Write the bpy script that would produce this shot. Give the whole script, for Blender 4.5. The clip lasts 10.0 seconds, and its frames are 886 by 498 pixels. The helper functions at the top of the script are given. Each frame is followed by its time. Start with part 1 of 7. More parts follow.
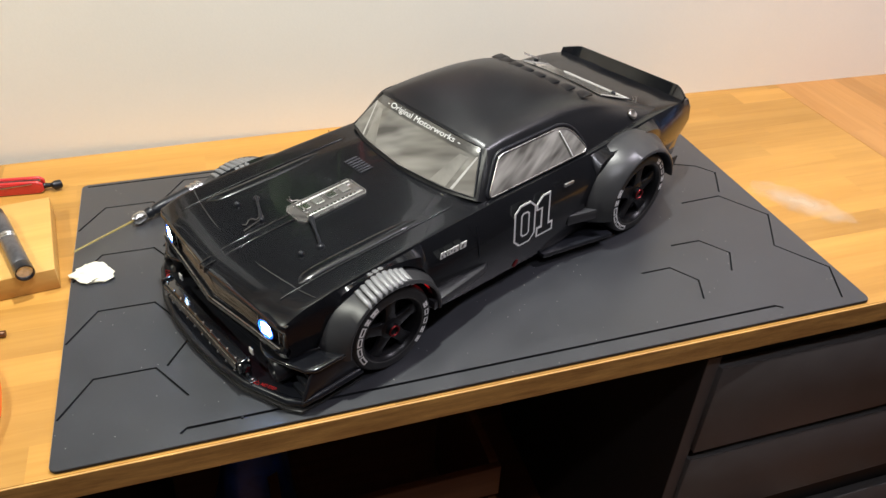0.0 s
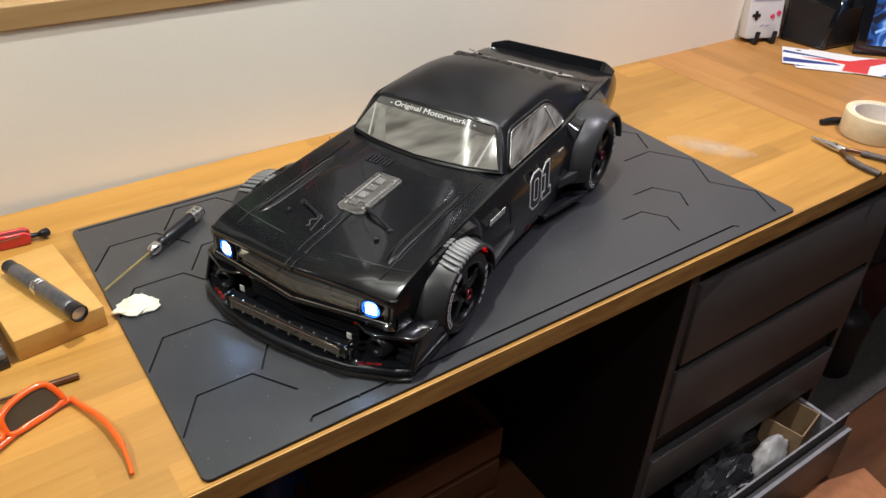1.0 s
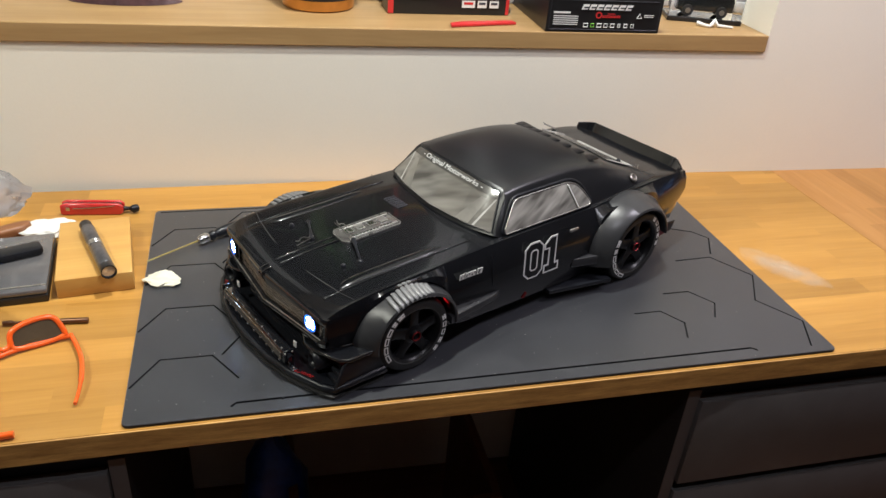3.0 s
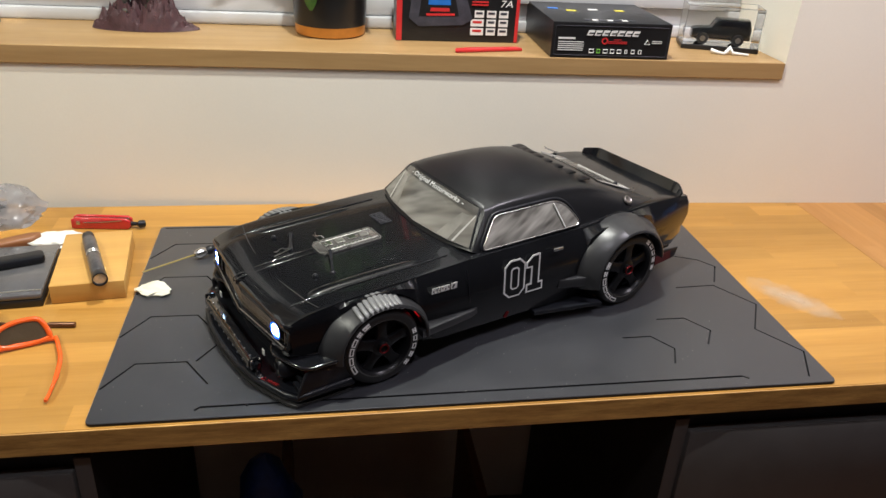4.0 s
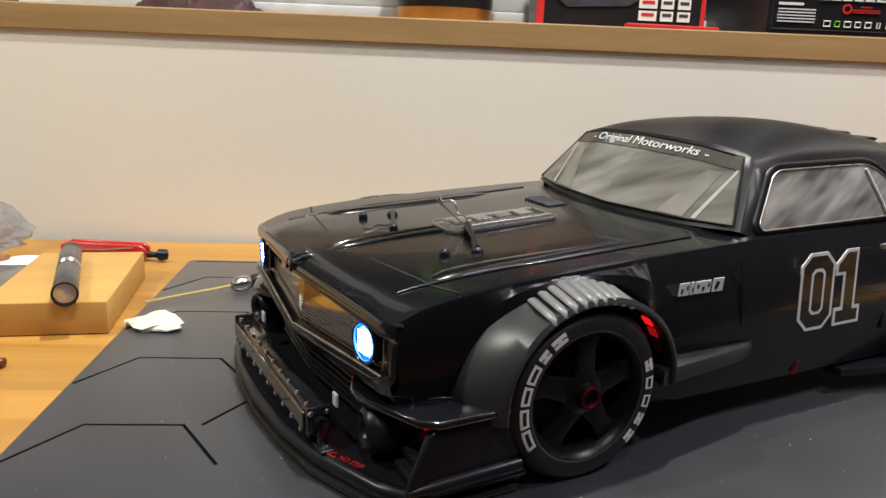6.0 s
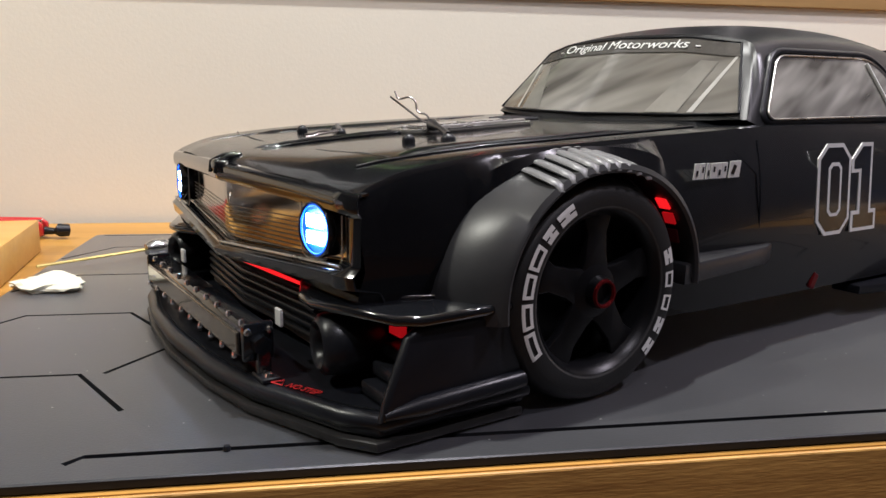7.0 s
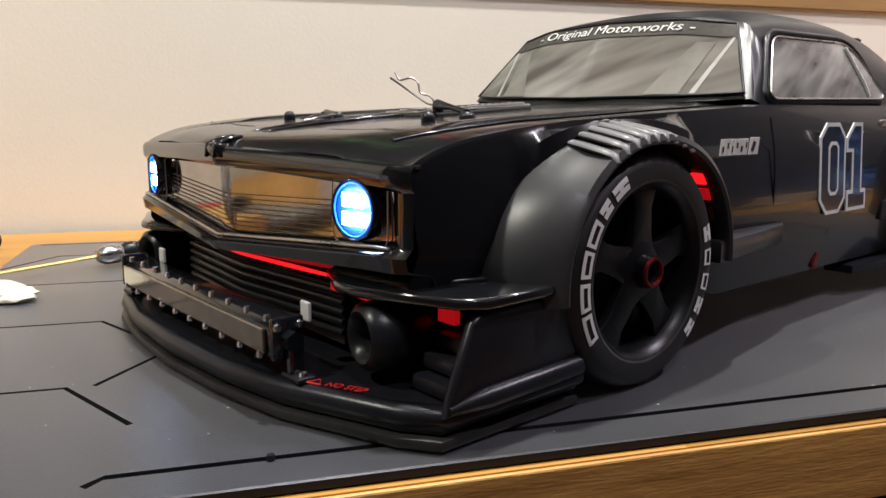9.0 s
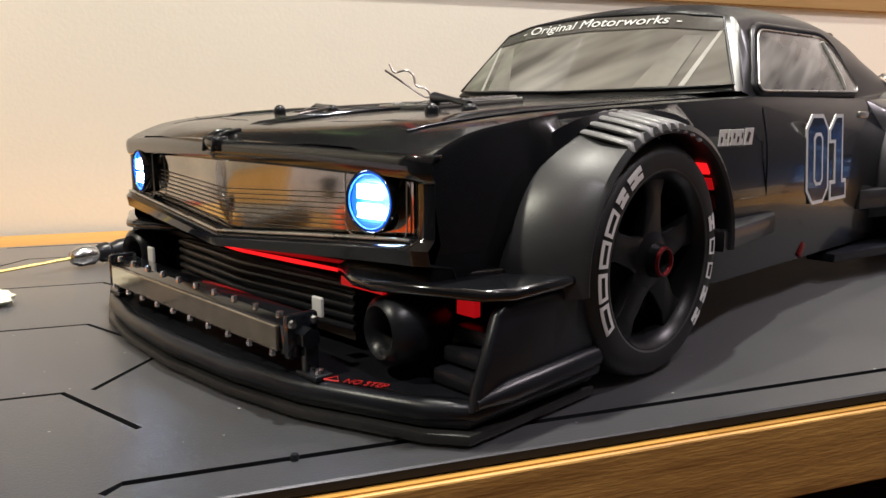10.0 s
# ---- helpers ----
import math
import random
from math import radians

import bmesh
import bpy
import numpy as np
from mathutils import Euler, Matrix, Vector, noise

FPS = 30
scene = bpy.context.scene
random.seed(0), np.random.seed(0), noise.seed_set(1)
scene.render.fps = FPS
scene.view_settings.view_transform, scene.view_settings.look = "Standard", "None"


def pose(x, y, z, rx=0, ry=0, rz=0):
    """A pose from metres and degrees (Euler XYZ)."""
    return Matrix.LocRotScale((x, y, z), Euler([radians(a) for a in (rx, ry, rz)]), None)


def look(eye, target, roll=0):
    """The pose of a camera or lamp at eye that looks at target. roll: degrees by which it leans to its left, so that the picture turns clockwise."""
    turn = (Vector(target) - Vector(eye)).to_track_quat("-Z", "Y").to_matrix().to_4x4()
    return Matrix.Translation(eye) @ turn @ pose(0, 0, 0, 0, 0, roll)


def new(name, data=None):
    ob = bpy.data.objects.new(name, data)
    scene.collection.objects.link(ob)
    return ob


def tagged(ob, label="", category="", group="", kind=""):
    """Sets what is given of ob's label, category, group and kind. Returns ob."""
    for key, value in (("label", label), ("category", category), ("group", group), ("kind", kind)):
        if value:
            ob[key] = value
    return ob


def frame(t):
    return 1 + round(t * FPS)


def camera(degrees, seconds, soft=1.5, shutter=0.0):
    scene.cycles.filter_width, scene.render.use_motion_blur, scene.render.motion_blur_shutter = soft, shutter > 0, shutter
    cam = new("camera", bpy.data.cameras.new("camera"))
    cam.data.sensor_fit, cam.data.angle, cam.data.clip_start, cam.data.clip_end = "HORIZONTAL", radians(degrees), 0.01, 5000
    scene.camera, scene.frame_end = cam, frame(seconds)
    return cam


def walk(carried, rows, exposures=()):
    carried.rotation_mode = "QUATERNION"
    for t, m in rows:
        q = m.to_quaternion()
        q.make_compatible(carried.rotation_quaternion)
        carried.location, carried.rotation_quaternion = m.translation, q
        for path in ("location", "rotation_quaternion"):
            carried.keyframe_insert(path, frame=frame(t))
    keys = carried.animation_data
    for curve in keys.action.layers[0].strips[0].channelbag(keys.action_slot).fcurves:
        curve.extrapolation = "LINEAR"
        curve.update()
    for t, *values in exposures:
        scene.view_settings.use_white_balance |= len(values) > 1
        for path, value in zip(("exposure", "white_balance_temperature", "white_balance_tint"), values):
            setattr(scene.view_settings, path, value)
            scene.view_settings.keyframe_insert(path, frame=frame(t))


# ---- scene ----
cam = camera(60.4, 10.0)
PATH = [
    (0, (0.193, -0.506, 0.583), (0.707, 1.012, -0.614), 2.3),
    (0.2, (0.104, -0.488, 0.576), (0.737, 1.002, -0.602), 1.8),
    (0.5, (-0.010, -0.484, 0.581), (0.787, 0.934, -0.583), 1.7),
    (1, (-0.095, -0.487, 0.581), (0.877, 0.846, -0.549), 2.3),
    (1.5, (-0.119, -0.490, 0.578), (0.918, 0.845, -0.490), 2.3),
    (2, (-0.135, -0.492, 0.591), (0.859, 0.908, -0.435), 3.3),
    (2.2, (-0.127, -0.512, 0.593), (0.727, 0.994, -0.409), 3.7),
    (2.5, (-0.057, -0.554, 0.599), (0.594, 1.050, -0.403), 3.4),
    (2.7, (0.021, -0.592, 0.611), (0.606, 1.024, -0.412), 4.6),
    (3, (0.150, -0.662, 0.604), (0.631, 0.997, -0.405), 4.8),
    (3.2, (0.218, -0.691, 0.596), (0.635, 0.988, -0.407), 3.8),
    (4.3, (0.292, -0.705, 0.565), (0.556, 1.075, -0.309), 2.7),
    (4.5, (0.329, -0.721, 0.558), (0.546, 1.079, -0.286), 2.1),
    (5, (0.291, -0.655, 0.500), (0.487, 1.223, -0.157), 3.7),
    (5.2, (0.251, -0.566, 0.432), (0.444, 1.338, -0.150), 4.6),
    (5.5, (0.233, -0.449, 0.337), (0.384, 1.479, -0.173), 4.2),
    (6, (0.218, -0.335, 0.234), (0.363, 1.599, -0.257), 2.3),
    (6.2, (0.218, -0.313, 0.214), (0.393, 1.618, -0.277), 1.8),
    (7.3, (0.202, -0.256, 0.128), (0.567, 1.676, -0.237), 1.0),
    (7.5, (0.199, -0.254, 0.128), (0.580, 1.675, -0.236), 1.1),
    (8, (0.186, -0.249, 0.128), (0.624, 1.671, -0.225), 0.9),
    (8.5, (0.179, -0.238, 0.119), (0.673, 1.667, -0.233), 0.5),
    (9, (0.160, -0.229, 0.120), (0.712, 1.660, -0.234), 0.4),
    (9.5, (0.145, -0.222, 0.117), (0.756, 1.649, -0.235), 0.2),
    (10, (0.139, -0.218, 0.116), (0.804, 1.635, -0.237), 0.1),
]
walk(cam, [(t, look(eye, target, roll)) for t, eye, target, roll in PATH], exposures=((0, 0.22, 5600, 10), (0.5, 0.0, 5600, 10), (1.0, -0.08, 5600, 10), (3.0, -0.08, 5600, 10), (5.0, -0.05, 5700, 10), (6.2, 0.04, 5700, 10), (7.3, 0.18, 5600, 15), (9.0, 0.23, 5700, 14), (10, 0.29, 5950, 13)))

# ---- world and lamps ----
world = bpy.data.worlds.new("night_room")
scene.world = world
world.use_nodes = True
world.node_tree.nodes["Background"].inputs[0].default_value = (0.02, 0.024, 0.04, 1)
world.node_tree.nodes["Background"].inputs[1].default_value = 0.3

CEIL, FLOOR = 1.62, -0.75


def area_lamp(x, y, watts, colour, size=0.065):
    """A round area lamp just under the ceiling; no fitting is modelled."""
    data = bpy.data.lights.new("downlight_or_fill", "AREA")
    data.shape, data.size, data.energy, data.color = "DISK", size, watts, colour
    data.spread = radians(150)
    ob = new("downlight_or_fill", data)
    ob.matrix_world = pose(x, y, CEIL - 0.02)
    return ob


WARM, YELLOW, NEUTRAL, PINKISH = (1.0, 0.925, 0.745), (1.0, 0.92, 0.69), (1.0, 0.905, 0.85), (1.0, 0.86, 0.83)
# The last, weak lamp is an added fill that brightens the drawer fronts.
DOWNLIGHTS_AND_FILL = [(0.42, 0.26, 20.5, WARM), (-0.95, -0.05, 18, YELLOW), (1.40, -0.05, 15, PINKISH), (0.35, -0.75, 6.5, NEUTRAL)]
for dx, dy, dw, dc in DOWNLIGHTS_AND_FILL:
    area_lamp(dx, dy, dw, dc)

# ---- materials ----
def material(name, base, rough=0.5, metal=0.0, spread=0.12, scale=40.0, bump=0.1, fine=400.0, coat=0.0, second=None,
             stretch=(1, 1, 1), turn=(0, 0, 0), each=0.0, rough_spread=0.1, spec=0.5, bump_dist=0.001):
    """A procedural surface: base colour varied at two scales, with varied gloss and fine relief."""
    m = bpy.data.materials.new(name)
    m.use_nodes = True
    nt = m.node_tree
    b = nt.nodes["Principled BSDF"]
    b.inputs["Metallic"].default_value = metal
    b.inputs["Coat Weight"].default_value = coat
    b.inputs["Coat Roughness"].default_value = 0.09
    b.inputs["Specular IOR Level"].default_value = spec
    tc = nt.nodes.new("ShaderNodeTexCoord")
    mp = nt.nodes.new("ShaderNodeMapping")
    mp.inputs["Scale"].default_value = stretch
    mp.inputs["Rotation"].default_value = [radians(a) for a in turn]
    nt.links.new(tc.outputs["Object"], mp.inputs["Vector"])
    n1 = nt.nodes.new("ShaderNodeTexNoise")
    n1.inputs["Scale"].default_value, n1.inputs["Detail"].default_value = scale, 4
    n2 = nt.nodes.new("ShaderNodeTexNoise")
    n2.inputs["Scale"].default_value, n2.inputs["Detail"].default_value = fine, 3
    for n in (n1, n2):
        nt.links.new(mp.outputs["Vector"], n.inputs["Vector"])
    mix = nt.nodes.new("ShaderNodeMix")
    mix.data_type = "RGBA"
    c1 = [max(0, c * (1 - spread)) for c in base]
    c2 = [min(1, c * (1 + spread)) for c in (second or base)]
    mix.inputs[6].default_value, mix.inputs[7].default_value = (*c1, 1), (*c2, 1)
    add = nt.nodes.new("ShaderNodeMath")
    add.operation = "MULTIPLY_ADD"
    add.inputs[1].default_value = 0.35
    nt.links.new(n2.outputs["Fac"], add.inputs[0])
    nt.links.new(n1.outputs["Fac"], add.inputs[2])
    rng = nt.nodes.new("ShaderNodeMapRange")
    rng.inputs[1].default_value, rng.inputs[2].default_value = 0.42, 0.92
    nt.links.new(add.outputs[0], rng.inputs[0])
    nt.links.new(rng.outputs[0], mix.inputs[0])
    col = mix.outputs[2]
    if each:
        info = nt.nodes.new("ShaderNodeObjectInfo")
        hsv = nt.nodes.new("ShaderNodeHueSaturation")
        r2 = nt.nodes.new("ShaderNodeMapRange")
        r2.inputs[3].default_value, r2.inputs[4].default_value = 1 - each, 1 + each
        nt.links.new(info.outputs["Random"], r2.inputs[0])
        nt.links.new(r2.outputs[0], hsv.inputs["Value"])
        nt.links.new(col, hsv.inputs["Color"])
        col = hsv.outputs[0]
    nt.links.new(col, b.inputs["Base Color"])
    r = nt.nodes.new("ShaderNodeMapRange")
    r.inputs[3].default_value = max(0.02, rough * (1 - rough_spread))
    r.inputs[4].default_value = min(1, rough * (1 + rough_spread))
    nt.links.new(n1.outputs["Fac"], r.inputs[0])
    nt.links.new(r.outputs[0], b.inputs["Roughness"])
    if bump:
        bp = nt.nodes.new("ShaderNodeBump")
        bp.inputs["Strength"].default_value, bp.inputs["Distance"].default_value = bump, bump_dist
        nt.links.new(n2.outputs["Fac"], bp.inputs["Height"])
        nt.links.new(bp.outputs[0], b.inputs["Normal"])
    return m


def wood(name, light, dark, each=0.18, rough=0.42, along=0):
    """Oak or beech: long grain streaks, pores and a tone of its own for each stave."""
    m = bpy.data.materials.new(name)
    m.use_nodes = True
    nt = m.node_tree
    b = nt.nodes["Principled BSDF"]
    tc = nt.nodes.new("ShaderNodeTexCoord")
    info = nt.nodes.new("ShaderNodeObjectInfo")
    off = nt.nodes.new("ShaderNodeVectorMath")
    off.operation = "MULTIPLY_ADD"
    off.inputs[1].default_value = (7.3, 5.1, 3.7)
    comb = nt.nodes.new("ShaderNodeCombineXYZ")
    for i in range(3):
        nt.links.new(info.outputs["Random"], comb.inputs[i])
    nt.links.new(comb.outputs[0], off.inputs[0])
    nt.links.new(tc.outputs["Object"], off.inputs[2])
    mp = nt.nodes.new("ShaderNodeMapping")
    sc = [34.0, 34.0, 34.0]
    sc[along] = 2.2
    mp.inputs["Scale"].default_value = sc
    nt.links.new(off.outputs[0], mp.inputs["Vector"])
    n1 = nt.nodes.new("ShaderNodeTexNoise")
    n1.inputs["Scale"].default_value, n1.inputs["Detail"].default_value, n1.inputs["Distortion"].default_value = 1.0, 5, 0.8
    nt.links.new(mp.outputs[0], n1.inputs["Vector"])
    n2 = nt.nodes.new("ShaderNodeTexNoise")
    n2.inputs["Scale"].default_value, n2.inputs["Detail"].default_value = 7.0, 4
    nt.links.new(mp.outputs[0], n2.inputs["Vector"])
    n3 = nt.nodes.new("ShaderNodeTexNoise")
    n3.inputs["Scale"].default_value, n3.inputs["Detail"].default_value = 9.0, 3
    nt.links.new(tc.outputs["Object"], n3.inputs["Vector"])
    ramp = nt.nodes.new("ShaderNodeValToRGB")
    ramp.color_ramp.elements[0].position, ramp.color_ramp.elements[1].position = 0.34, 0.68
    ramp.color_ramp.elements[0].color, ramp.color_ramp.elements[1].color = (*dark, 1), (*light, 1)
    mx = nt.nodes.new("ShaderNodeMath")
    mx.operation = "MULTIPLY_ADD"
    mx.inputs[1].default_value = 0.3
    sub = nt.nodes.new("ShaderNodeMath")
    sub.operation = "MULTIPLY"
    sub.inputs[1].default_value = 0.72
    nt.links.new(n1.outputs["Fac"], sub.inputs[0])
    nt.links.new(n2.outputs["Fac"], mx.inputs[0])
    nt.links.new(sub.outputs[0], mx.inputs[2])
    nt.links.new(mx.outputs[0], ramp.inputs[0])
    hsv = nt.nodes.new("ShaderNodeHueSaturation")
    r2 = nt.nodes.new("ShaderNodeMapRange")
    r2.inputs[3].default_value, r2.inputs[4].default_value = 1 - each, 1 + each
    nt.links.new(info.outputs["Random"], r2.inputs[0])
    nt.links.new(r2.outputs[0], hsv.inputs["Value"])
    nt.links.new(ramp.outputs[0], hsv.inputs["Color"])
    nt.links.new(hsv.outputs[0], b.inputs["Base Color"])
    r = nt.nodes.new("ShaderNodeMapRange")
    r.inputs[3].default_value, r.inputs[4].default_value = rough - 0.1, rough + 0.12
    nt.links.new(n3.outputs["Fac"], r.inputs[0])
    nt.links.new(r.outputs[0], b.inputs["Roughness"])
    bp = nt.nodes.new("ShaderNodeBump")
    bp.inputs["Strength"].default_value, bp.inputs["Distance"].default_value = 0.12, 0.0006
    nt.links.new(n2.outputs["Fac"], bp.inputs["Height"])
    nt.links.new(bp.outputs[0], b.inputs["Normal"])
    return m


def glass(name, tint=(1, 1, 1), rough=0.02, ior=1.45):
    m = bpy.data.materials.new(name)
    m.use_nodes = True
    b = m.node_tree.nodes["Principled BSDF"]
    b.inputs["Base Color"].default_value = (*tint, 1)
    b.inputs["Roughness"].default_value = rough
    b.inputs["Transmission Weight"].default_value = 1.0
    b.inputs["IOR"].default_value = ior
    return m


def glow(name, colour, strength):
    m = bpy.data.materials.new(name)
    m.use_nodes = True
    b = m.node_tree.nodes["Principled BSDF"]
    b.inputs["Base Color"].default_value = (*colour, 1)
    b.inputs["Emission Color"].default_value = (*colour, 1)
    b.inputs["Emission Strength"].default_value = strength
    return m


M_PAINT = material("satin_black_paint", (0.0070, 0.0072, 0.0085), 0.33, spread=0.2, scale=14, bump=0.03, fine=900, rough_spread=0.18, coat=0.0, spec=0.46)
M_SHELL = material("black_shell_paint", (0.0045, 0.0048, 0.0060), 0.24, spread=0.2, scale=14, bump=0.0, rough_spread=0.12, coat=0.38, spec=0.30)
M_SHELL.node_tree.nodes["Principled BSDF"].inputs["Coat Roughness"].default_value = 0.045
M_RIB = material("grey_rib_plastic", (0.155, 0.155, 0.157), 0.40, metal=0.15, spread=0.12, scale=60, bump=0.05, fine=1400)
M_GLOSS = material("gloss_black_paint", (0.006, 0.0065, 0.008), 0.10, spread=0.15, scale=20, bump=0.015, fine=700, coat=0.6, rough_spread=0.3)
M_PLASTIC = material("matt_black_plastic", (0.0098, 0.0106, 0.0138), 0.32, spread=0.2, scale=60, bump=0.06, fine=1500, spec=0.34)
M_RUBBER = material("tyre_rubber", (0.0085, 0.0085, 0.0088), 0.55, spread=0.25, scale=60, bump=0.15, fine=1200)
M_RIM = material("black_rim_plastic", (0.0050, 0.0051, 0.0060), 0.34, spread=0.2, scale=60, bump=0.04, fine=1200, spec=0.25)
M_SKIRT = material("satin_grey_skirt", (0.026, 0.026, 0.028), 0.30, spread=0.15, scale=40, bump=0.04, fine=1200)
M_FLARE = material("satin_dark_grey_flare", (0.028, 0.028, 0.030), 0.35, spread=0.15, scale=40, bump=0.05, fine=1400)
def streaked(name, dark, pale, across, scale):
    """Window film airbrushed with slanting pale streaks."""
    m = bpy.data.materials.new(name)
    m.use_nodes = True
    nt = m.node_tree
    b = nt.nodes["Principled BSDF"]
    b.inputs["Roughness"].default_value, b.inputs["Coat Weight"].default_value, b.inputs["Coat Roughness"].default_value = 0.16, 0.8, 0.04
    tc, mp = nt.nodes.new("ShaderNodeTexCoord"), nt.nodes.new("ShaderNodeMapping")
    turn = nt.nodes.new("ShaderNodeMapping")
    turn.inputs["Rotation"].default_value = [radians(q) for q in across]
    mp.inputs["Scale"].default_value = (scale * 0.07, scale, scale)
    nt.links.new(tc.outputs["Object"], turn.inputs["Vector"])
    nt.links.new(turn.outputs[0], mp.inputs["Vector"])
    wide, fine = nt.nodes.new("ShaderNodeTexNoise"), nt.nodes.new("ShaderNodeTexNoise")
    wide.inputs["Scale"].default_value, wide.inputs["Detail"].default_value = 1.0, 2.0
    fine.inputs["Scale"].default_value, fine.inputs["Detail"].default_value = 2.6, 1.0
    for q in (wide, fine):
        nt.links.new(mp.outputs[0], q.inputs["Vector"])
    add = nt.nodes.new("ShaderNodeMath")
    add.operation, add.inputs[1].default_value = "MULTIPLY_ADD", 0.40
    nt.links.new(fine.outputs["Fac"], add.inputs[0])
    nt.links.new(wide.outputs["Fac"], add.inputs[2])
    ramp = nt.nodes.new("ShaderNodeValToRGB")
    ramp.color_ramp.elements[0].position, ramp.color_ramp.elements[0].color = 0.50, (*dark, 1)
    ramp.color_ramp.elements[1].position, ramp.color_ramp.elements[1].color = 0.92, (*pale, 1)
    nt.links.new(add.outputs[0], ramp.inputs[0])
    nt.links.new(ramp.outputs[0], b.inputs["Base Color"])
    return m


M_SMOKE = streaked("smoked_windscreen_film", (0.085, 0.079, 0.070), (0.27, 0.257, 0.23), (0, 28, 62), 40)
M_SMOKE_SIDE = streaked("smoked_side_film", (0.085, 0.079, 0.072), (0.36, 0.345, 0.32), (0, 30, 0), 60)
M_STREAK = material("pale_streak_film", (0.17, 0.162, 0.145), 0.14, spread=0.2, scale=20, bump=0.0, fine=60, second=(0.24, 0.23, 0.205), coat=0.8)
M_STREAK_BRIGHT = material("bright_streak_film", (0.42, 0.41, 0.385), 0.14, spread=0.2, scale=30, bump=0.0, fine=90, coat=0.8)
M_BEAD = material("worn_tyre_bead", (0.055, 0.054, 0.052), 0.35, spread=0.5, scale=70, bump=0.05, fine=900)
M_SCUFF = material("scuffed_black_plastic", (0.012, 0.012, 0.013), 0.38, spread=0.2, scale=45, bump=0.2, fine=260, second=(0.022, 0.021, 0.020), spec=0.4)
M_GRILLE = material("smoked_mirror_grille", (0.38, 0.35, 0.315), 0.07, metal=1.0, spread=0.2, scale=25, bump=0.0)
M_SILVER = material("silver_trim", (0.55, 0.54, 0.52), 0.28, metal=0.9, spread=0.15, scale=90, bump=0.05)
M_STEEL = material("bright_steel", (0.6, 0.6, 0.6), 0.22, metal=1.0, spread=0.15, scale=120, bump=0.05)
M_WHITE_DECAL = material("white_decal_film", (0.72, 0.72, 0.70), 0.35, spread=0.06, scale=60, bump=0.02)
M_RED_ANOD = material("red_anodised_aluminium", (0.16, 0.006, 0.008), 0.3, metal=0.7, spread=0.2, scale=80, bump=0.04)
M_RED_DECAL = material("red_decal_film", (0.55, 0.03, 0.03), 0.4, spread=0.1, scale=80, bump=0.02)
M_MAT = material("grey_silicone_mat", (0.0205, 0.0217, 0.0262), 0.36, spread=0.14, scale=16, bump=0.07, fine=900, rough_spread=0.15, spec=0.9)
# Darker than the mat: the shade inside the grooves is put into the colour.
M_MAT_GROOVE = material("shaded_silicone_groove", (0.0150, 0.0158, 0.0190), 0.55, spread=0.10, scale=16, bump=0.0, spec=0.25)
M_OAK = wood("oak_staves", (0.450, 0.236, 0.046), (0.350, 0.171, 0.028), each=0.14)
M_OAK_END = wood("oak_return_staves", (0.44, 0.218, 0.058), (0.345, 0.160, 0.037), along=1, each=0.12)
M_OAK_EDGE = material("oak_front_edge", (0.40, 0.195, 0.045), 0.5, spread=0.22, scale=55, second=(0.56, 0.32, 0.085), stretch=(0.28, 1, 2.2), fine=420, bump=0.35)
M_SILL = wood("oak_sill", (0.46, 0.295, 0.125), (0.355, 0.215, 0.085), each=0.1)
M_BEECH = wood("beech_block", (0.60, 0.350, 0.090), (0.51, 0.272, 0.062), each=0.05)
M_WALL = material("cream_wall_paint", (0.850, 0.805, 0.705), 0.85, spread=0.025, scale=3, bump=0.12, fine=260)
M_DIM = material("dark_unseen_wall", (0.10, 0.10, 0.11), 0.85, spread=0.1, scale=3, bump=0.1, fine=200)
M_CEIL = material("white_ceiling_paint", (0.82, 0.81, 0.78), 0.9, spread=0.02, scale=3, bump=0.1, fine=200)
M_FLOOR = wood("brown_wood_floor", (0.135, 0.055, 0.021), (0.082, 0.033, 0.012), each=0.1)
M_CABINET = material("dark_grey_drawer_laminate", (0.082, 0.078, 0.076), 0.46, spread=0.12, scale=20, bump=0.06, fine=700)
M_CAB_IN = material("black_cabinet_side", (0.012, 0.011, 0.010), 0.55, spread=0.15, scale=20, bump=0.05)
M_UPVC = material("white_upvc_frame", (0.60, 0.60, 0.615), 0.25, spread=0.02, scale=8, bump=0.03, fine=300)
M_NIGHT = material("night_garden_backdrop", (0.004, 0.004, 0.005), 0.9, bump=0)
M_PANE = glass("window_glass")
M_LAMP = glow("blue_white_led", (0.62, 0.84, 1.0), 38.0)
M_LAMPDISC = glow("blue_lit_reflector", (0.015, 0.07, 0.6), 0.7)
M_HALO = glow("blue_halo_ring", (0.03, 0.16, 0.9), 0.7)
M_BARLENS = material("dark_clear_lens", (0.27, 0.235, 0.19), 0.10, metal=0.85, spread=0.2, scale=120, bump=0.03, fine=500)
M_LEDRED = glow("red_led_glow", (1.0, 0.012, 0.012), 0.9)
M_LEDDIM = glow("dim_red_led", (0.8, 0.008, 0.010), 0.32)
M_TAILGLOW = glow("dull_red_lit_plastic", (0.07, 0.004, 0.006), 0.04)
M_GRILLE_LINE = material("pale_grille_line", (0.30, 0.26, 0.22), 0.3, metal=0.8, spread=0.2, scale=120, bump=0)
M_DARKSTEEL = material("dark_spring_steel", (0.30, 0.28, 0.26), 0.30, metal=0.9, spread=0.2, scale=150, bump=0.05)
M_STRIP = material("dark_sun_strip", (0.085, 0.081, 0.075), 0.12, spread=0.3, scale=20, bump=0, coat=0.6)

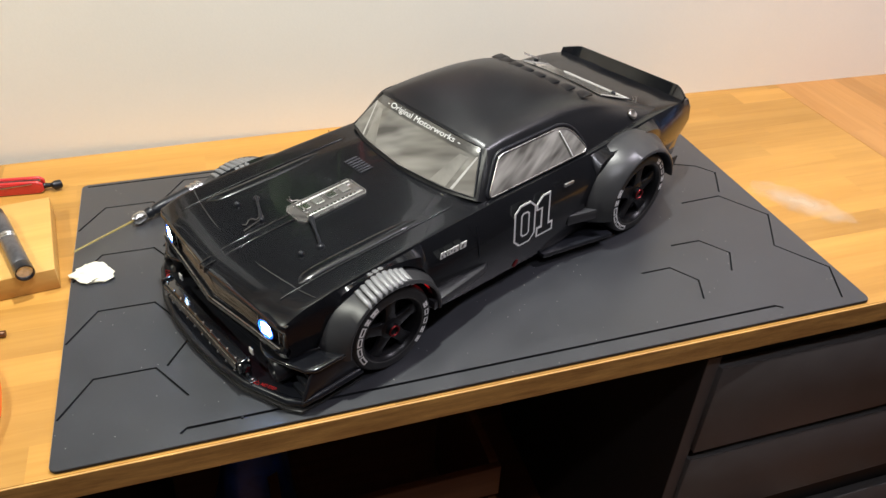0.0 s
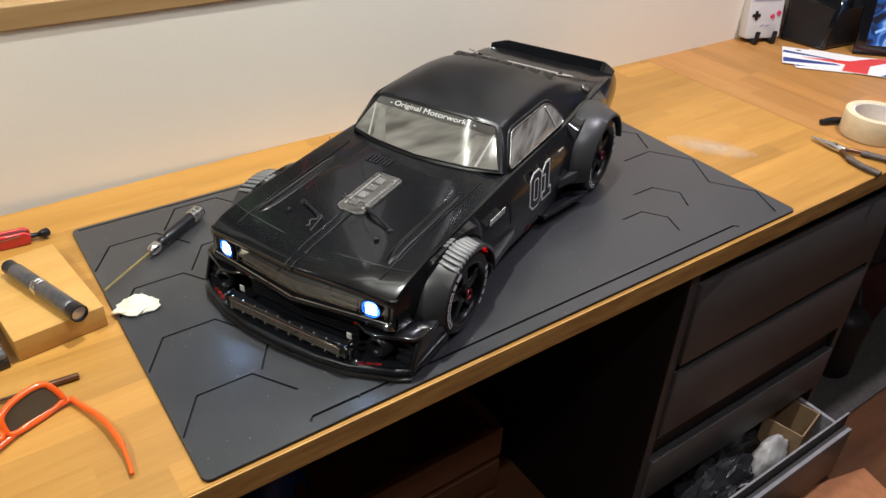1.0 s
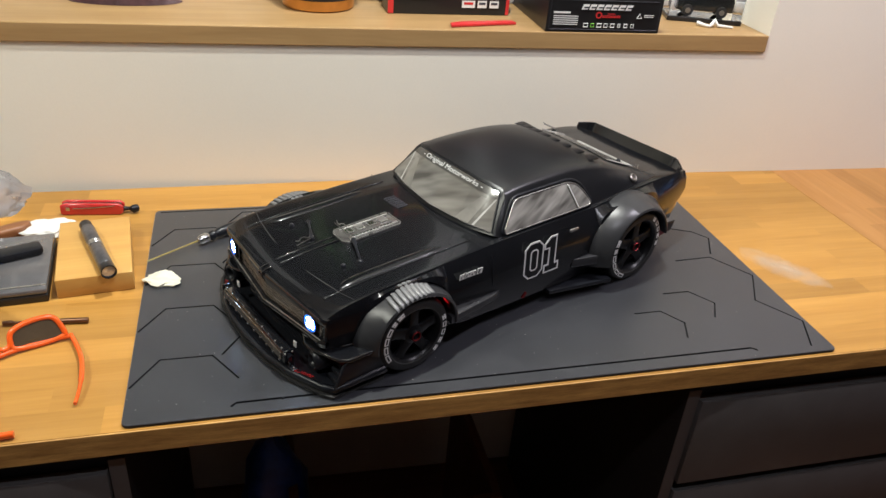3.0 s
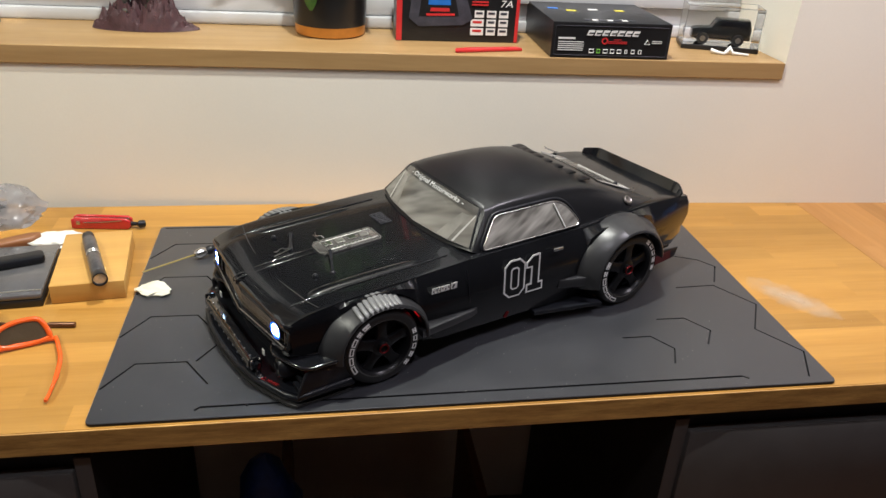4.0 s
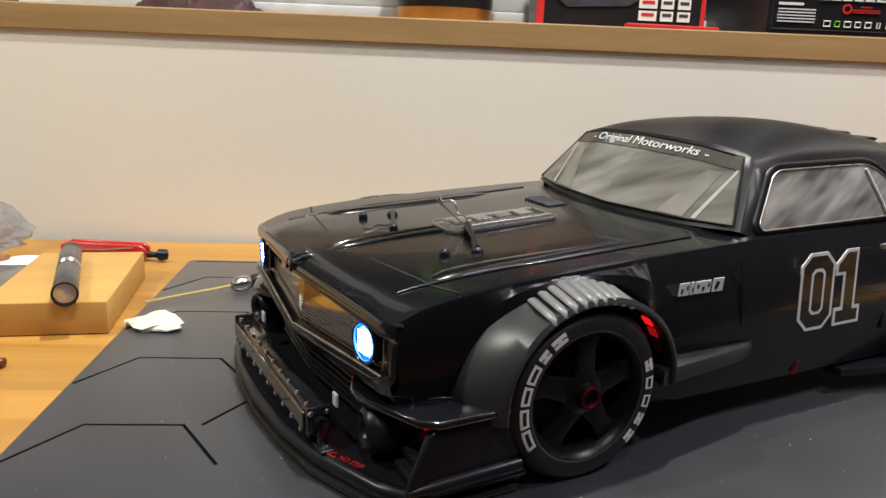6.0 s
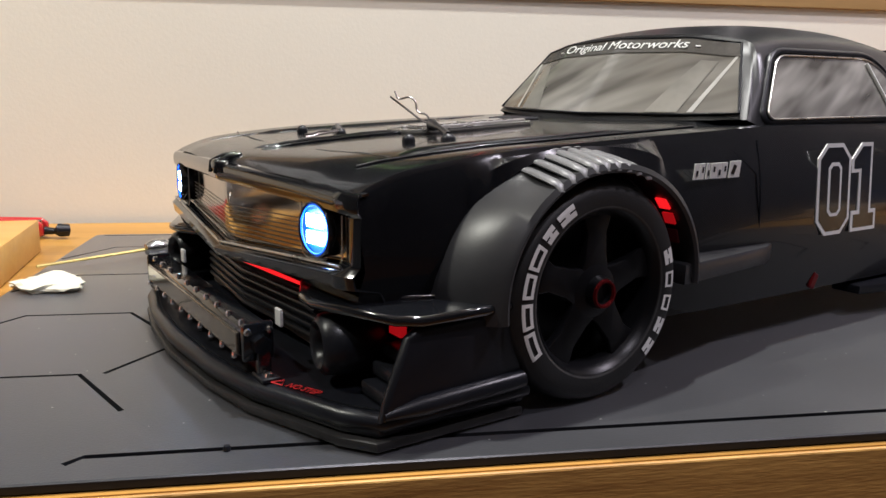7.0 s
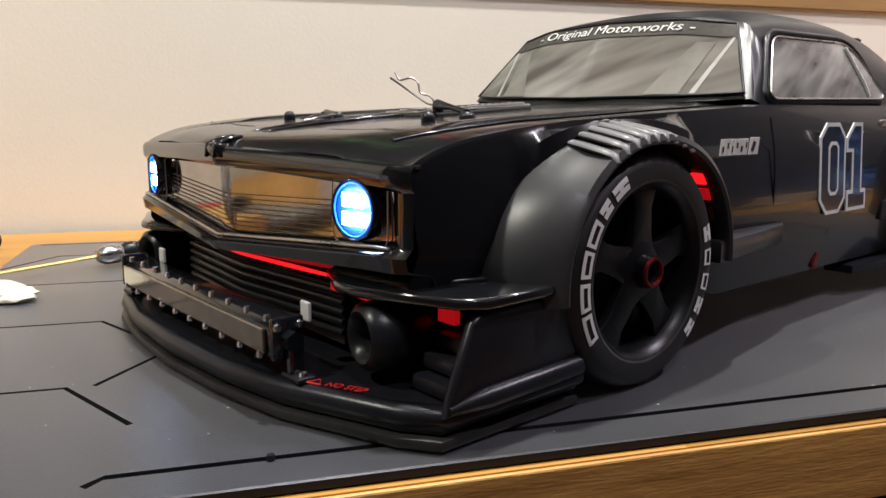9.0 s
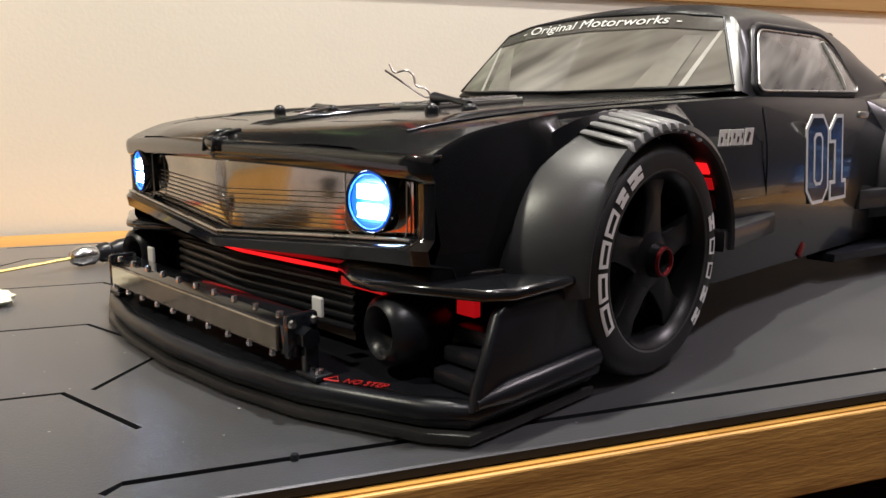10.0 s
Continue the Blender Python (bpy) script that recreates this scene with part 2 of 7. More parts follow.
def dusty(m, scale, share, colour):
    """Sparse pale specks of dust over a surface."""
    nt = m.node_tree
    b = nt.nodes["Principled BSDF"]
    src = b.inputs["Base Color"].links[0].from_socket
    tc = nt.nodes.new("ShaderNodeTexCoord")
    vor = nt.nodes.new("ShaderNodeTexVoronoi")
    vor.inputs["Scale"].default_value = scale
    nt.links.new(tc.outputs["Object"], vor.inputs["Vector"])
    near = nt.nodes.new("ShaderNodeMath")
    near.operation = "LESS_THAN"
    near.inputs[1].default_value = 0.048
    nt.links.new(vor.outputs["Distance"], near.inputs[0])
    few = nt.nodes.new("ShaderNodeSeparateColor")
    nt.links.new(vor.outputs["Color"], few.inputs[0])
    pick = nt.nodes.new("ShaderNodeMath")
    pick.operation = "LESS_THAN"
    pick.inputs[1].default_value = share
    nt.links.new(few.outputs[0], pick.inputs[0])
    both = nt.nodes.new("ShaderNodeMath")
    both.operation = "MULTIPLY"
    nt.links.new(near.outputs[0], both.inputs[0])
    nt.links.new(pick.outputs[0], both.inputs[1])
    mix = nt.nodes.new("ShaderNodeMix")
    mix.data_type = "RGBA"
    mix.inputs[7].default_value = (*colour, 1)
    nt.links.new(both.outputs[0], mix.inputs[0])
    nt.links.new(src, mix.inputs[6])
    nt.links.new(mix.outputs[2], b.inputs["Base Color"])


dusty(M_MAT, 90.0, 0.70, (0.46, 0.45, 0.42))
mat_bsdf = M_MAT.node_tree.nodes["Principled BSDF"]
mat_bsdf.inputs["Sheen Weight"].default_value, mat_bsdf.inputs["Sheen Roughness"].default_value = 1.0, 0.35

# ---- building helpers ----
def part(name, bm, mat, parent=None, label="", smooth=None):
    """One mesh object from a bmesh, under a thing or under a part."""
    me = bpy.data.meshes.new(name)
    bm.normal_update()
    if smooth is not None:
        for f in bm.faces:
            f.smooth = True
        for e in bm.edges:
            if len(e.link_faces) == 2 and e.calc_face_angle(0) > radians(smooth):
                e.smooth = False
    bm.to_mesh(me)
    bm.free()
    me.materials.append(mat)
    ob = new(name, me)
    if parent is not None:
        ob.parent = parent
    if label:
        tagged(ob, label)
    return ob


def thing(name, label, category, at=None, group="", kind=""):
    ob = new(name)
    ob.empty_display_size = 0.02
    if at is not None:
        ob.matrix_world = at
    return tagged(ob, label, category, group, kind)


def put(bm, verts, m):
    bmesh.ops.transform(bm, matrix=m, verts=verts)
    return verts


def box(size, at=(0, 0, 0), rot=(0, 0, 0), bevel=0.0, seg=2, bm=None):
    bm = bm or bmesh.new()
    r = bmesh.ops.create_cube(bm, size=1.0)
    vs = r["verts"]
    put(bm, vs, pose(*at, *rot) @ Matrix.Diagonal((*size, 1)))
    if bevel:
        es = list({e for v in vs for e in v.link_edges})
        bmesh.ops.bevel(bm, geom=es, offset=bevel, segments=seg, affect="EDGES", profile=0.5)
    return bm


def rod(p, q, r, r2=None, n=16, bm=None, caps=True):
    """A round bar from p to q."""
    bm = bm or bmesh.new()
    p, q = Vector(p), Vector(q)
    d = q - p
    m = Matrix.Translation((p + q) / 2) @ d.to_track_quat("Z", "Y").to_matrix().to_4x4()
    bmesh.ops.create_cone(bm, cap_ends=caps, segments=n, radius1=r, radius2=r if r2 is None else r2, depth=d.length, matrix=m)
    return bm


def lathe(profile, m=None, n=32, bm=None, closed=False):
    """Turn a profile of (radius, height) about z."""
    bm = bm or bmesh.new()
    rings = []
    for r, h in profile:
        if r < 1e-6:
            rings.append([bm.verts.new((0, 0, h))])
        else:
            rings.append([bm.verts.new((r * math.cos(2 * math.pi * k / n), r * math.sin(2 * math.pi * k / n), h)) for k in range(n)])
    pairs = list(zip(rings, rings[1:])) + ([(rings[-1], rings[0])] if closed else [])
    for a, b in pairs:
        for k in range(n):
            l = (k + 1) % n
            if len(a) == 1 and len(b) > 1:
                bm.faces.new((a[0], b[l], b[k]))
            elif len(b) == 1 and len(a) > 1:
                bm.faces.new((a[k], a[l], b[0]))
            elif len(a) > 1:
                bm.faces.new((a[k], a[l], b[l], b[k]))
    bmesh.ops.recalc_face_normals(bm, faces=bm.faces)
    if m is not None:
        bm.transform(m)
    return bm


def prism(poly, z0, z1, m=None, bevel=0.0, bm=None, seg=2):
    """A flat plate with the outline poly, from z0 to z1."""
    bm = bm or bmesh.new()
    lo = [bm.verts.new((x, y, z0)) for x, y in poly]
    hi = [bm.verts.new((x, y, z1)) for x, y in poly]
    n = len(poly)
    fs = [bm.faces.new(lo[::-1]), bm.faces.new(hi)]
    fs += [bm.faces.new((lo[i], lo[(i + 1) % n], hi[(i + 1) % n], hi[i])) for i in range(n)]
    bmesh.ops.recalc_face_normals(bm, faces=fs)
    if bevel:
        es = list({e for f in fs[:2] for e in f.edges})
        bmesh.ops.bevel(bm, geom=es, offset=bevel, segments=seg, affect="EDGES", profile=0.5)
    if m is not None:
        bm.transform(m)
    return bm


def spline(pts, n):
    """Catmull-Rom through the points, n steps a span."""
    P = np.asarray(pts, float)
    P = np.vstack([2 * P[0] - P[1], P, 2 * P[-1] - P[-2]])
    out = []
    for i in range(1, len(P) - 2):
        for k in range(n):
            t = k / n
            a, b, c, d = P[i - 1], P[i], P[i + 1], P[i + 2]
            out.append(0.5 * (2 * b + (c - a) * t + (2 * a - 5 * b + 4 * c - d) * t * t + (3 * b - a - 3 * c + d) * t ** 3))
    out.append(P[-2])
    return np.array(out)


def sweep(pts, r, n=8, steps=1, bm=None, closed=False, flat=1.0):
    """A round wire along the points."""
    bm = bm or bmesh.new()
    P = spline(pts, steps) if steps > 1 else np.asarray(pts, float)
    rings, last = [], None
    N = len(P)
    for i in range(N):
        d = Vector(P[(i + 1) % N] - P[i - 1]) if closed else Vector(P[min(i + 1, N - 1)] - P[max(i - 1, 0)])
        d.normalize()
        up = Vector((0, 0, 1)) if abs(d.z) < 0.9 else Vector((1, 0, 0))
        if last is not None and last.cross(d).length > 0.1:
            up = last
        s = d.cross(up).normalized()
        u = s.cross(d).normalized()
        last = u
        rr = float(r[min(i, len(r) - 1)]) if isinstance(r, (list, tuple)) else r
        rings.append([bm.verts.new(Vector(P[i]) + rr * (math.cos(2 * math.pi * k / n) * s + flat * math.sin(2 * math.pi * k / n) * u)) for k in range(n)])
    for a, b in list(zip(rings, rings[1:])) + ([(rings[-1], rings[0])] if closed else []):
        for k in range(n):
            bm.faces.new((a[k], a[(k + 1) % n], b[(k + 1) % n], b[k]))
    if not closed:
        bm.faces.new(rings[0][::-1])
        bm.faces.new(rings[-1])
    bmesh.ops.recalc_face_normals(bm, faces=bm.faces)
    return bm


def sheet(grid, bm=None):
    """A skin over a grid of points."""
    bm = bm or bmesh.new()
    vs = [[bm.verts.new(p) for p in row] for row in grid]
    for a, b in zip(vs, vs[1:]):
        for k in range(len(a) - 1):
            bm.faces.new((a[k], a[k + 1], b[k + 1], b[k]))
    return bm


def dense(grid, nu, nv):
    """A coarse grid of points refined by splines both ways."""
    G = np.asarray(grid, float)
    G = np.array([spline(r, nv) for r in G])
    return np.array([spline(G[:, j], nu) for j in range(G.shape[1])]).transpose(1, 0, 2)


def thick(bm, t):
    """Give a skin a thickness t, to the side away from its normals."""
    bmesh.ops.recalc_face_normals(bm, faces=bm.faces)
    bmesh.ops.solidify(bm, geom=list(bm.faces), thickness=t)
    return bm


def text_mesh(s, size, m, depth=0.0002, shear=0.0, width=None, align="CENTER"):
    """Lettering in the built-in font as a bmesh; width squeezes it to that length."""
    cu = bpy.data.curves.new("lettering", "FONT")
    cu.body, cu.size, cu.extrude, cu.shear, cu.align_x, cu.align_y = s, size, depth, shear, align, "CENTER"
    ob = bpy.data.objects.new("lettering", cu)
    scene.collection.objects.link(ob)
    bpy.context.view_layer.update()
    me = bpy.data.meshes.new_from_object(ob.evaluated_get(bpy.context.evaluated_depsgraph_get()))
    bpy.data.objects.remove(ob)
    bpy.data.curves.remove(cu)
    bm = bmesh.new()
    bm.from_mesh(me)
    bpy.data.meshes.remove(me)
    if width:
        xs = [v.co.x for v in bm.verts]
        k = width / (max(xs) - min(xs))
        bmesh.ops.scale(bm, vec=(k, 1, 1), verts=bm.verts)
    bm.transform(m)
    return bm


def cut(bm, cutters):
    """bm less the cutters, by an exact boolean."""
    a, b = bpy.data.meshes.new("a"), bpy.data.meshes.new("b")
    bm.to_mesh(a)
    cutters.to_mesh(b)
    oa, ob = new("a", a), new("b", b)
    mod = oa.modifiers.new("cut", "BOOLEAN")
    mod.object, mod.operation, mod.solver = ob, "DIFFERENCE", "EXACT"
    mod.use_self = True
    bpy.context.view_layer.update()
    me = bpy.data.meshes.new_from_object(oa.evaluated_get(bpy.context.evaluated_depsgraph_get()))
    out = bmesh.new()
    out.from_mesh(me)
    for o in (oa, ob):
        bpy.data.objects.remove(o)
    for x in (a, b, me):
        bpy.data.meshes.remove(x)
    bm.free()
    cutters.free()
    return out


def structure(name, bm, mat, label, smooth=None):
    return tagged(part(name, bm, mat, None, "", smooth), label, name.split("_")[0], kind="structure")


# ---- the room ----
# the wall's own frame: x along the wall, y into it, its face at y = 0
WALL = pose(0, 0.604, 0, 0, 0, -2.0)
SILL_Z, SILL_R, REVEAL = 0.276, 1.100, 0.205

for nm, x0, x1, z0, z1 in (("wall_north_below", -2.2, 2.6, FLOOR, SILL_Z - 0.03), ("wall_north_left", -2.2, -1.1, SILL_Z - 0.03, CEIL),
                           ("wall_north_right", SILL_R, 2.6, SILL_Z - 0.03, CEIL), ("wall_north_above", -1.1, SILL_R, 1.25, CEIL)):
    bm = box((x1 - x0, 0.3, z1 - z0), ((x0 + x1) / 2, 0.15, (z0 + z1) / 2))
    bm.transform(WALL)
    structure(nm, bm, M_WALL, "cream painted plaster wall behind the desk")
# Walls out of view; their dark colour is chosen so the car reflects little.
for nm, size, at in (("wall_south", (5, 0.1, 2.4), (0.2, -2.45, 0.43)), ("wall_west", (0.1, 3.4, 2.4), (-2.2, -0.9, 0.43)),
                     ("wall_east", (0.1, 3.4, 2.4), (2.55, -0.9, 0.43))):
    structure(nm, box(size, at), M_DIM, "unseen room wall, coloured dark to keep reflections dark")
structure("ceiling", box((5, 3.6, 0.08), (0.2, -0.8, CEIL + 0.045)), M_CEIL, "white painted ceiling")
structure("floor", box((5, 3.6, 0.06), (0.2, -0.8, FLOOR - 0.03)), M_FLOOR, "brown wooden floor")

bm = box((2.26, REVEAL + 0.004, 0.03), (SILL_R - 1.13 - 0.002, (REVEAL - 0.004) / 2, SILL_Z - 0.015), bevel=0.0015)
bm.transform(WALL)
structure("window_sill", bm, M_SILL, "thick oak board window sill")
structure("night_backdrop", box((4, 0.02, 3), (0.2, 1.9, 0.8)), M_NIGHT, "black night outside the window")

# Glowing panel and dots added outside to give the glass its faint reflected shapes.
M_FAR = glow("dim_blue_pane_glow", (0.020, 0.030, 0.042), 0.55)
M_FARLIGHT = glow("small_blue_pane_glint", (0.25, 0.45, 0.75), 1.2)
M_FARORANGE = glow("small_orange_pane_glint", (0.75, 0.20, 0.04), 0.7)
far = thing("pane_glow", "added dim blue glow panel outside, for the shapes seen in the pane", "window", pose(1.21, 1.88, 0.37))
part("glow_panel", box((0.155, 0.004, 0.165)), M_FAR, far)
for x, z, r, mt in ((-0.100, -0.010, 0.0045, M_FARLIGHT), (-0.097, -0.034, 0.0045, M_FARLIGHT), (-0.104, 0.014, 0.003, M_FARLIGHT), (-0.134, -0.024, 0.003, M_FARORANGE), (-0.137, -0.066, 0.0035, M_FARORANGE), (-0.128, 0.020, 0.0025, M_FARORANGE)):
    part("glow_dot", box((r * 1.3, 0.003, r * 2.4), (x, -0.002, z)), mt, far)

# ---- desk ----
desk = thing("desk", "oak butcher block desk top on dark grey drawers", "desk", pose(0, 0, 0))
DESK_F, DESK_T, JOIN = -0.0040, 0.0315, 1.193
part("front_face", box((2.15, 0.0022, DESK_T - 0.0003), (0.125, DESK_F - 0.0006, -0.0003 - (DESK_T - 0.0003) / 2), bevel=0.0008), M_OAK_EDGE, desk, "oak front edge of the desk top")
part("core", box((2.9, 0.583, DESK_T - 0.008), (0.55, DESK_F + 0.0915 + 0.2, -0.004 - DESK_T / 2)), M_OAK_EDGE, desk)

# ---- silicone mat ----
mat = thing("work_mat", "dark grey silicone work mat with recessed hexagons", "mat", pose(0, 0, 0))
def rounded(x0, y0, x1, y1, r, n=6):
    out = []
    for cx, cy, a in ((x1 - r, y1 - r, 0), (x0 + r, y1 - r, 90), (x0 + r, y0 + r, 180), (x1 - r, y0 + r, 270)):
        out += [(cx + r * math.cos(radians(a + 90 * k / n)), cy + r * math.sin(radians(a + 90 * k / n))) for k in range(n + 1)]
    return out


cutter = bmesh.new()
def hexagon(cx, cy, r, h):
    return [(cx - r, cy), (cx - r / 2, cy - h), (cx + r / 2, cy - h), (cx + r, cy), (cx + r / 2, cy + h), (cx - r / 2, cy + h)]


def strip(pts, w):
    P = [Vector(p) for p in pts]
    left, right = [], []
    for i, p in enumerate(P):
        d = (P[min(i + 1, len(P) - 1)] - P[max(i - 1, 0)]).normalized()
        nrm = Vector((-d.y, d.x)) * w / 2
        left.append(tuple(p + nrm))
        right.append(tuple(p - nrm))
    return left + right[::-1]


TOP = 0.0045
GROOVE = 0.0025


def groove(pts, width=GROOVE):
    """A narrow channel pressed into the mat."""
    prism(strip(pts, width), TOP - 0.0032, 0.01, bm=cutter)


for cx, first, count in ((0.063, 0.0605, 4), (0.165, 0.1080, 4)):
    for k in range(count):
        h = hexagon(cx, first + 0.1075 * k, 0.0605, 0.0475)
        groove([h[0], h[5], h[4], h[3]])
groove([(0.663, 0.1165), (0.704, 0.1175), (0.7255, 0.0865), (0.712, 0.054)])
groove([(0.730, 0.1585), (0.772, 0.1590), (0.7965, 0.1255), (0.777, 0.0925)])
groove([(0.798, 0.2440), (0.861, 0.2475), (0.9010, 0.188), (0.8635, 0.124), (0.9030, 0.066), (0.877, 0.012)])
groove([(0.84, 0.345), (0.875, 0.330), (0.8935, 0.306), (0.868, 0.257)])
groove([(0.1145, 0.0125), (0.1200, 0.0180), (0.788, 0.0200), (0.795, 0.0145)], 0.0032)
groove([(0.008, 0.4900), (0.40, 0.4900)])
bm = cut(prism(rounded(0, -0.001, 0.909, 0.4965, 0.008), 0.0004, TOP, bevel=0.0006, seg=1), cutter)
sheet_ob = part("mat_sheet", bm, M_MAT, mat)
sheet_ob.data.materials.append(M_MAT_GROOVE)
# Faces below the top take the groove colour, darkened for shade.
for f in sheet_ob.data.polygons:
    if f.center.z < TOP - 0.0004:
        f.material_index = 1

# ---- the model car ----
# its own frame: x to its tail, y to its right side, z up, between the axles
CAR = pose(0.455, 0.2705, TOP, 0, 0, 24.3)
car = thing("model_car", "large black muscle car model with wide arches and lit headlamps", "model car", CAR)
AXLE_F, AXLE_R, ARCH_F, ARCH_R = -0.206, 0.1935, 0.0585, 0.066

def nose(y):
    return 0.0105 * max(0.0, 1 - (abs(y) / 0.128)) ** 1.1 - 0.0045 * max(0.0, (abs(y) - 0.117) / 0.0115) ** 2


def low_edge(x):
    """The lower edge of the car's flank, with the two wheel arches."""
    z = float(np.interp(x, [-0.32, -0.27, -0.14, -0.12, 0.13, 0.27, 0.37], [0.047, 0.042, 0.03, 0.024, 0.022, 0.05, 0.074]))
    for a, r, h in ((AXLE_F, ARCH_F, 0.052), (AXLE_R, ARCH_R, 0.056)):
        if abs(x - a) < r:
            z = max(z, h + math.sqrt(r * r - (x - a) ** 2) * 0.98)
    return z


#        x      flank  crease y  crease z  z at .55   centre z
SECTIONS = [(-0.315, 0.128, 0.125, 0.0965, 0.0985, 0.0990),
            (-0.3065, 0.1288, 0.125, 0.1010, 0.1027, 0.1034),
            (-0.287, 0.130, 0.125, 0.1066, 0.1066, 0.1072),
            (-0.24, 0.132, 0.1245, 0.1120, 0.1108, 0.1118),
            (-0.19, 0.134, 0.124, 0.1150, 0.1134, 0.1146),
            (-0.13, 0.138, 0.124, 0.1180, 0.1172, 0.1186),
            (-0.05, 0.139, 0.123, 0.1212, 0.1222, 0.1226),
            (0.04, 0.139, 0.122, 0.1220, 0.1230, 0.1235),
            (0.12, 0.139, 0.121, 0.123, 0.124, 0.124),
            (0.19, 0.138, 0.120, 0.128, 0.126, 0.125),
            (0.26, 0.132, 0.117, 0.130, 0.127, 0.126),
            (0.32, 0.122, 0.112, 0.127, 0.124, 0.124),
            (0.362, 0.112, 0.105, 0.120, 0.119, 0.119)]
S = np.array(SECTIONS)
xs = np.linspace(-0.315, 0.362, 150)
cols = [np.interp(xs, spline(S, 12)[:, 0], spline(S, 12)[:, k]) for k in range(6)]
grid = []
for i, x in enumerate(xs):
    fl, yc, zc, z55, z0 = (cols[k][i] for k in range(1, 6))
    zb = low_edge(x)
    half = [(fl - 0.004, zb), (fl + 0.001, zb * 0.6 + zc * 0.4), (fl - 0.001, zb * 0.25 + zc * 0.75), (yc + 0.0016, zc - 0.0030), (yc + 0.0004, zc - 0.0007),
            (yc * 0.965, zc), (yc * 0.8, zc * 0.6 + z55 * 0.4 - 0.001), (yc * 0.72, z55 + 0.0005), (yc * 0.55, z55 + 0.001), (yc * 0.25, z0 - 0.0003), (0, z0)]
    fade = float(np.interp(x, [-0.315, -0.2], [1, 0]))
    row = [(x - nose(y) * fade, -y, z) for y, z in half] + [(x - nose(y) * fade, y, z) for y, z in half[-2::-1]]
    grid.append(row)
bm = sheet(grid)
part("body_shell", bm, M_SHELL, car, "glossy black painted shell", smooth=35)
tail = grid[-1]
bm = sheet([[(p[0], p[1], p[2]) for p in tail], [(p[0] + 0.006, p[1] * 0.97, min(p[2], 0.112)) for p in tail],
            [(p[0] + 0.002, p[1] * 0.95, min(p[2], 0.082)) for p in tail], [(p[0] - 0.02, p[1] * 0.9, min(p[2], 0.07)) for p in tail]])
part("tail_panel", bm, M_GLOSS, car, smooth=40)

# greenhouse: columns from screen base to tail, rows from near belt to far belt
GH = [[(-0.050, 0.1170, 0.1205), (-0.0525, 0.1155, 0.1222), (-0.0555, 0.1138, 0.1234), (-0.0585, 0.1105, 0.1240), (-0.0705, 0.07, 0.1222), (-0.077, 0, 0.1210)],
      [(-0.044, 0.1172, 0.1205), (-0.0365, 0.1080, 0.145), (-0.0285, 0.0965, 0.1635), (-0.0255, 0.0870, 0.1705), (-0.033, 0.056, 0.1755), (-0.036, 0, 0.1775)],
      [(0.005, 0.1172, 0.1205), (0.003, 0.1080, 0.146), (0.002, 0.0970, 0.1665), (0.002, 0.0875, 0.1745), (0.0, 0.056, 0.1820), (0.0, 0, 0.1850)],
      [(0.06, 0.1170, 0.1215), (0.055, 0.1080, 0.147), (0.05, 0.0970, 0.168), (0.05, 0.0875, 0.1765), (0.05, 0.056, 0.1850), (0.05, 0, 0.1885)],
      [(0.12, 0.1165, 0.1225), (0.11, 0.1075, 0.146), (0.105, 0.0970, 0.1655), (0.105, 0.087, 0.1755), (0.105, 0.056, 0.1835), (0.105, 0, 0.1870)],
      [(0.19, 0.1150, 0.1255), (0.175, 0.1065, 0.144), (0.168, 0.0965, 0.157), (0.165, 0.087, 0.166), (0.162, 0.056, 0.1730), (0.162, 0, 0.1760)],
      [(0.25, 0.1130, 0.1270), (0.24, 0.1060, 0.134), (0.235, 0.097, 0.1400), (0.235, 0.087, 0.1425), (0.235, 0.056, 0.1440), (0.235, 0, 0.1445)],
      [(0.31, 0.1090, 0.1245), (0.295, 0.103, 0.1268), (0.285, 0.095, 0.1275), (0.282, 0.086, 0.1272), (0.28, 0.056, 0.1262), (0.28, 0, 0.1258)]]
full = [[(x, -y, z) for x, y, z in c] + [(x, y, z) for x, y, z in c[-2::-1]] for c in GH]
G0 = np.array(full)
# straight spans from screen base to header, smooth beyond
front = [G0[0] * (1 - k / 5) + G0[1] * k / 5 for k in range(5)]
rest = dense(G0[1:], 6, 1)
allc = np.array([spline(r, 4) for r in list(front) + list(rest)])
part("greenhouse", sheet(allc), M_PAINT, car, "satin black roof and pillars", smooth=38)


def on_screen(u, y):
    """A point of the windscreen, u from base to header."""
    b = np.array([np.interp(abs(y), [0, 0.07, 0.1105], k) for k in ((-0.077, -0.0705, -0.0585), (0.1210, 0.1222, 0.1240))])
    h = np.array([np.interp(abs(y), [0, 0.056, 0.0870], k) for k in ((-0.036, -0.033, -0.0255), (0.1775, 0.1755, 0.1705))])
    p = b * (1 - u) + h * u
    return (p[0] - 0.0011, y, p[1] + 0.0008)


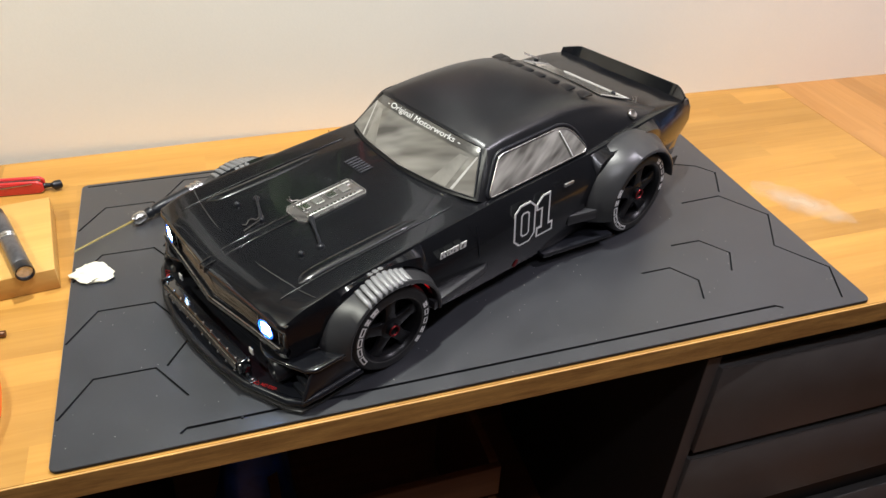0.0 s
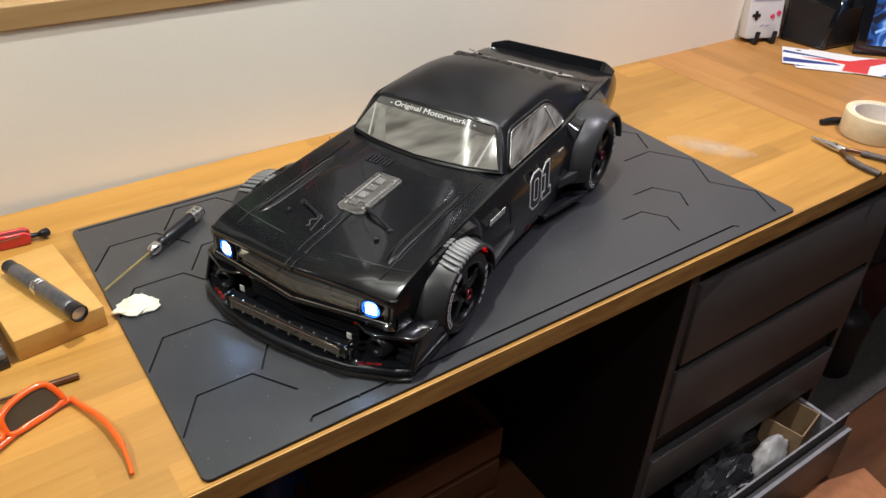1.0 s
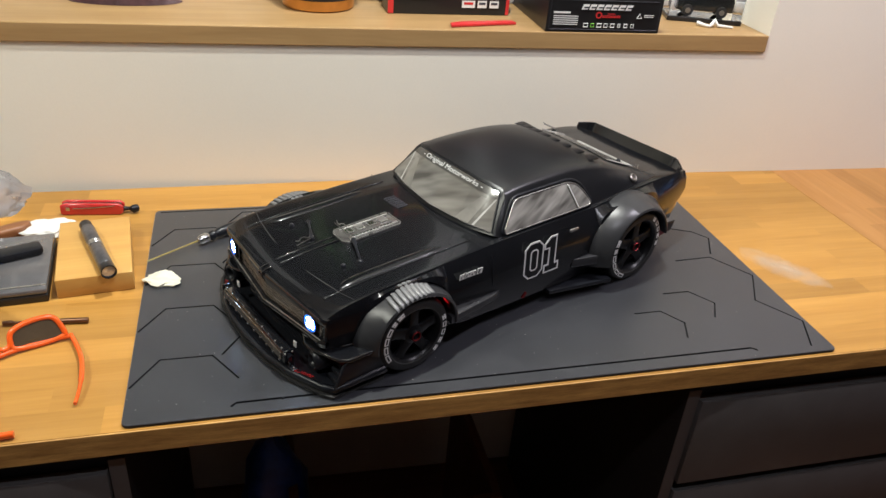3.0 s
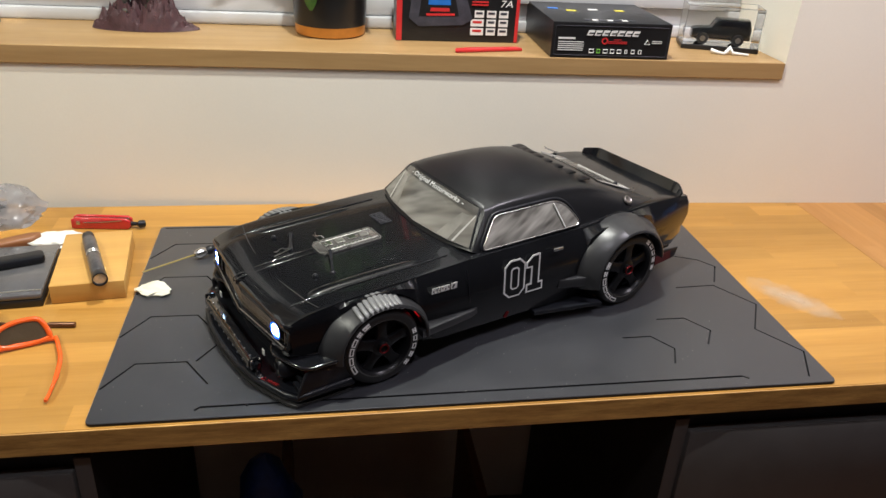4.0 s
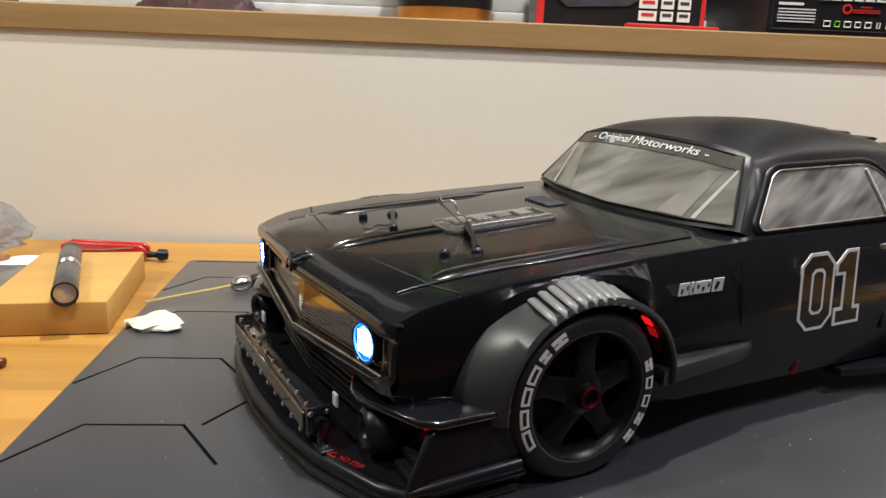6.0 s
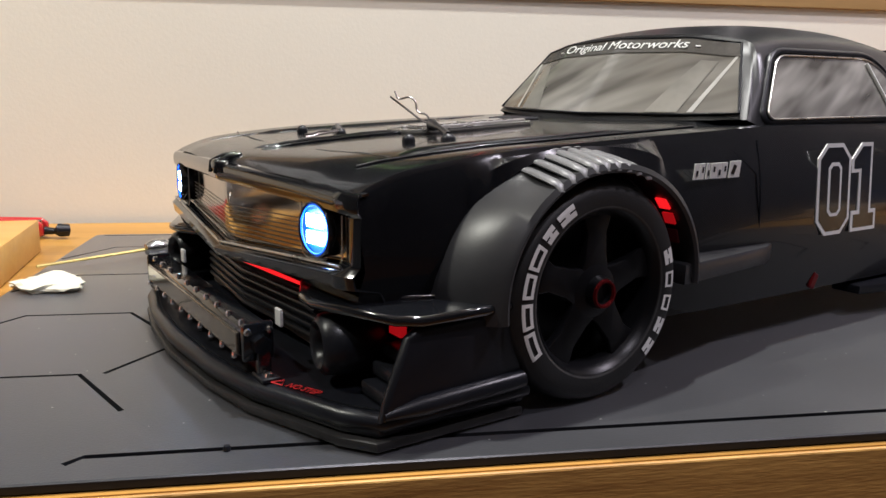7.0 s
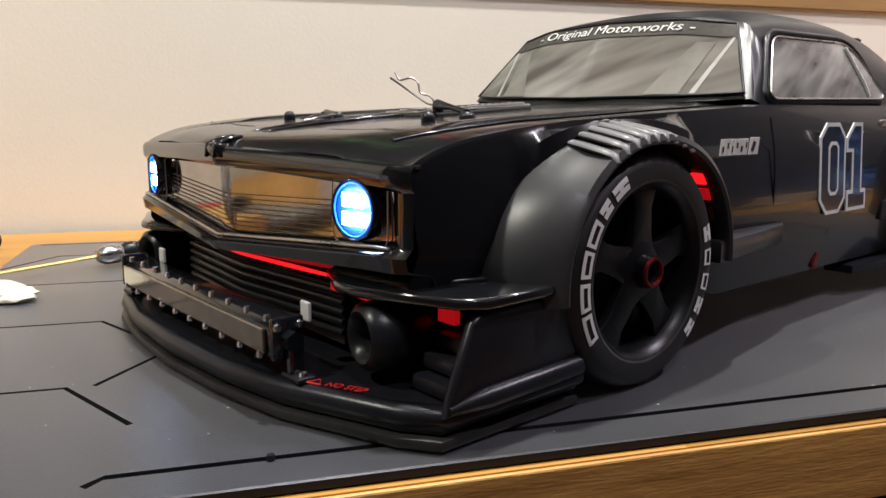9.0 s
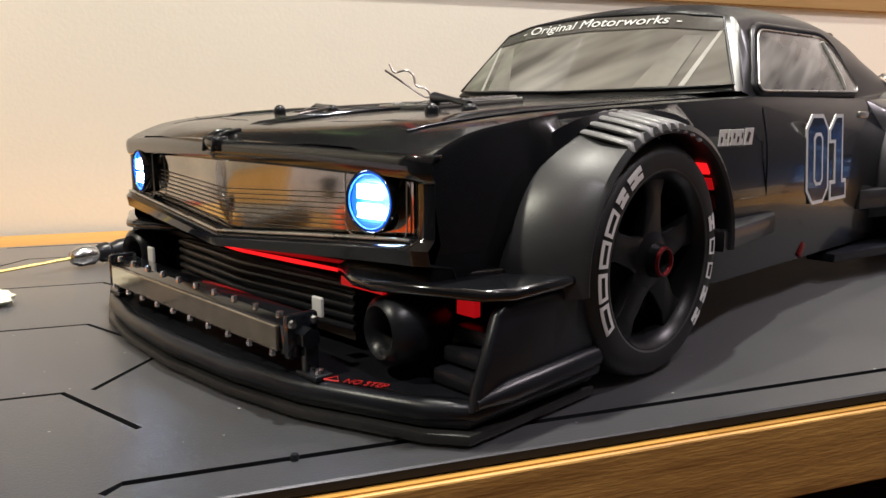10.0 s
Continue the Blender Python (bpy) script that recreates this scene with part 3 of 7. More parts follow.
g = []
for i in range(13):
    u = 0.06 + 0.88 * i / 12
    w = 0.1105 + (0.0850 - 0.1105) * u
    g.append([on_screen(u, w * (2 * k / 24 - 1)) for k in range(25)])
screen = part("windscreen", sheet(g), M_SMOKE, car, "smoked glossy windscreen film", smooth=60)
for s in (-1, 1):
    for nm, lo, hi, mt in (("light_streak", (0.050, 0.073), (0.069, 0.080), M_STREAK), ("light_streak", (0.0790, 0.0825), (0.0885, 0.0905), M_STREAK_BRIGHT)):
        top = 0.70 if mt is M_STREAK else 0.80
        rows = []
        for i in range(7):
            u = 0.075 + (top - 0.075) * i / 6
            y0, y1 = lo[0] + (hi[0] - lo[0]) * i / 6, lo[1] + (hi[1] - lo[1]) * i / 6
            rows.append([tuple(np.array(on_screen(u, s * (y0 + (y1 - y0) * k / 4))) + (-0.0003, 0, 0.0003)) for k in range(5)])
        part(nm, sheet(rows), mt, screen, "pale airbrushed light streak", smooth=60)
part("sun_strip", sheet([[tuple(np.array(on_screen(0.775 + 0.155 * i / 3, (0.1103 - 0.0255 * (0.775 + 0.155 * i / 3)) * (2 * k / 24 - 1))) + (-0.0004, 0, 0.0004)) for k in range(25)] for i in range(4)]), M_STRIP, screen, "dark sun strip", smooth=60)
# side windows: rounded panes over the pillars' plane
PANE = [((-0.0445, 0.1163, 0.1242), 0.010), ((0.1275, 0.1160, 0.1268), 0.014), ((0.0970, 0.1000, 0.1640), 0.022), ((-0.0160, 0.1000, 0.1620), 0.009)]


def soft_corners(corners, s, out=0.0, n=6):
    """The outline of a pane, its corners rounded, on the car's side s."""
    P = [Vector((x, y + out, z)) for (x, y, z), r in corners]
    ring = []
    for i, p in enumerate(P):
        r = corners[i][1]
        a, b = (p + (q - p).normalized() * r for q in (P[i - 1], P[(i + 1) % len(P)]))
        for k in range(n + 1):
            t = k / n
            ring.append((1 - t) ** 2 * a + 2 * t * (1 - t) * p + t * t * b)
    return [(v.x, s * v.y, v.z) for v in ring]


for s in (-1, 1):
    bm = bmesh.new()
    ring = soft_corners(PANE, s, 0.0020)
    mid = bm.verts.new(sum((Vector(p) for p in ring), Vector()) / len(ring) + Vector((0, s * 0.0022, 0)))
    rim = [bm.verts.new(p) for p in ring]
    for k in range(len(rim)):
        tri = (mid, rim[k], rim[(k + 1) % len(rim)])
        bm.faces.new(tri if s > 0 else tri[::-1])
    bmesh.ops.recalc_face_normals(bm, faces=bm.faces)
    if sum(f.normal.y for f in bm.faces) * s < 0:
        bmesh.ops.reverse_faces(bm, faces=bm.faces)
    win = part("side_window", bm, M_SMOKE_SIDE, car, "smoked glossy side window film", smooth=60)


def ngon(cx, cy, w, h, c):
    """A block with cut corners."""
    return [(cx - w / 2 + c, cy - h / 2), (cx + w / 2 - c, cy - h / 2), (cx + w / 2, cy - h / 2 + c), (cx + w / 2, cy + h / 2 - c),
            (cx + w / 2 - c, cy + h / 2), (cx - w / 2 + c, cy + h / 2), (cx - w / 2, cy + h / 2 - c), (cx - w / 2, cy - h / 2 + c)]


# silver trim and cage bar of the side windows
for win, s in zip([o for o in car.children if o.name.startswith("side_window")], (-1, 1)):
    part("window_trim", sweep(soft_corners(PANE, s, 0.0024), 0.0007, closed=True, n=6), M_SILVER, win, smooth=60)
    wide = [((x + (0.0035 if x > 0.05 else -0.0035), y, z + (0.0030 if z > 0.15 else -0.0022)), r + 0.002) for (x, y, z), r in PANE]
    part("window_seal", sweep(soft_corners(wide, s, 0.0004), 0.0022, closed=True, n=8, flat=0.7), M_PLASTIC, win, "black rubber window surround", smooth=60)
    part("cage_bar", sweep([(0.0965, s * 0.1178, 0.1285), (0.0925, s * 0.1155, 0.1365), (0.0820, s * 0.1048, 0.1605)], 0.0016, n=8, flat=0.6), M_WHITE_DECAL, win, smooth=60)
loop = [on_screen(0.05, 0.1098 - 0.2196 * k / 20) for k in range(21)] + [on_screen(0.95, -0.0866 + 0.1732 * k / 20) for k in range(21)]
part("screen_trim", sweep([(x - 0.0004, y, z + 0.0004) for x, y, z in loop], 0.0008, closed=True, n=6), M_PLASTIC, screen, smooth=60)
bm = text_mesh("- Original Motorworks -", 0.0105, Matrix(), 0.0001, width=0.128, shear=0.12)
for v in bm.verts:
    p = on_screen(0.858 + v.co.y / 0.075, -v.co.x)
    v.co = (p[0] - 0.0008 - v.co.z, p[1], p[2] + 0.0008 + v.co.z)
part("screen_lettering", bm, M_WHITE_DECAL, screen, "white banner lettering")


def spoke_set(w, R, W):
    face = W * 0.40
    part("rim", lathe([(R * 0.715, -W * 0.46), (R * 0.70, -W * 0.3), (R * 0.66, -W * 0.1), (R * 0.67, W * 0.36), (R * 0.70, W * 0.44), (R * 0.735, W * 0.485), (R * 0.735, W * 0.46)], n=48), M_RIM, w, smooth=40)
    part("rim_back", lathe([(0, -W * 0.15), (R * 0.67, -W * 0.12)], n=32), M_RIM, w)
    for k in range(5):
        a = 90 + 72 * k
        bm = prism([(R * 0.16, -R * 0.17), (R * 0.30, -R * 0.13), (R * 0.52, -R * 0.115), (R * 0.685, -R * 0.17), (R * 0.685, R * 0.17), (R * 0.52, R * 0.115), (R * 0.30, R * 0.13), (R * 0.16, R * 0.17)],
                   face - 0.006, face - 0.001, bevel=0.001)
        bm.transform(pose(0, 0, 0, 0, 0, a))
        part("spoke", bm, M_RIM, w, smooth=35)
    part("hub", lathe([(0, face + 0.001), (R * 0.13, face + 0.001), (R * 0.24, face - 0.001), (R * 0.26, face - 0.006)], n=24), M_RIM, w, smooth=35)
    nut = part("wheel_nut", lathe([(0, face + 0.0025), (R * 0.085, face + 0.0025), (R * 0.10, face + 0.0052), (R * 0.135, face + 0.0046), (R * 0.15, face)], n=24), M_RIM, w, "black wheel nut with a red ring", smooth=40)
    part("nut_ring", lathe([(R * 0.095, face + 0.0046), (R * 0.105, face + 0.0058), (R * 0.122, face + 0.0058), (R * 0.132, face + 0.0046)], n=24), M_RED_ANOD, nut, "red anodised ring", smooth=50)


def letter_block(R, W, a, span, kind):
    """One white mark on a tyre wall: a rounded ring, or a pair of bars."""
    bm = bmesh.new()
    r0, r1, n, m = R * 0.795, R * 0.905, 14, 7
    def at(r, t):
        return (r * math.cos(t), r * math.sin(t), W * float(np.interp(r / R, [0.77, 0.88, 0.93], [0.496, 0.4955, 0.477])) + 0.0004)
    t0, t1 = radians(a - span / 2), radians(a + span / 2)
    for i in range(n):
        for j in range(m):
            u, v = (i + 0.5) / n * 2 - 1, (j + 0.5) / m * 2 - 1
            out = abs(u) ** 5 + abs(v) ** 4 > 1.25
            if kind == "ring" and (out or (abs(u) < 0.68 and abs(v) < 0.42)):
                continue
            if kind == "bars" and abs(v) < 0.25 and abs(u) > 0.25:
                continue
            u0, u1 = t0 + (t1 - t0) * i / n, t0 + (t1 - t0) * (i + 1) / n
            q0, q1 = r0 + (r1 - r0) * j / m, r0 + (r1 - r0) * (j + 1) / m
            bm.faces.new([bm.verts.new(at(r, t)) for r, t in ((q0, u0), (q1, u0), (q1, u1), (q0, u1))])
    bmesh.ops.remove_doubles(bm, verts=bm.verts, dist=1e-5)
    return bm


def wheel(x, y, R, W, s):
    """A model car wheel, its axis along z before it is set upright."""
    w = part("wheel", rod((0, 0, -W * 0.4), (0, 0, W * 0.3), 0.004), M_STEEL, car)
    w.matrix_local = pose(x, y, R - 0.0005, 90 if s < 0 else -90, 0, 0)
    prof = [(R * 0.70, -W / 2), (R * 0.86, -W / 2), (R * 0.96, -W * 0.44), (R, -W * 0.33), (R, W * 0.33), (R * 0.975, W * 0.42), (R * 0.93, W * 0.475), (R * 0.88, W * 0.495), (R * 0.77, W * 0.495), (R * 0.735, W * 0.48), (R * 0.72, W * 0.45)]
    tyre = part("tyre", lathe(prof, n=64), M_RUBBER, w, "black slick tyre with white wall marks", smooth=40)
    spoke_set(w, R, W)
    marks = [(204, 17, "ring"), (186, 15, "ring"), (169, 14, "ring"), (153, 14, "ring"), (138, 9, "bars"), (123, 13, "bars")]
    marks += [(17 - 15 * k, 10, "ring" if k in (1, 2) else "bars") for k in range(5)]
    # the marks are kept with the wheel, on the tyre's outer wall
    for a, span, kind in marks:
        part("wall_mark", letter_block(R, W, a + (35 if x > 0 else 0), span, kind), M_WHITE_DECAL, w)
    part("bead_line", lathe([(R * 0.748, W * 0.4872), (R * 0.756, W * 0.4915), (R * 0.764, W * 0.4945)], n=64), M_BEAD, w, "worn grey tyre bead", smooth=60)


for x, R, W, ys in ((AXLE_F, 0.0508, 0.042, 0.1335), (AXLE_R, 0.0565, 0.053, 0.134)):
    for s in (-1, 1):
        wheel(x, s * ys, R, W, s)

# wheel arch flares
def flare(cx, cz, r_lip, lip, r_body, y_body, a0, a1, s, cz_top, gap=0.0):
    """A flared arch skin; cz_top is its radius where it meets the shell above the wheel, gap widens it behind."""
    g = []
    n = 40
    for i in range(n + 1):
        a = a0 + (a1 - a0) * i / n
        up = max(0.0, math.sin(radians(a)))
        r = r_lip + gap * max(0.0, math.cos(radians(a))) ** 1.5
        rb, yb = r_body - (r_body - cz_top) * up ** 1.5, y_body - 0.006 * up
        rows = [(r + 0.001, lip - 0.020), (r - 0.0005, lip - 0.002), (r, lip), (r + 0.0015, lip + 0.0008), (r + 0.004, lip - 0.0005), (r * 0.45 + rb * 0.55, lip * 0.55 + yb * 0.45), (rb, yb), (rb - 0.001, yb - 0.012)]
        g.append([(cx + q * math.cos(radians(a)), s * y, max(0.004, cz + q * math.sin(radians(a)))) for q, y in rows])
    return sheet(g if s < 0 else [row[::-1] for row in g])


for s in (-1, 1):
    part("front_flare", flare(AXLE_F, 0.050, 0.0535, 0.1558, 0.0740, 0.1350, 186, -2, s, 0.0592, 0.0065), M_FLARE, car, "satin dark grey front arch flare", smooth=45)
    part("rear_flare", flare(AXLE_R, 0.0555, 0.0605, 0.165, 0.086, 0.138, 192, 8, s, 0.0750), M_FLARE, car, "satin dark grey rear arch flare", smooth=45)
    for k in range(9):
        dx = -0.0285 + 0.0064 * k
        z = 0.0500 + math.sqrt(0.0572 ** 2 - dx * dx)
        pts = [(AXLE_F + dx, s * 0.1562, z - 0.0030), (AXLE_F + dx, s * 0.1548, z - 0.0004), (AXLE_F + dx, s * 0.150, z + 0.0010), (AXLE_F + dx, s * 0.140, z + 0.0030), (AXLE_F + dx + 0.001, s * 0.129, z + 0.0046), (AXLE_F + dx + 0.001, s * 0.1235, z + 0.0030)]
        part("flare_rib", sweep(pts, [0.0016, 0.0030, 0.0033, 0.0034, 0.0033, 0.0026], n=12, flat=0.42), M_RIB, car, smooth=60)
    part("front_skirt", prism([(-0.152, s * 0.130), (-0.152, s * 0.1550), (-0.10, s * 0.1490), (-0.072, s * 0.1450), (-0.060, s * 0.1395), (-0.07, s * 0.130)], 0.0470, 0.0575, bevel=0.0015), M_SKIRT, car, smooth=40)
    part("rear_skirt", prism([(0.138, s * 0.126), (0.138, s * 0.156), (0.112, s * 0.150), (0.078, s * 0.140), (0.078, s * 0.126)], 0.046, 0.0595, bevel=0.0015), M_SKIRT, car, smooth=40)
    part("rear_skirt_blade", prism([(0.143, s * 0.122), (0.143, s * 0.164), (0.04, s * 0.140), (0.04, s * 0.122)], 0.014, 0.0200, bevel=0.0015), M_PLASTIC, car, smooth=40)

# nose: fascia, grille, lamps
def front_x(y):
    return -0.315 - nose(y)


ROWS_Z = [(0.0990, 0.0035), (0.0984, -0.0002), (0.0966, -0.0014), (0.0945, -0.0016), (0.0925, -0.0015), (0.0905, -0.0011), (0.0893, 0.0004), (0.0888, 0.0048), (0.0615, 0.0058), (0.0600, -0.0010), (0.0575, -0.0036), (0.0535, -0.0025), (0.0522, 0.0085), (0.0460, 0.0130), (0.041, 0.022)]
ys = np.linspace(-0.1275, 0.1275, 103)
def rise(y, z):
    """How far the nose's lines lift towards its corners."""
    if z > 0.085:
        return 0.0012 - 0.0030 * (y / 0.128) ** 2
    return (0.0085 * min(1.0, abs(y) / 0.115) - 0.0015) * float(np.interp(z, [0.044, 0.056], [0, 1]))


bm = sheet([[(front_x(y) + (dx * min(1.0, max(0.0, (0.1235 - abs(y)) / 0.008)) if 0.06 < z < 0.0895 else dx), y, z + rise(y, z)) for y in ys] for z, dx in ROWS_Z])
part("front_fascia", thick(bm, 0.001), M_GLOSS, car, "gloss black nose fascia", smooth=35)
grille = part("grille", sheet([[(front_x(y) + 0.0042 - 0.0004 * k, y, z + rise(y, z)) for y in np.linspace(-0.117, 0.117, 40)] for k, z in enumerate((0.0615, 0.0890))]), M_GRILLE, car, "smoked reflecting grille panel", smooth=60)
for k in range(8):
    z = 0.0640 + 0.0021 * k
    part("grille_line", sweep([(front_x(y) + 0.0036, y, z + 0.6 * rise(y, 0.06)) for y in np.linspace(-0.080, 0.080, 21)], 0.0002, n=4), M_GRILLE_LINE, grille)
part("grille_trim", sweep([(front_x(y) - 0.0012, y, 0.0607 + rise(y, 0.06)) for y in np.linspace(-0.120, 0.120, 31)], 0.0007, n=6), M_SILVER, car, smooth=60)
for s in (-1, 1):
    at = pose(front_x(0.101) + 0.0010, s * 0.1000, 0.0798, 0, -90, 0) @ pose(0, 0, 0, -8.5 * s, 0, 0)
    lamp = part("headlamp", lathe([(0.0118, -0.004), (0.0118, 0.0024), (0.0112, 0.0032), (0.0105, 0.0024), (0.0102, 0.0005)], at, n=40), M_GLOSS, car, "round headlamp with lit blue white leds", smooth=40)
    part("reflector", lathe([(0, 0.0006), (0.0070, 0.0007), (0.0098, 0.0016)], at, n=40), M_LAMPDISC, lamp)
    part("halo_ring", lathe([(0.0097, 0.0022), (0.0101, 0.0028), (0.0105, 0.0022)], at, n=40), M_HALO, lamp, "blue glowing ring")
    for q in (-1, 1):
        part("led", box((0.0052, 0.0118, 0.0010), (q * 0.0035, 0, 0.0022), bevel=0.0004), M_LAMP, lamp).matrix_local = at
    bm = sweep([(x, y, -0.0008) for x, y in rounded(-0.0138, -0.0150, 0.0138, 0.0150, 0.005)], 0.0003, n=6, closed=True)
    bm.transform(at)
    part("lamp_frame", bm, M_SILVER, lamp, smooth=60)
part("nose_catch", box((0.014, 0.013, 0.007), (front_x(0) + 0.004, 0, 0.0980), bevel=0.0025, seg=3), M_GLOSS, car, "gloss black nose catch", smooth=50)
for y in (-0.0042, 0.0042):
    part("catch_prong", sweep([(front_x(0) - 0.0030, y, 0.0945), (front_x(0) - 0.0020, y, 0.0998), (front_x(0) + 0.004, y, 0.1026), (front_x(0) + 0.011, y, 0.1036)], [0.0010, 0.0014, 0.0014, 0.0010], n=8), M_GLOSS, car, "gloss catch prong", smooth=60)
# hood
def hood_z(x, y):
    i = np.searchsorted(xs, x)
    i = min(max(i, 0), len(xs) - 1)
    row = grid[i]
    pts = sorted((p[1], p[2]) for p in row[4:-4])
    return float(np.interp(y, [p[0] for p in pts], [p[1] for p in pts]))


for s in (-1, 1):
    part("hood_rib", sweep([(x, s * 0.0052, hood_z(x, 0.0052) + 0.0006) for x in np.linspace(-0.319, -0.222, 16)], 0.0012, n=8), M_GLOSS, car, smooth=60)
    part("hood_crease", sweep([(x, s * (0.0985 + 0.006 * (x + 0.2)), hood_z(x, 0.0985) + 0.0003) for x in np.linspace(-0.298, -0.085, 24)], 0.0010, n=8), M_SHELL, car, smooth=60)
    prof = spline([(x, s * y, hood_z(x, y) - 0.0016) for x, y in ((-0.284, 0.0930), (-0.25, 0.0885), (-0.2, 0.0885), (-0.15, 0.0895), (-0.112, 0.0915))], 6)
    part("hood_bulge", sweep(prof, list(np.interp(range(25), [0, 4, 12, 19, 24], [0.0008, 0.0078, 0.0085, 0.0070, 0.0008])), n=16, flat=0.42), M_SHELL, car, smooth=60)
part("hood_spine", sheet([[(x, y, hood_z(x, y) + 0.0006) for y in np.linspace(-0.0052, 0.0052, 5)] for x in np.linspace(-0.319, -0.222, 16)]), M_SHELL, car, smooth=60)
seam = [(-0.290 + 0.016 * (y / 0.122) ** 2, y) for y in np.linspace(-0.122, 0.122, 41)]
part("hood_seam", sheet([[(x + k * 0.0011, y, hood_z(x + k * 0.0011, y) + 0.0003) for x, y in seam] for k in (0, 0.5, 1)]), M_CAB_IN, car, "dark shut line across the hood", smooth=60)
eng_at = pose(-0.1765, 0, 0.1150, 0, -3.5, 0)
engine = part("engine_window", prism([(-0.045, -0.011), (-0.040, -0.019), (0.040, -0.019), (0.044, -0.015), (0.044, 0.015), (0.040, 0.019), (-0.040, 0.019), (-0.045, 0.011)], 0.0, 0.0022, bevel=0.0008), M_STRIP, car, "glossy hood window with silver engine detail", smooth=40)
engine.matrix_local = eng_at
part("engine_frame", sweep([(x, y, 0.0026) for x, y in ((-0.044, -0.011), (-0.039, -0.018), (0.040, -0.018), (0.043, -0.014), (0.043, 0.014), (0.040, 0.018), (-0.039, 0.018), (-0.044, 0.011))], 0.0006, n=6, closed=True), M_SILVER, engine, smooth=60)
for k in range(4):
    part("intake_plate", box((0.0115, 0.011, 0.002), (-0.026 + 0.0175 * k, 0.0035, 0.0032), bevel=0.0006), M_SILVER if k % 2 else M_STEEL, engine)
part("cover_rail", box((0.074, 0.004, 0.003), (0.003, -0.0125, 0.0030), bevel=0.001), M_SILVER, engine)
part("cover_rail", box((0.074, 0.003, 0.0022), (0.003, 0.0125, 0.0028), bevel=0.001), M_SILVER, engine)
for k in range(12):
    part("rail_mark", box((0.0036, 0.0022, 0.0006), (-0.028 + 0.0052 * k, -0.0125, 0.0047)), M_STEEL, engine)

for k in range(7):
    y = 0.020 + 0.0050 * k
    part("vent_slat", sweep([(x, y, hood_z(x, y) + 0.0007) for x in np.linspace(-0.116, -0.098, 4)], 0.0013, n=8, flat=0.6), M_PLASTIC, car, smooth=60)


def hair_clip(base, tip, lift):
    """A bent wire clip with two legs."""
    b, t = np.array(base), np.array(tip)
    d = (t - b)
    side = np.cross(d, (0, 0, 1.0))
    side /= np.linalg.norm(side)
    L = [b + d * u + side * o + np.array((0, 0, q)) for u, o, q in ((1.0, 0.0038, lift), (0.75, 0.0010, lift * 0.6), (0.55, 0.0030, lift * 0.4), (0.35, 0.0014, 0.001), (0.1, 0.0026, 0), (-0.12, 0.0026, 0), (-0.2, 0.0, 0), (-0.12, -0.0026, 0), (0.1, -0.0016, 0), (0.5, -0.0012, lift * 0.3), (0.95, -0.0012, lift * 0.8))]
    return sweep(L, 0.0006, n=6, steps=3)


def wire_clip(base, tip_a, tip_b):
    """A bent wire clip: a loop at its base, one straight leg and one waved leg."""
    b, p, q = (np.array(v, float) for v in (base, tip_a, tip_b))
    d = p - b
    side = (q - p) / max(np.linalg.norm(q - p), 1e-6)
    back = -d / np.linalg.norm(d) * 0.0035
    up = b + d * 0.03 + side * 0.0042
    e = q - up
    pts = [p, b + d * 0.5, b, b + back + side * 0.0020, up, up + e * 0.22 - side * 0.0016, up + e * 0.42 + side * 0.0022, up + e * 0.62 + side * 0.0022, up + e * 0.80 - side * 0.0022, q]
    return sweep(pts, 0.00062, n=6, steps=4)


def ball_post(x, y, z, r):
    """A ball-topped body post rising from the hood."""
    return lathe([(0, z + r), (r * 0.55, z + r * 0.83), (r * 0.88, z + r * 0.45), (r, z), (r * 0.95, z - r * 0.5), (r * 0.95, z - 0.004)], pose(x, y, 0), n=20)


for x, y in ((-0.2490, -0.0595), (-0.2535, 0.0600)):
    part("body_post", ball_post(x, y, hood_z(x, y) + 0.0014, 0.0034), M_PLASTIC, car, smooth=60)
for bx, by, bz, lx, ly in ((-0.2110, -0.0215, 0.1192, -0.2270, -0.0620), (-0.2480, 0.0175, 0.1125, -0.2315, 0.0560)):
    lz = hood_z(lx, ly)
    part("body_post", ball_post(bx, by, bz, 0.0030), M_PLASTIC, car, smooth=60)
    part("post_washer", lathe([(0, 0.0032), (0.0024, 0.0030), (0.0040, 0.0012), (0.0040, -0.001)], pose(lx, ly, lz), n=20), M_PLASTIC, car, smooth=60)
    part("clip_arm", sweep([(bx, by, bz), ((bx + lx) / 2, (by + ly) / 2, (bz + lz) / 2 + 0.002), (lx, ly, lz + 0.0026)], [0.0030, 0.0014, 0.0017], n=8, steps=1), M_PLASTIC, car, smooth=60)
part("body_clip", wire_clip((-0.2105, -0.0115, 0.1202), (-0.2222, 0.0053, 0.1336), (-0.2198, 0.0044, 0.1368)), M_DARKSTEEL, car, "bent steel wire body clip", smooth=60)
part("body_clip", wire_clip((-0.2490, 0.0170, 0.1140), (-0.2715, 0.0135, 0.1108), (-0.2680, 0.0230, 0.1118)), M_DARKSTEEL, car, "bent steel wire body clip", smooth=60)

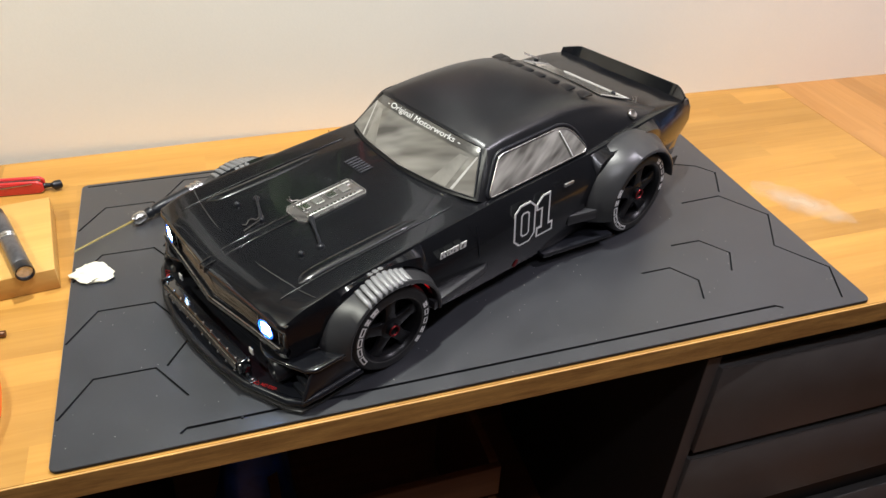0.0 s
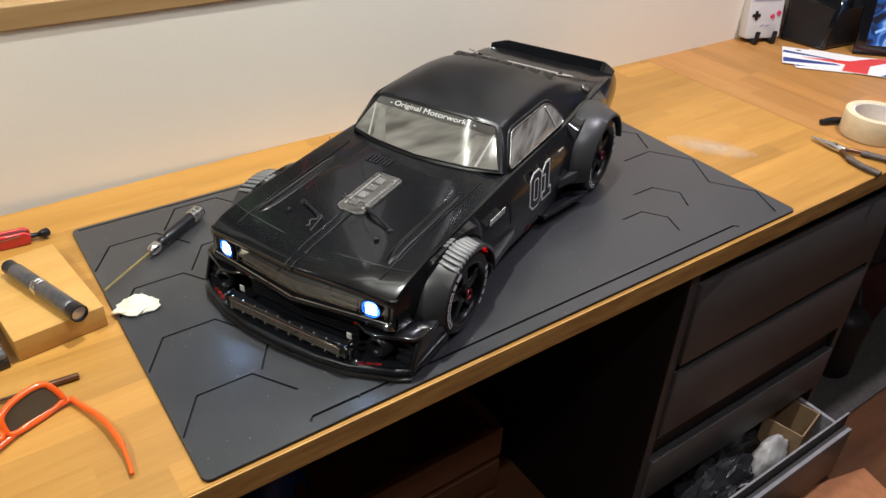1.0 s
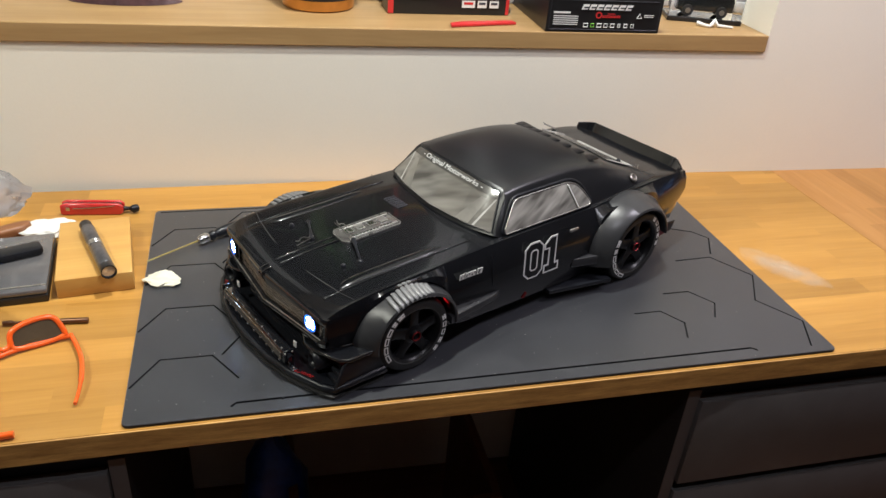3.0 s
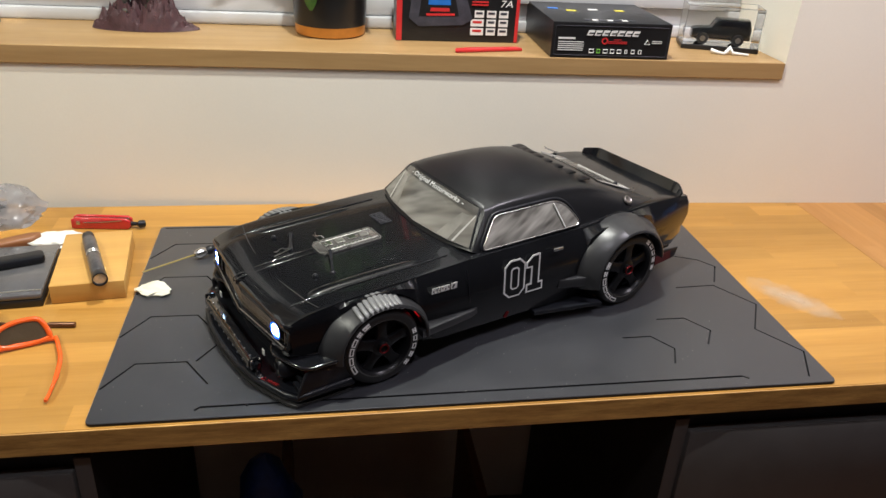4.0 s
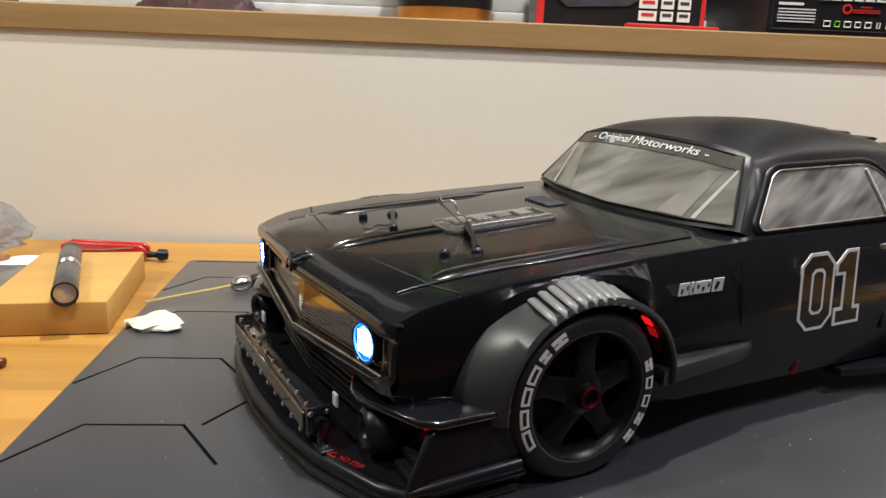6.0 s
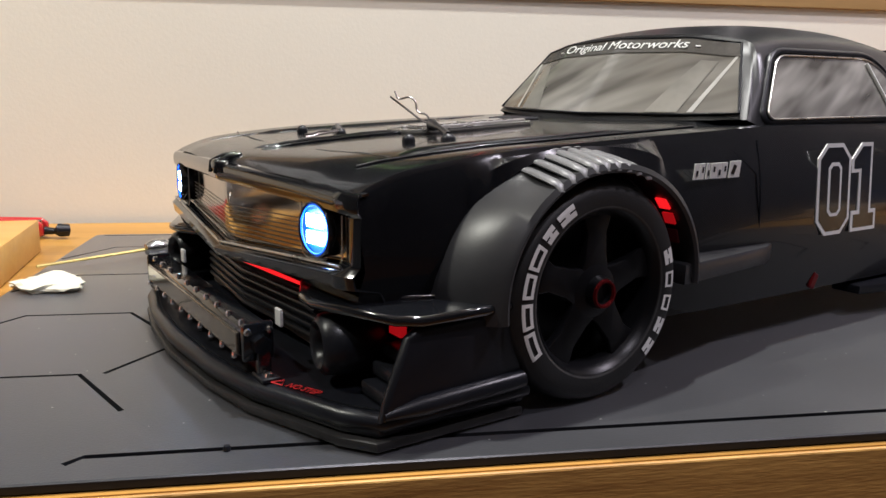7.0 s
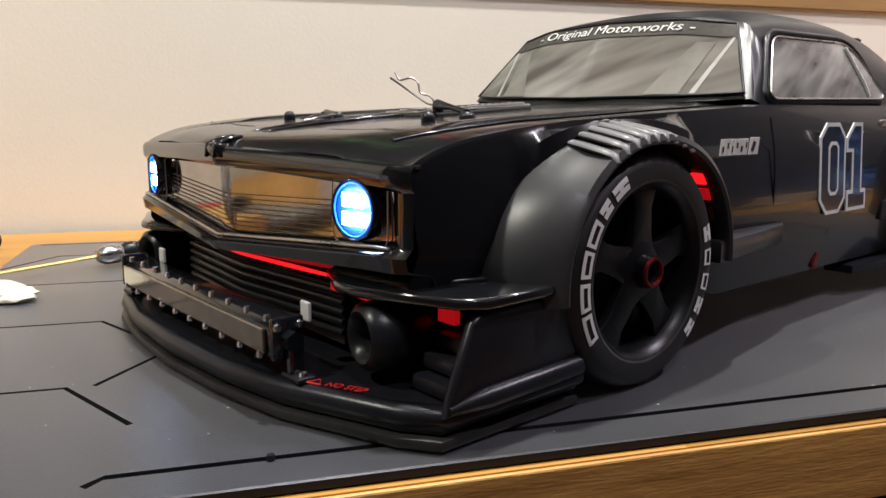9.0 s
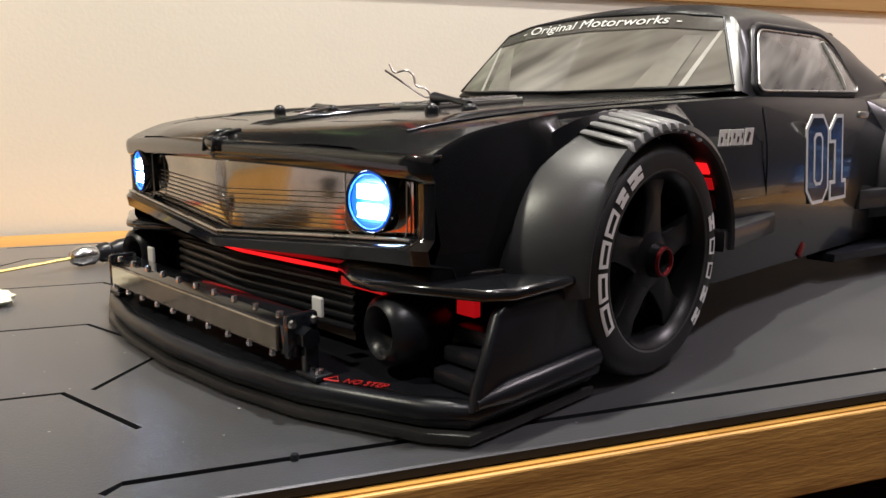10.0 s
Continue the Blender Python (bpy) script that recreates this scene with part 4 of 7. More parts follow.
# splitter, end plates, ducts, light bar
EDGE = [(-0.246, 0.1500), (-0.3165, 0.1500), (-0.326, 0.1370), (-0.345, 0.0880), (-0.3515, 0.0500), (-0.3545, 0.0)]
EDGE = EDGE + [(x, -y) for x, y in EDGE[-2::-1]]
BACK = [(-0.246, -0.118), (-0.27, -0.10), (-0.27, 0.10), (-0.246, 0.118)]
part("splitter_blade", prism(EDGE + BACK, 0.0012, 0.0052, bevel=0.0010, seg=2), M_SCUFF, car, "scuffed black blade under the splitter", smooth=40)
part("splitter", prism([(x + 0.002, y * 0.985) for x, y in EDGE] + BACK, 0.0054, 0.0125, bevel=0.0024, seg=3), M_PLASTIC, car, "black plastic front splitter", smooth=40)
part("splitter_lip", sweep([(x + 0.0040, y * 0.972, 0.0114) for x, y in EDGE], 0.0041, n=14), M_PLASTIC, car, smooth=60)
part("splitter_floor", prism([(x + (0.006 if x < -0.3 else 0), y * 0.96) for x, y in EDGE] + BACK, 0.0127, 0.0155), M_PLASTIC, car)
for s in (-1, 1):
    side = [(-0.2475, 0.0125), (-0.3150, 0.0125), (-0.3130, 0.020), (-0.3035, 0.0445), (-0.299, 0.0475), (-0.2475, 0.0485)]
    bm = prism([(x, z) for x, z in side], -0.0024, 0.0024, bevel=0.0019, seg=3)
    bm.transform(Matrix.Translation((0, s * 0.1480, 0)) @ pose(0, 0, 0, 90, 0, 0))
    part("end_plate", bm, M_PLASTIC, car, "black end plate of the splitter", smooth=40)
    part("end_plate_step", sweep([(-0.2475, s * 0.1505, 0.0180), (-0.298, s * 0.1505, 0.0165), (-0.313, s * 0.1490, 0.0150)], [0.0042, 0.0042, 0.002], n=10), M_PLASTIC, car, smooth=60)
    shelf = [(-0.246, s * 0.150), (-0.262, s * 0.1535), (-0.298, s * 0.1530), (-0.3075, s * 0.1470), (-0.3245, s * 0.108), (-0.3240, s * 0.096), (-0.314, s * 0.074), (-0.304, s * 0.068), (-0.262, s * 0.12), (-0.249, s * 0.128)]
    part("bumper_shelf", prism(shelf, 0.0486, 0.0530, bevel=0.0018, seg=3), M_GLOSS, car, "gloss black bumper shelf", smooth=50)
    part("shelf_seam", sweep([(-0.308, s * 0.076, 0.0538), (-0.302, s * 0.1235, 0.0532), (-0.266, s * 0.1345, 0.053)], 0.0016, n=8), M_GLOSS, car, smooth=60)
    duct = part("brake_duct", lathe([(0.0075, 0.010), (0.0085, 0.0145), (0.0120, 0.0165), (0.0155, 0.0140), (0.0165, 0.006), (0.0160, -0.008), (0.012, -0.014)], n=32), M_PLASTIC, car, "matt black round brake duct", smooth=50)
    duct.matrix_local = pose(-0.3075, s * 0.1110, 0.0335, 0, -90, 8 * s) @ Matrix.Diagonal((0.82, 0.82, 0.9, 1))
    part("duct_throat", lathe([(0.0076, 0.0105), (0.0065, 0.002), (0.003, 0.0005), (0, 0.0005)], n=24), M_CAB_IN, duct)
    for k, (w, z) in enumerate(((0.030, 0.019), (0.024, 0.026), (0.018, 0.033))):
        part("bumper_step", box((w + 0.006, 0.020, 0.006), (-0.2925 + 0.002 * k, s * 0.1350, z), bevel=0.0015), M_PLASTIC, car, smooth=40)
    part("red_led_glow", box((0.003, 0.009, 0.008), (-0.2945, s * 0.1275, 0.0425)), M_LEDDIM, car, "glowing red led")
    part("white_mount", box((0.0016, 0.0065, 0.0080), (-0.3250, s * 0.0760, 0.0375), bevel=0.0006), M_WHITE_DECAL, car)
    part("duct_pipe", rod((-0.296, s * 0.106, 0.028), (-0.268, s * 0.085, 0.03), 0.009), M_PLASTIC, car, smooth=60)
for k in range(5):
    part("intercooler_fin", sweep([(front_x(y) + 0.011, y, 0.0255 + 0.0042 * k) for y in np.linspace(-0.077, 0.077, 9)], 0.0014, n=6), M_PLASTIC, car, smooth=60)
part("intercooler_core", box((0.008, 0.152, 0.024), (-0.303, 0, 0.032)), M_CAB_IN, car)
part("red_led_glow", sweep([(front_x(y) + 0.0094, y, 0.0488) for y in np.linspace(-0.072, 0.045, 13)], list(np.interp(range(13), [0, 3, 8, 12], [0.0007, 0.0010, 0.0007, 0.0003])), n=6), M_LEDRED, car, "glowing red led strip")
part("red_led_glow", box((0.002, 0.026, 0.0035), (-0.3105, -0.0860, 0.0455)), M_LEDDIM, car, "glowing red led")
BAR_X, BAR_Z, BAR_L = -0.3375, 0.0300, 0.081
bar = part("light_bar", prism([(-0.0055, -0.007), (0.006, -0.007), (0.0075, 0.002), (0.0055, 0.007), (-0.004, 0.007), (-0.0062, 0.004)], -BAR_L, BAR_L, bevel=0.0006), M_GLOSS, car, "gloss black light bar with steel screws", smooth=40)
bar.matrix_local = Matrix.Translation((BAR_X, 0, BAR_Z)) @ pose(0, 0, 0, 90, 0, 0)
part("bar_lens", box((0.0018, 0.0100, 2 * BAR_L - 0.006), (-0.0070, -0.0008, 0), bevel=0.0006), M_BARLENS, bar, "clear ribbed lens of the light bar")
for k in range(10):
    yy = -BAR_L + 0.006 + (2 * BAR_L - 0.012) * k / 9
    for px_, pz_, rr in ((-0.0040, 0.0072, 0), (-0.0074, -0.0066, 0)):
        part("bar_screw", lathe([(0, 0.0016), (0.0013, 0.0014), (0.0016, 0), (0.0016, -0.001)], pose(px_, pz_, yy, -90, 0, 0), n=8), M_STEEL, bar)
for s in (-1, 1):
    part("bar_end", box((0.014, 0.0035, 0.017), (BAR_X, s * (BAR_L + 0.0018), BAR_Z + 0.0005), bevel=0.0015), M_GLOSS, car, smooth=40)
    part("bar_pivot", rod((BAR_X, s * (BAR_L + 0.003), BAR_Z), (BAR_X, s * (BAR_L + 0.0085), BAR_Z), 0.0042, n=6), M_GLOSS, car)
    part("bar_bracket", box((0.006, 0.003, 0.016), (BAR_X + 0.001, s * (BAR_L + 0.006), 0.0238), bevel=0.0006), M_GLOSS, car)
    part("bracket_foot", box((0.008, 0.013, 0.002), (BAR_X + 0.001, s * (BAR_L + 0.0085), 0.0166), bevel=0.0005), M_PLASTIC, car)
    for k in range(2):
        part("foot_screw", lathe([(0, 0.0018), (0.0016, 0.0015), (0.002, 0)], pose(BAR_X + 0.001, s * (BAR_L + 0.0062 + 0.0055 * k), 0.0176), n=10), M_STEEL, car)
        part("end_screw", lathe([(0, 0.0015), (0.0014, 0.0012), (0.0018, 0)], pose(BAR_X - 0.005 + 0.0095 * k, s * (BAR_L + 0.0036), BAR_Z + 0.0055, 90 if s < 0 else -90, 0, 0), n=8), M_STEEL, car)
    m = Matrix.Translation((-0.3285, s * 0.1095, 0.0160)) @ pose(0, 0, 0, 0, 0, -90 + 25.5 * -s)
    part("warning_lettering", text_mesh("NO STEP", 0.0056, m, 0.0002, width=0.0170, shear=0.15), M_RED_DECAL, car, "small red warning lettering")
    tri_m = m @ pose(-0.0128, 0, 0)
    part("warning_triangle", sweep([tuple(tri_m @ Vector(p)) for p in ((-0.003, -0.002, 0.0002), (0.003, -0.002, 0.0002), (0, 0.0028, 0.0002))], 0.0004, n=4, closed=True), M_RED_DECAL, car)

# chassis, inner liners and red glow inside the arches
part("chassis_plate", box((0.56, 0.19, 0.006), (0.02, 0, 0.016), bevel=0.001), M_CAB_IN, car)
for x0, x1, w in ((-0.268, -0.135, 0.098), (-0.135, 0.128, 0.128), (0.128, 0.285, 0.092), (0.285, 0.345, 0.085)):
    part("inner_liner", box((x1 - x0, 2 * w, 0.078), ((x0 + x1) / 2, 0, 0.061 + (0.006 if x0 > 0.2 else 0))), M_CAB_IN, car)
part("nose_liner", box((0.03, 0.23, 0.05), (-0.288, 0, 0.068)), M_CAB_IN, car)
for s in (-1, 1):
    for angle, l, w, lit in ((56, 0.0060, 0.004, M_TAILGLOW), (40, 0.0062, 0.006, M_LEDRED), (31, 0.0060, 0.006, M_LEDDIM), (21, 0.0070, 0.005, M_TAILGLOW)):
        place = (AXLE_F + 0.0570 * math.cos(radians(angle)), s * 0.1470, 0.050 + 0.0570 * math.sin(radians(angle)))
        part("red_led_glow", box((0.0010, w, l), place, rot=(0, -angle, 0)), lit, car, "glowing red led")
    part("red_link", box((0.006, 0.003, 0.010), (-0.008, s * 0.1355, 0.0285), rot=(0, 28, 0), bevel=0.001), M_RED_ANOD, car, "dull red metal link")
    bm = prism([(0.292, 0.010), (0.350, 0.018), (0.356, 0.034), (0.300, 0.036)], -0.0015, 0.0015, bevel=0.0006)
    bm.transform(Matrix.Translation((0, s * 0.112, 0)) @ pose(0, 0, 0, 90, 0, 0))
    part("rear_strake", bm, M_PLASTIC, car, "black strake with an added red glow panel", smooth=40)
    # Panel with a faint glow of its own, for red light reflected here.
    part("red_led_glow", box((0.034, 0.0014, 0.014), (0.322, s * 0.1140, 0.0230), rot=(0, -8, 0)), M_TAILGLOW, car, "added dull red panel for reflected led light")

# roof fins, rear window, deck, wing and tail
for k in range(8):
    y = -0.072 + 0.0206 * k
    x = 0.143 + 0.018 * (y / 0.07) ** 2
    z = float(np.interp(x, [0.105, 0.162], [0.1870, 0.1760]) - 0.0030 * (y / 0.058) ** 2)
    bm = prism([(-0.012, 0), (0.006, 0), (0.0085, 0.0026), (0.002, 0.0028)], -0.0085, 0.0085, bevel=0.0006)
    part("roof_fin", bm, M_PAINT, car, smooth=40).matrix_local = Matrix.Translation((x, y, z + 0.0002)) @ pose(0, 0, 0, 90, 0, 0) @ pose(0, 0, 0, 0, 0, -8)
def on_rear(u, y):
    x = 0.172 + 0.092 * u
    edge = np.interp(x, [0.162, 0.235, 0.282], [0.1730, 0.145, 0.1275])
    mid = np.interp(x, [0.162, 0.235, 0.282], [0.1760, 0.1455, 0.127])
    return (x, y, float(mid + (edge - mid) * (y / 0.058) ** 2) + 0.0016)


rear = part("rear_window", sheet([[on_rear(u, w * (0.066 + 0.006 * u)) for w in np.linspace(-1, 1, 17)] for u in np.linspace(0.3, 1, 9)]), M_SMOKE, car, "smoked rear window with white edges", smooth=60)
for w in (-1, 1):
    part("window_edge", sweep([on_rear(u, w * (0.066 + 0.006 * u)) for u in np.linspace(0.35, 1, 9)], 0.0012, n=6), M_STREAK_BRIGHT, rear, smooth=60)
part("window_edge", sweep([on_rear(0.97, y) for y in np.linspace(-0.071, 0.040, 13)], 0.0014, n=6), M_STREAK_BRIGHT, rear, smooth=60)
for y in (-0.0556, 0.085):
    part("body_post", ball_post(0.250, y, 0.1415, 0.0036), M_PLASTIC, car, smooth=60)
part("body_clip", hair_clip((0.250, 0.083, 0.1455), (0.236, 0.098, 0.149), 0.003), M_DARKSTEEL, car, smooth=60)
part("body_clip", hair_clip((0.262, -0.083, 0.1415), (0.246, -0.094, 0.1425), 0.001), M_DARKSTEEL, car, smooth=60)
part("fuel_cap", lathe([(0, 0.0022), (0.0035, 0.0020), (0.0052, 0.0026), (0.0068, 0.0018), (0.0072, 0)], pose(0.2255, -0.1065, 0.1385, 42, 6, 0), n=24), M_DARKSTEEL, car, "round silver fuel cap", smooth=40)
def wing_pt(y, h):
    f = max(0.0, abs(y) - 0.088) / 0.02
    return (0.356 - 0.012 * f ** 1.3 + 0.010 * h - 0.010, y, 0.1100 + (0.0245 - 0.0045 * f) * h)


bm = sheet([[wing_pt(y, h) for y in np.linspace(-0.1115, 0.1115, 37)] for h in (0, 0.3, 0.6, 0.9, 1.0)])
part("rear_wing", thick(bm, 0.002), M_GLOSS, car, "gloss black upright rear spoiler", smooth=40)
part("wing_edge", sweep([wing_pt(y, 1.0) for y in np.linspace(-0.1115, 0.1115, 37)], 0.0014, n=6), M_GLOSS, car, smooth=60)
part("rear_bumper", prism([(0.372, -0.098), (0.372, 0.098), (0.33, 0.118), (0.29, 0.122), (0.29, -0.122), (0.33, -0.118)], 0.046, 0.074, bevel=0.005, seg=3), M_GLOSS, car, smooth=40)
part("diffuser", prism([(0.362, -0.09), (0.362, 0.09), (0.30, 0.10), (0.30, -0.10)], 0.022, 0.030, bevel=0.002), M_PLASTIC, car)
for y in np.linspace(-0.08, 0.08, 6):
    part("diffuser_fin", box((0.05, 0.003, 0.024), (0.338, y, 0.036), bevel=0.0008), M_PLASTIC, car)
for s in (-1, 1):
    part("door_handle", box((0.016, 0.0028, 0.0042), (0.0690, s * 0.1395, 0.1105), bevel=0.001), M_SILVER, car, "silver door handle", smooth=40)
    part("door_seam", sweep([(-0.0790, s * 0.1365, 0.1140), (-0.0765, s * 0.1392, 0.095), (-0.0735, s * 0.1394, 0.070), (-0.0715, s * 0.1370, 0.045)], 0.0005, n=6, steps=3), M_PLASTIC, car, smooth=60)

    # race number: white outlines on black
    def flat(poly, h, mat, nm):
        bm = prism(poly, 0, h)
        ob = part(nm, bm, mat, car)
        ob.matrix_local = Matrix.Translation((0.0130, s * 0.1385, 0.0840)) @ (pose(0, 0, 0, 90, 0, 0) if s < 0 else pose(0, 0, 0, 90, 0, 180)) @ pose(0, 0, 0, -4, 0, 0) @ Matrix.Diagonal((1.14, 1.06, 1, 1))

    flat(ngon(-0.0135, 0, 0.031, 0.051, 0.008), 0.0008, M_WHITE_DECAL, "number_outline")
    flat(ngon(-0.0135, 0, 0.0265, 0.0465, 0.0066), 0.0010, M_SHELL, "number_fill")
    flat(ngon(-0.0135, 0, 0.0125, 0.030, 0.003), 0.0012, M_WHITE_DECAL, "number_outline")
    flat(ngon(-0.0135, 0, 0.0085, 0.026, 0.002), 0.0014, M_SHELL, "number_fill")
    one = [(0.004, -0.0255), (0.029, -0.0255), (0.029, -0.0135), (0.0235, -0.0135), (0.0235, 0.0255), (0.0125, 0.0255), (0.003, 0.0165), (0.003, 0.0085), (0.0105, 0.0085), (0.0105, -0.0135), (0.004, -0.0135)]
    two = [(0.0062, -0.0233), (0.0268, -0.0233), (0.0268, -0.0157), (0.0213, -0.0157), (0.0213, 0.0233), (0.0133, 0.0233), (0.0052, 0.0157), (0.0052, 0.0107), (0.0127, 0.0107), (0.0127, -0.0157), (0.0062, -0.0157)]
    flat(one, 0.0008, M_WHITE_DECAL, "number_outline")
    flat(two, 0.0010, M_SHELL, "number_fill")
    # maker's badge as plain white shapes
    for k, (w, h) in enumerate(((0.0036, 0.0080), (0.0034, 0.0080), (0.0024, 0.0080), (0.0040, 0.0078), (0.0042, 0.0080), (0.0038, 0.0080))):
        x = -0.1300 + 0.0044 * k
        part("badge_mark", box((w, 0.0006, h), (x, s * 0.1394, 0.0995), rot=(-4 * s, 0, 0)), M_WHITE_DECAL, car)
        part("badge_gap", box((w * 0.35, 0.0006, h * 0.35), (x + 0.0003, s * 0.1396, 0.0985 + 0.0018 * (k % 2)), rot=(-4 * s, 0, 0)), M_PLASTIC, car)
    part("badge_mark", box((0.0088, 0.0006, 0.0086), (-0.0995, s * 0.1394, 0.0997), rot=(-4 * s, 0, 0)), M_WHITE_DECAL, car)
    part("badge_gap", box((0.0026, 0.0006, 0.0050), (-0.1005, s * 0.1396, 0.0995), rot=(-4 * s, 20, 0)), M_PLASTIC, car)

# the headlamps throw a bluish pool on the mat
for s in (-1, 1):
    beam = bpy.data.lights.new("headlamp_beam", "SPOT")
    beam.energy, beam.color, beam.spot_size, beam.spot_blend, beam.shadow_soft_size = 0.06, (0.50, 0.72, 1.0), radians(130), 0.8, 0.02
    ob = new("headlamp_beam", beam)
    eye = CAR @ Vector((-0.322, s * 0.101, 0.0785))
    ob.matrix_world = look(eye, CAR @ Vector((-0.46, s * 0.13, 0.0)))

# ---- window in its recess ----
window = thing("window_1", "white upvc window with black night panes", "window", WALL, kind="structure")
FY = REVEAL  # face of the outer frame


def wbox(name, x0, x1, z0, z1, y0=FY, y1=FY + 0.06, bevel=0.004, mat=M_UPVC, parent=window):
    return part(name, box((x1 - x0, y1 - y0, z1 - z0), ((x0 + x1) / 2, (y0 + y1) / 2, (z0 + z1) / 2), bevel=bevel), mat, parent, smooth=40)


WT = 1.25
wbox("frame_step", -1.1, SILL_R, SILL_Z, 0.298, FY - 0.010, FY + 0.05)
wbox("bottom_frame", -1.1, SILL_R, 0.298, 0.330, FY, FY + 0.06)
wbox("top_frame", -1.1, SILL_R, WT - 0.06, WT)
wbox("mullion", -0.100, -0.020, 0.330, WT - 0.06, FY + 0.001)
wbox("mullion", 0.507, 0.568, 0.330, WT - 0.06, FY + 0.001)
wbox("jamb", 1.062, SILL_R - 0.001, 0.330, WT - 0.06, FY + 0.001)
wbox("jamb", -1.1, -1.03, 0.330, WT - 0.06, FY + 0.001)
for x0, x1, bar in ((-0.66, -0.101, (-0.345, -0.321)), (0.569, 1.061, (0.790, 0.822))):
    zb, zt = 0.331, WT - 0.061
    sash = wbox("sash", x0, x1, zb, zb + 0.036, FY - 0.012, FY + 0.045)
    for a, b in ((x0, x0 + 0.048), (x1 - 0.045, x1)):
        wbox("sash_stile", a, b, zb + 0.037, zt, FY - 0.012, FY + 0.045, parent=sash)
    wbox("glazing_bar", *bar, zb + 0.037, zt, FY + 0.002, FY + 0.03, parent=sash)
    wbox("pane", x0 + 0.046, x1 - 0.043, zb + 0.030, zt, FY + 0.016, FY + 0.020, bevel=0, mat=M_PANE, parent=sash).visible_shadow = False
for x0, x1 in ((-0.022, 0.509), (-1.03, -0.66)):
    wbox("pane", x0, x1, 0.328, WT - 0.058, FY + 0.016, FY + 0.020, bevel=0, mat=M_PANE).visible_shadow = False

# ---- drawer units under the desk ----
def drawer_front(unit, x0, x1, z0, z1, y, pale=False):
    """A flat front with a sunken grip channel along its top, behind a thin raised rear edge."""
    low = z1 - 0.034
    d = part("drawer", box((x1 - x0, 0.016, low - z0 - 0.004), ((x0 + x1) / 2, y + 0.008, (z0 + low) / 2 + 0.002), bevel=0.0012), M_CABINET, unit, "dark grey drawer front", smooth=40)
    # Paler bevel on the open drawer: light on its top put into the colour.
    part("grip_bevel", box((x1 - x0, 0.0135, 0.003), ((x0 + x1) / 2, y + 0.0072, low - 0.0012), rot=(-14, 0, 0), bevel=0.0008), M_CAB_EDGE if pale else M_CABINET, d)
    # Near-black face: the shade of the grip channel is put into its colour.
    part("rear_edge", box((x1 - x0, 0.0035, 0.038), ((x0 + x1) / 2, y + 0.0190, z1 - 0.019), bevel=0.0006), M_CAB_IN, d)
    # Only low drawers get a pale top, coloured as if catching light.
    part("edge_band", box((x1 - x0, 0.0038, 0.0016), ((x0 + x1) / 2, y + 0.0190, z1 + 0.0004)), M_CAB_EDGE if z1 < -0.4 else M_CABINET, d)
    return d


def drawer_unit(x0, x1, label, fronts):
    unit = thing("drawer_unit", label, "drawer unit", pose(0, 0, 0))
    for x in (x0 + 0.009, x1 - 0.009):
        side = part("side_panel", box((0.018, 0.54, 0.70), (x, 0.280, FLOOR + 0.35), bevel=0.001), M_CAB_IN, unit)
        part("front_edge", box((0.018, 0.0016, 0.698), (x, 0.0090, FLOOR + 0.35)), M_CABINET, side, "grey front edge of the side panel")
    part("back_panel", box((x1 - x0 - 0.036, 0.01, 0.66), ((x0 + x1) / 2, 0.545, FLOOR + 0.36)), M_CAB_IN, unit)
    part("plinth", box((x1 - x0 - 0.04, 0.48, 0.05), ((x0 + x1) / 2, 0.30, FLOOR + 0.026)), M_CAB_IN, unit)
    for z0, z1, y in fronts:
        drawer_front(unit, x0 + 0.020, x1 - 0.020, z0, z1, y)
    return unit


M_CAB_EDGE = material("pale_grey_lit_edge_and_side", (0.42, 0.42, 0.43), 0.45, spread=0.2, scale=50, bump=0.08)
unit = drawer_unit(0.705, 1.285, "dark grey drawer unit with its lowest drawer open",
                   [(-0.228, -0.035, 0.002), (-0.388, -0.208, 0.002), (-0.556, -0.416, 0.002)])
drawer_front(unit, 0.725, 1.265, -0.738, -0.566, -0.096, pale=True)
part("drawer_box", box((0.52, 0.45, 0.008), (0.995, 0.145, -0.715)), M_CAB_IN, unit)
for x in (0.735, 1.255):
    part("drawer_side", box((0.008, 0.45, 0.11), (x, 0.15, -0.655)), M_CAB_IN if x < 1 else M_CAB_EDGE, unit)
drawer_unit(-0.58, -0.004, "dark grey closed drawer unit", [(-0.228, -0.035, 0.002), (-0.388, -0.208, 0.002), (-0.556, -0.416, 0.002), (-0.738, -0.566, 0.002)])


def crumple(seed, size, n=3, amp=0.25):
    """A crumpled lump of paper or film."""
    bm = bmesh.new()
    bmesh.ops.create_icosphere(bm, subdivisions=n, radius=1.0)
    for v in bm.verts:
        d = noise.noise(v.co * 1.6 + Vector((seed, seed * 2.1, 0))) * amp + abs(noise.noise(v.co * 3.7 + Vector((seed * 3, 0, seed)))) * amp * 0.8
        d += abs(noise.noise(v.co * 8.5 + Vector((0, seed * 5, seed)))) * amp * 0.7
        v.co *= 1 + d
    zlow = -0.75
    for v in bm.verts:
        v.co.z = max(v.co.z, zlow)
        v.co = Vector((v.co.x * size[0], v.co.y * size[1], (v.co.z - zlow) * size[2] / 1.75))
    return bm


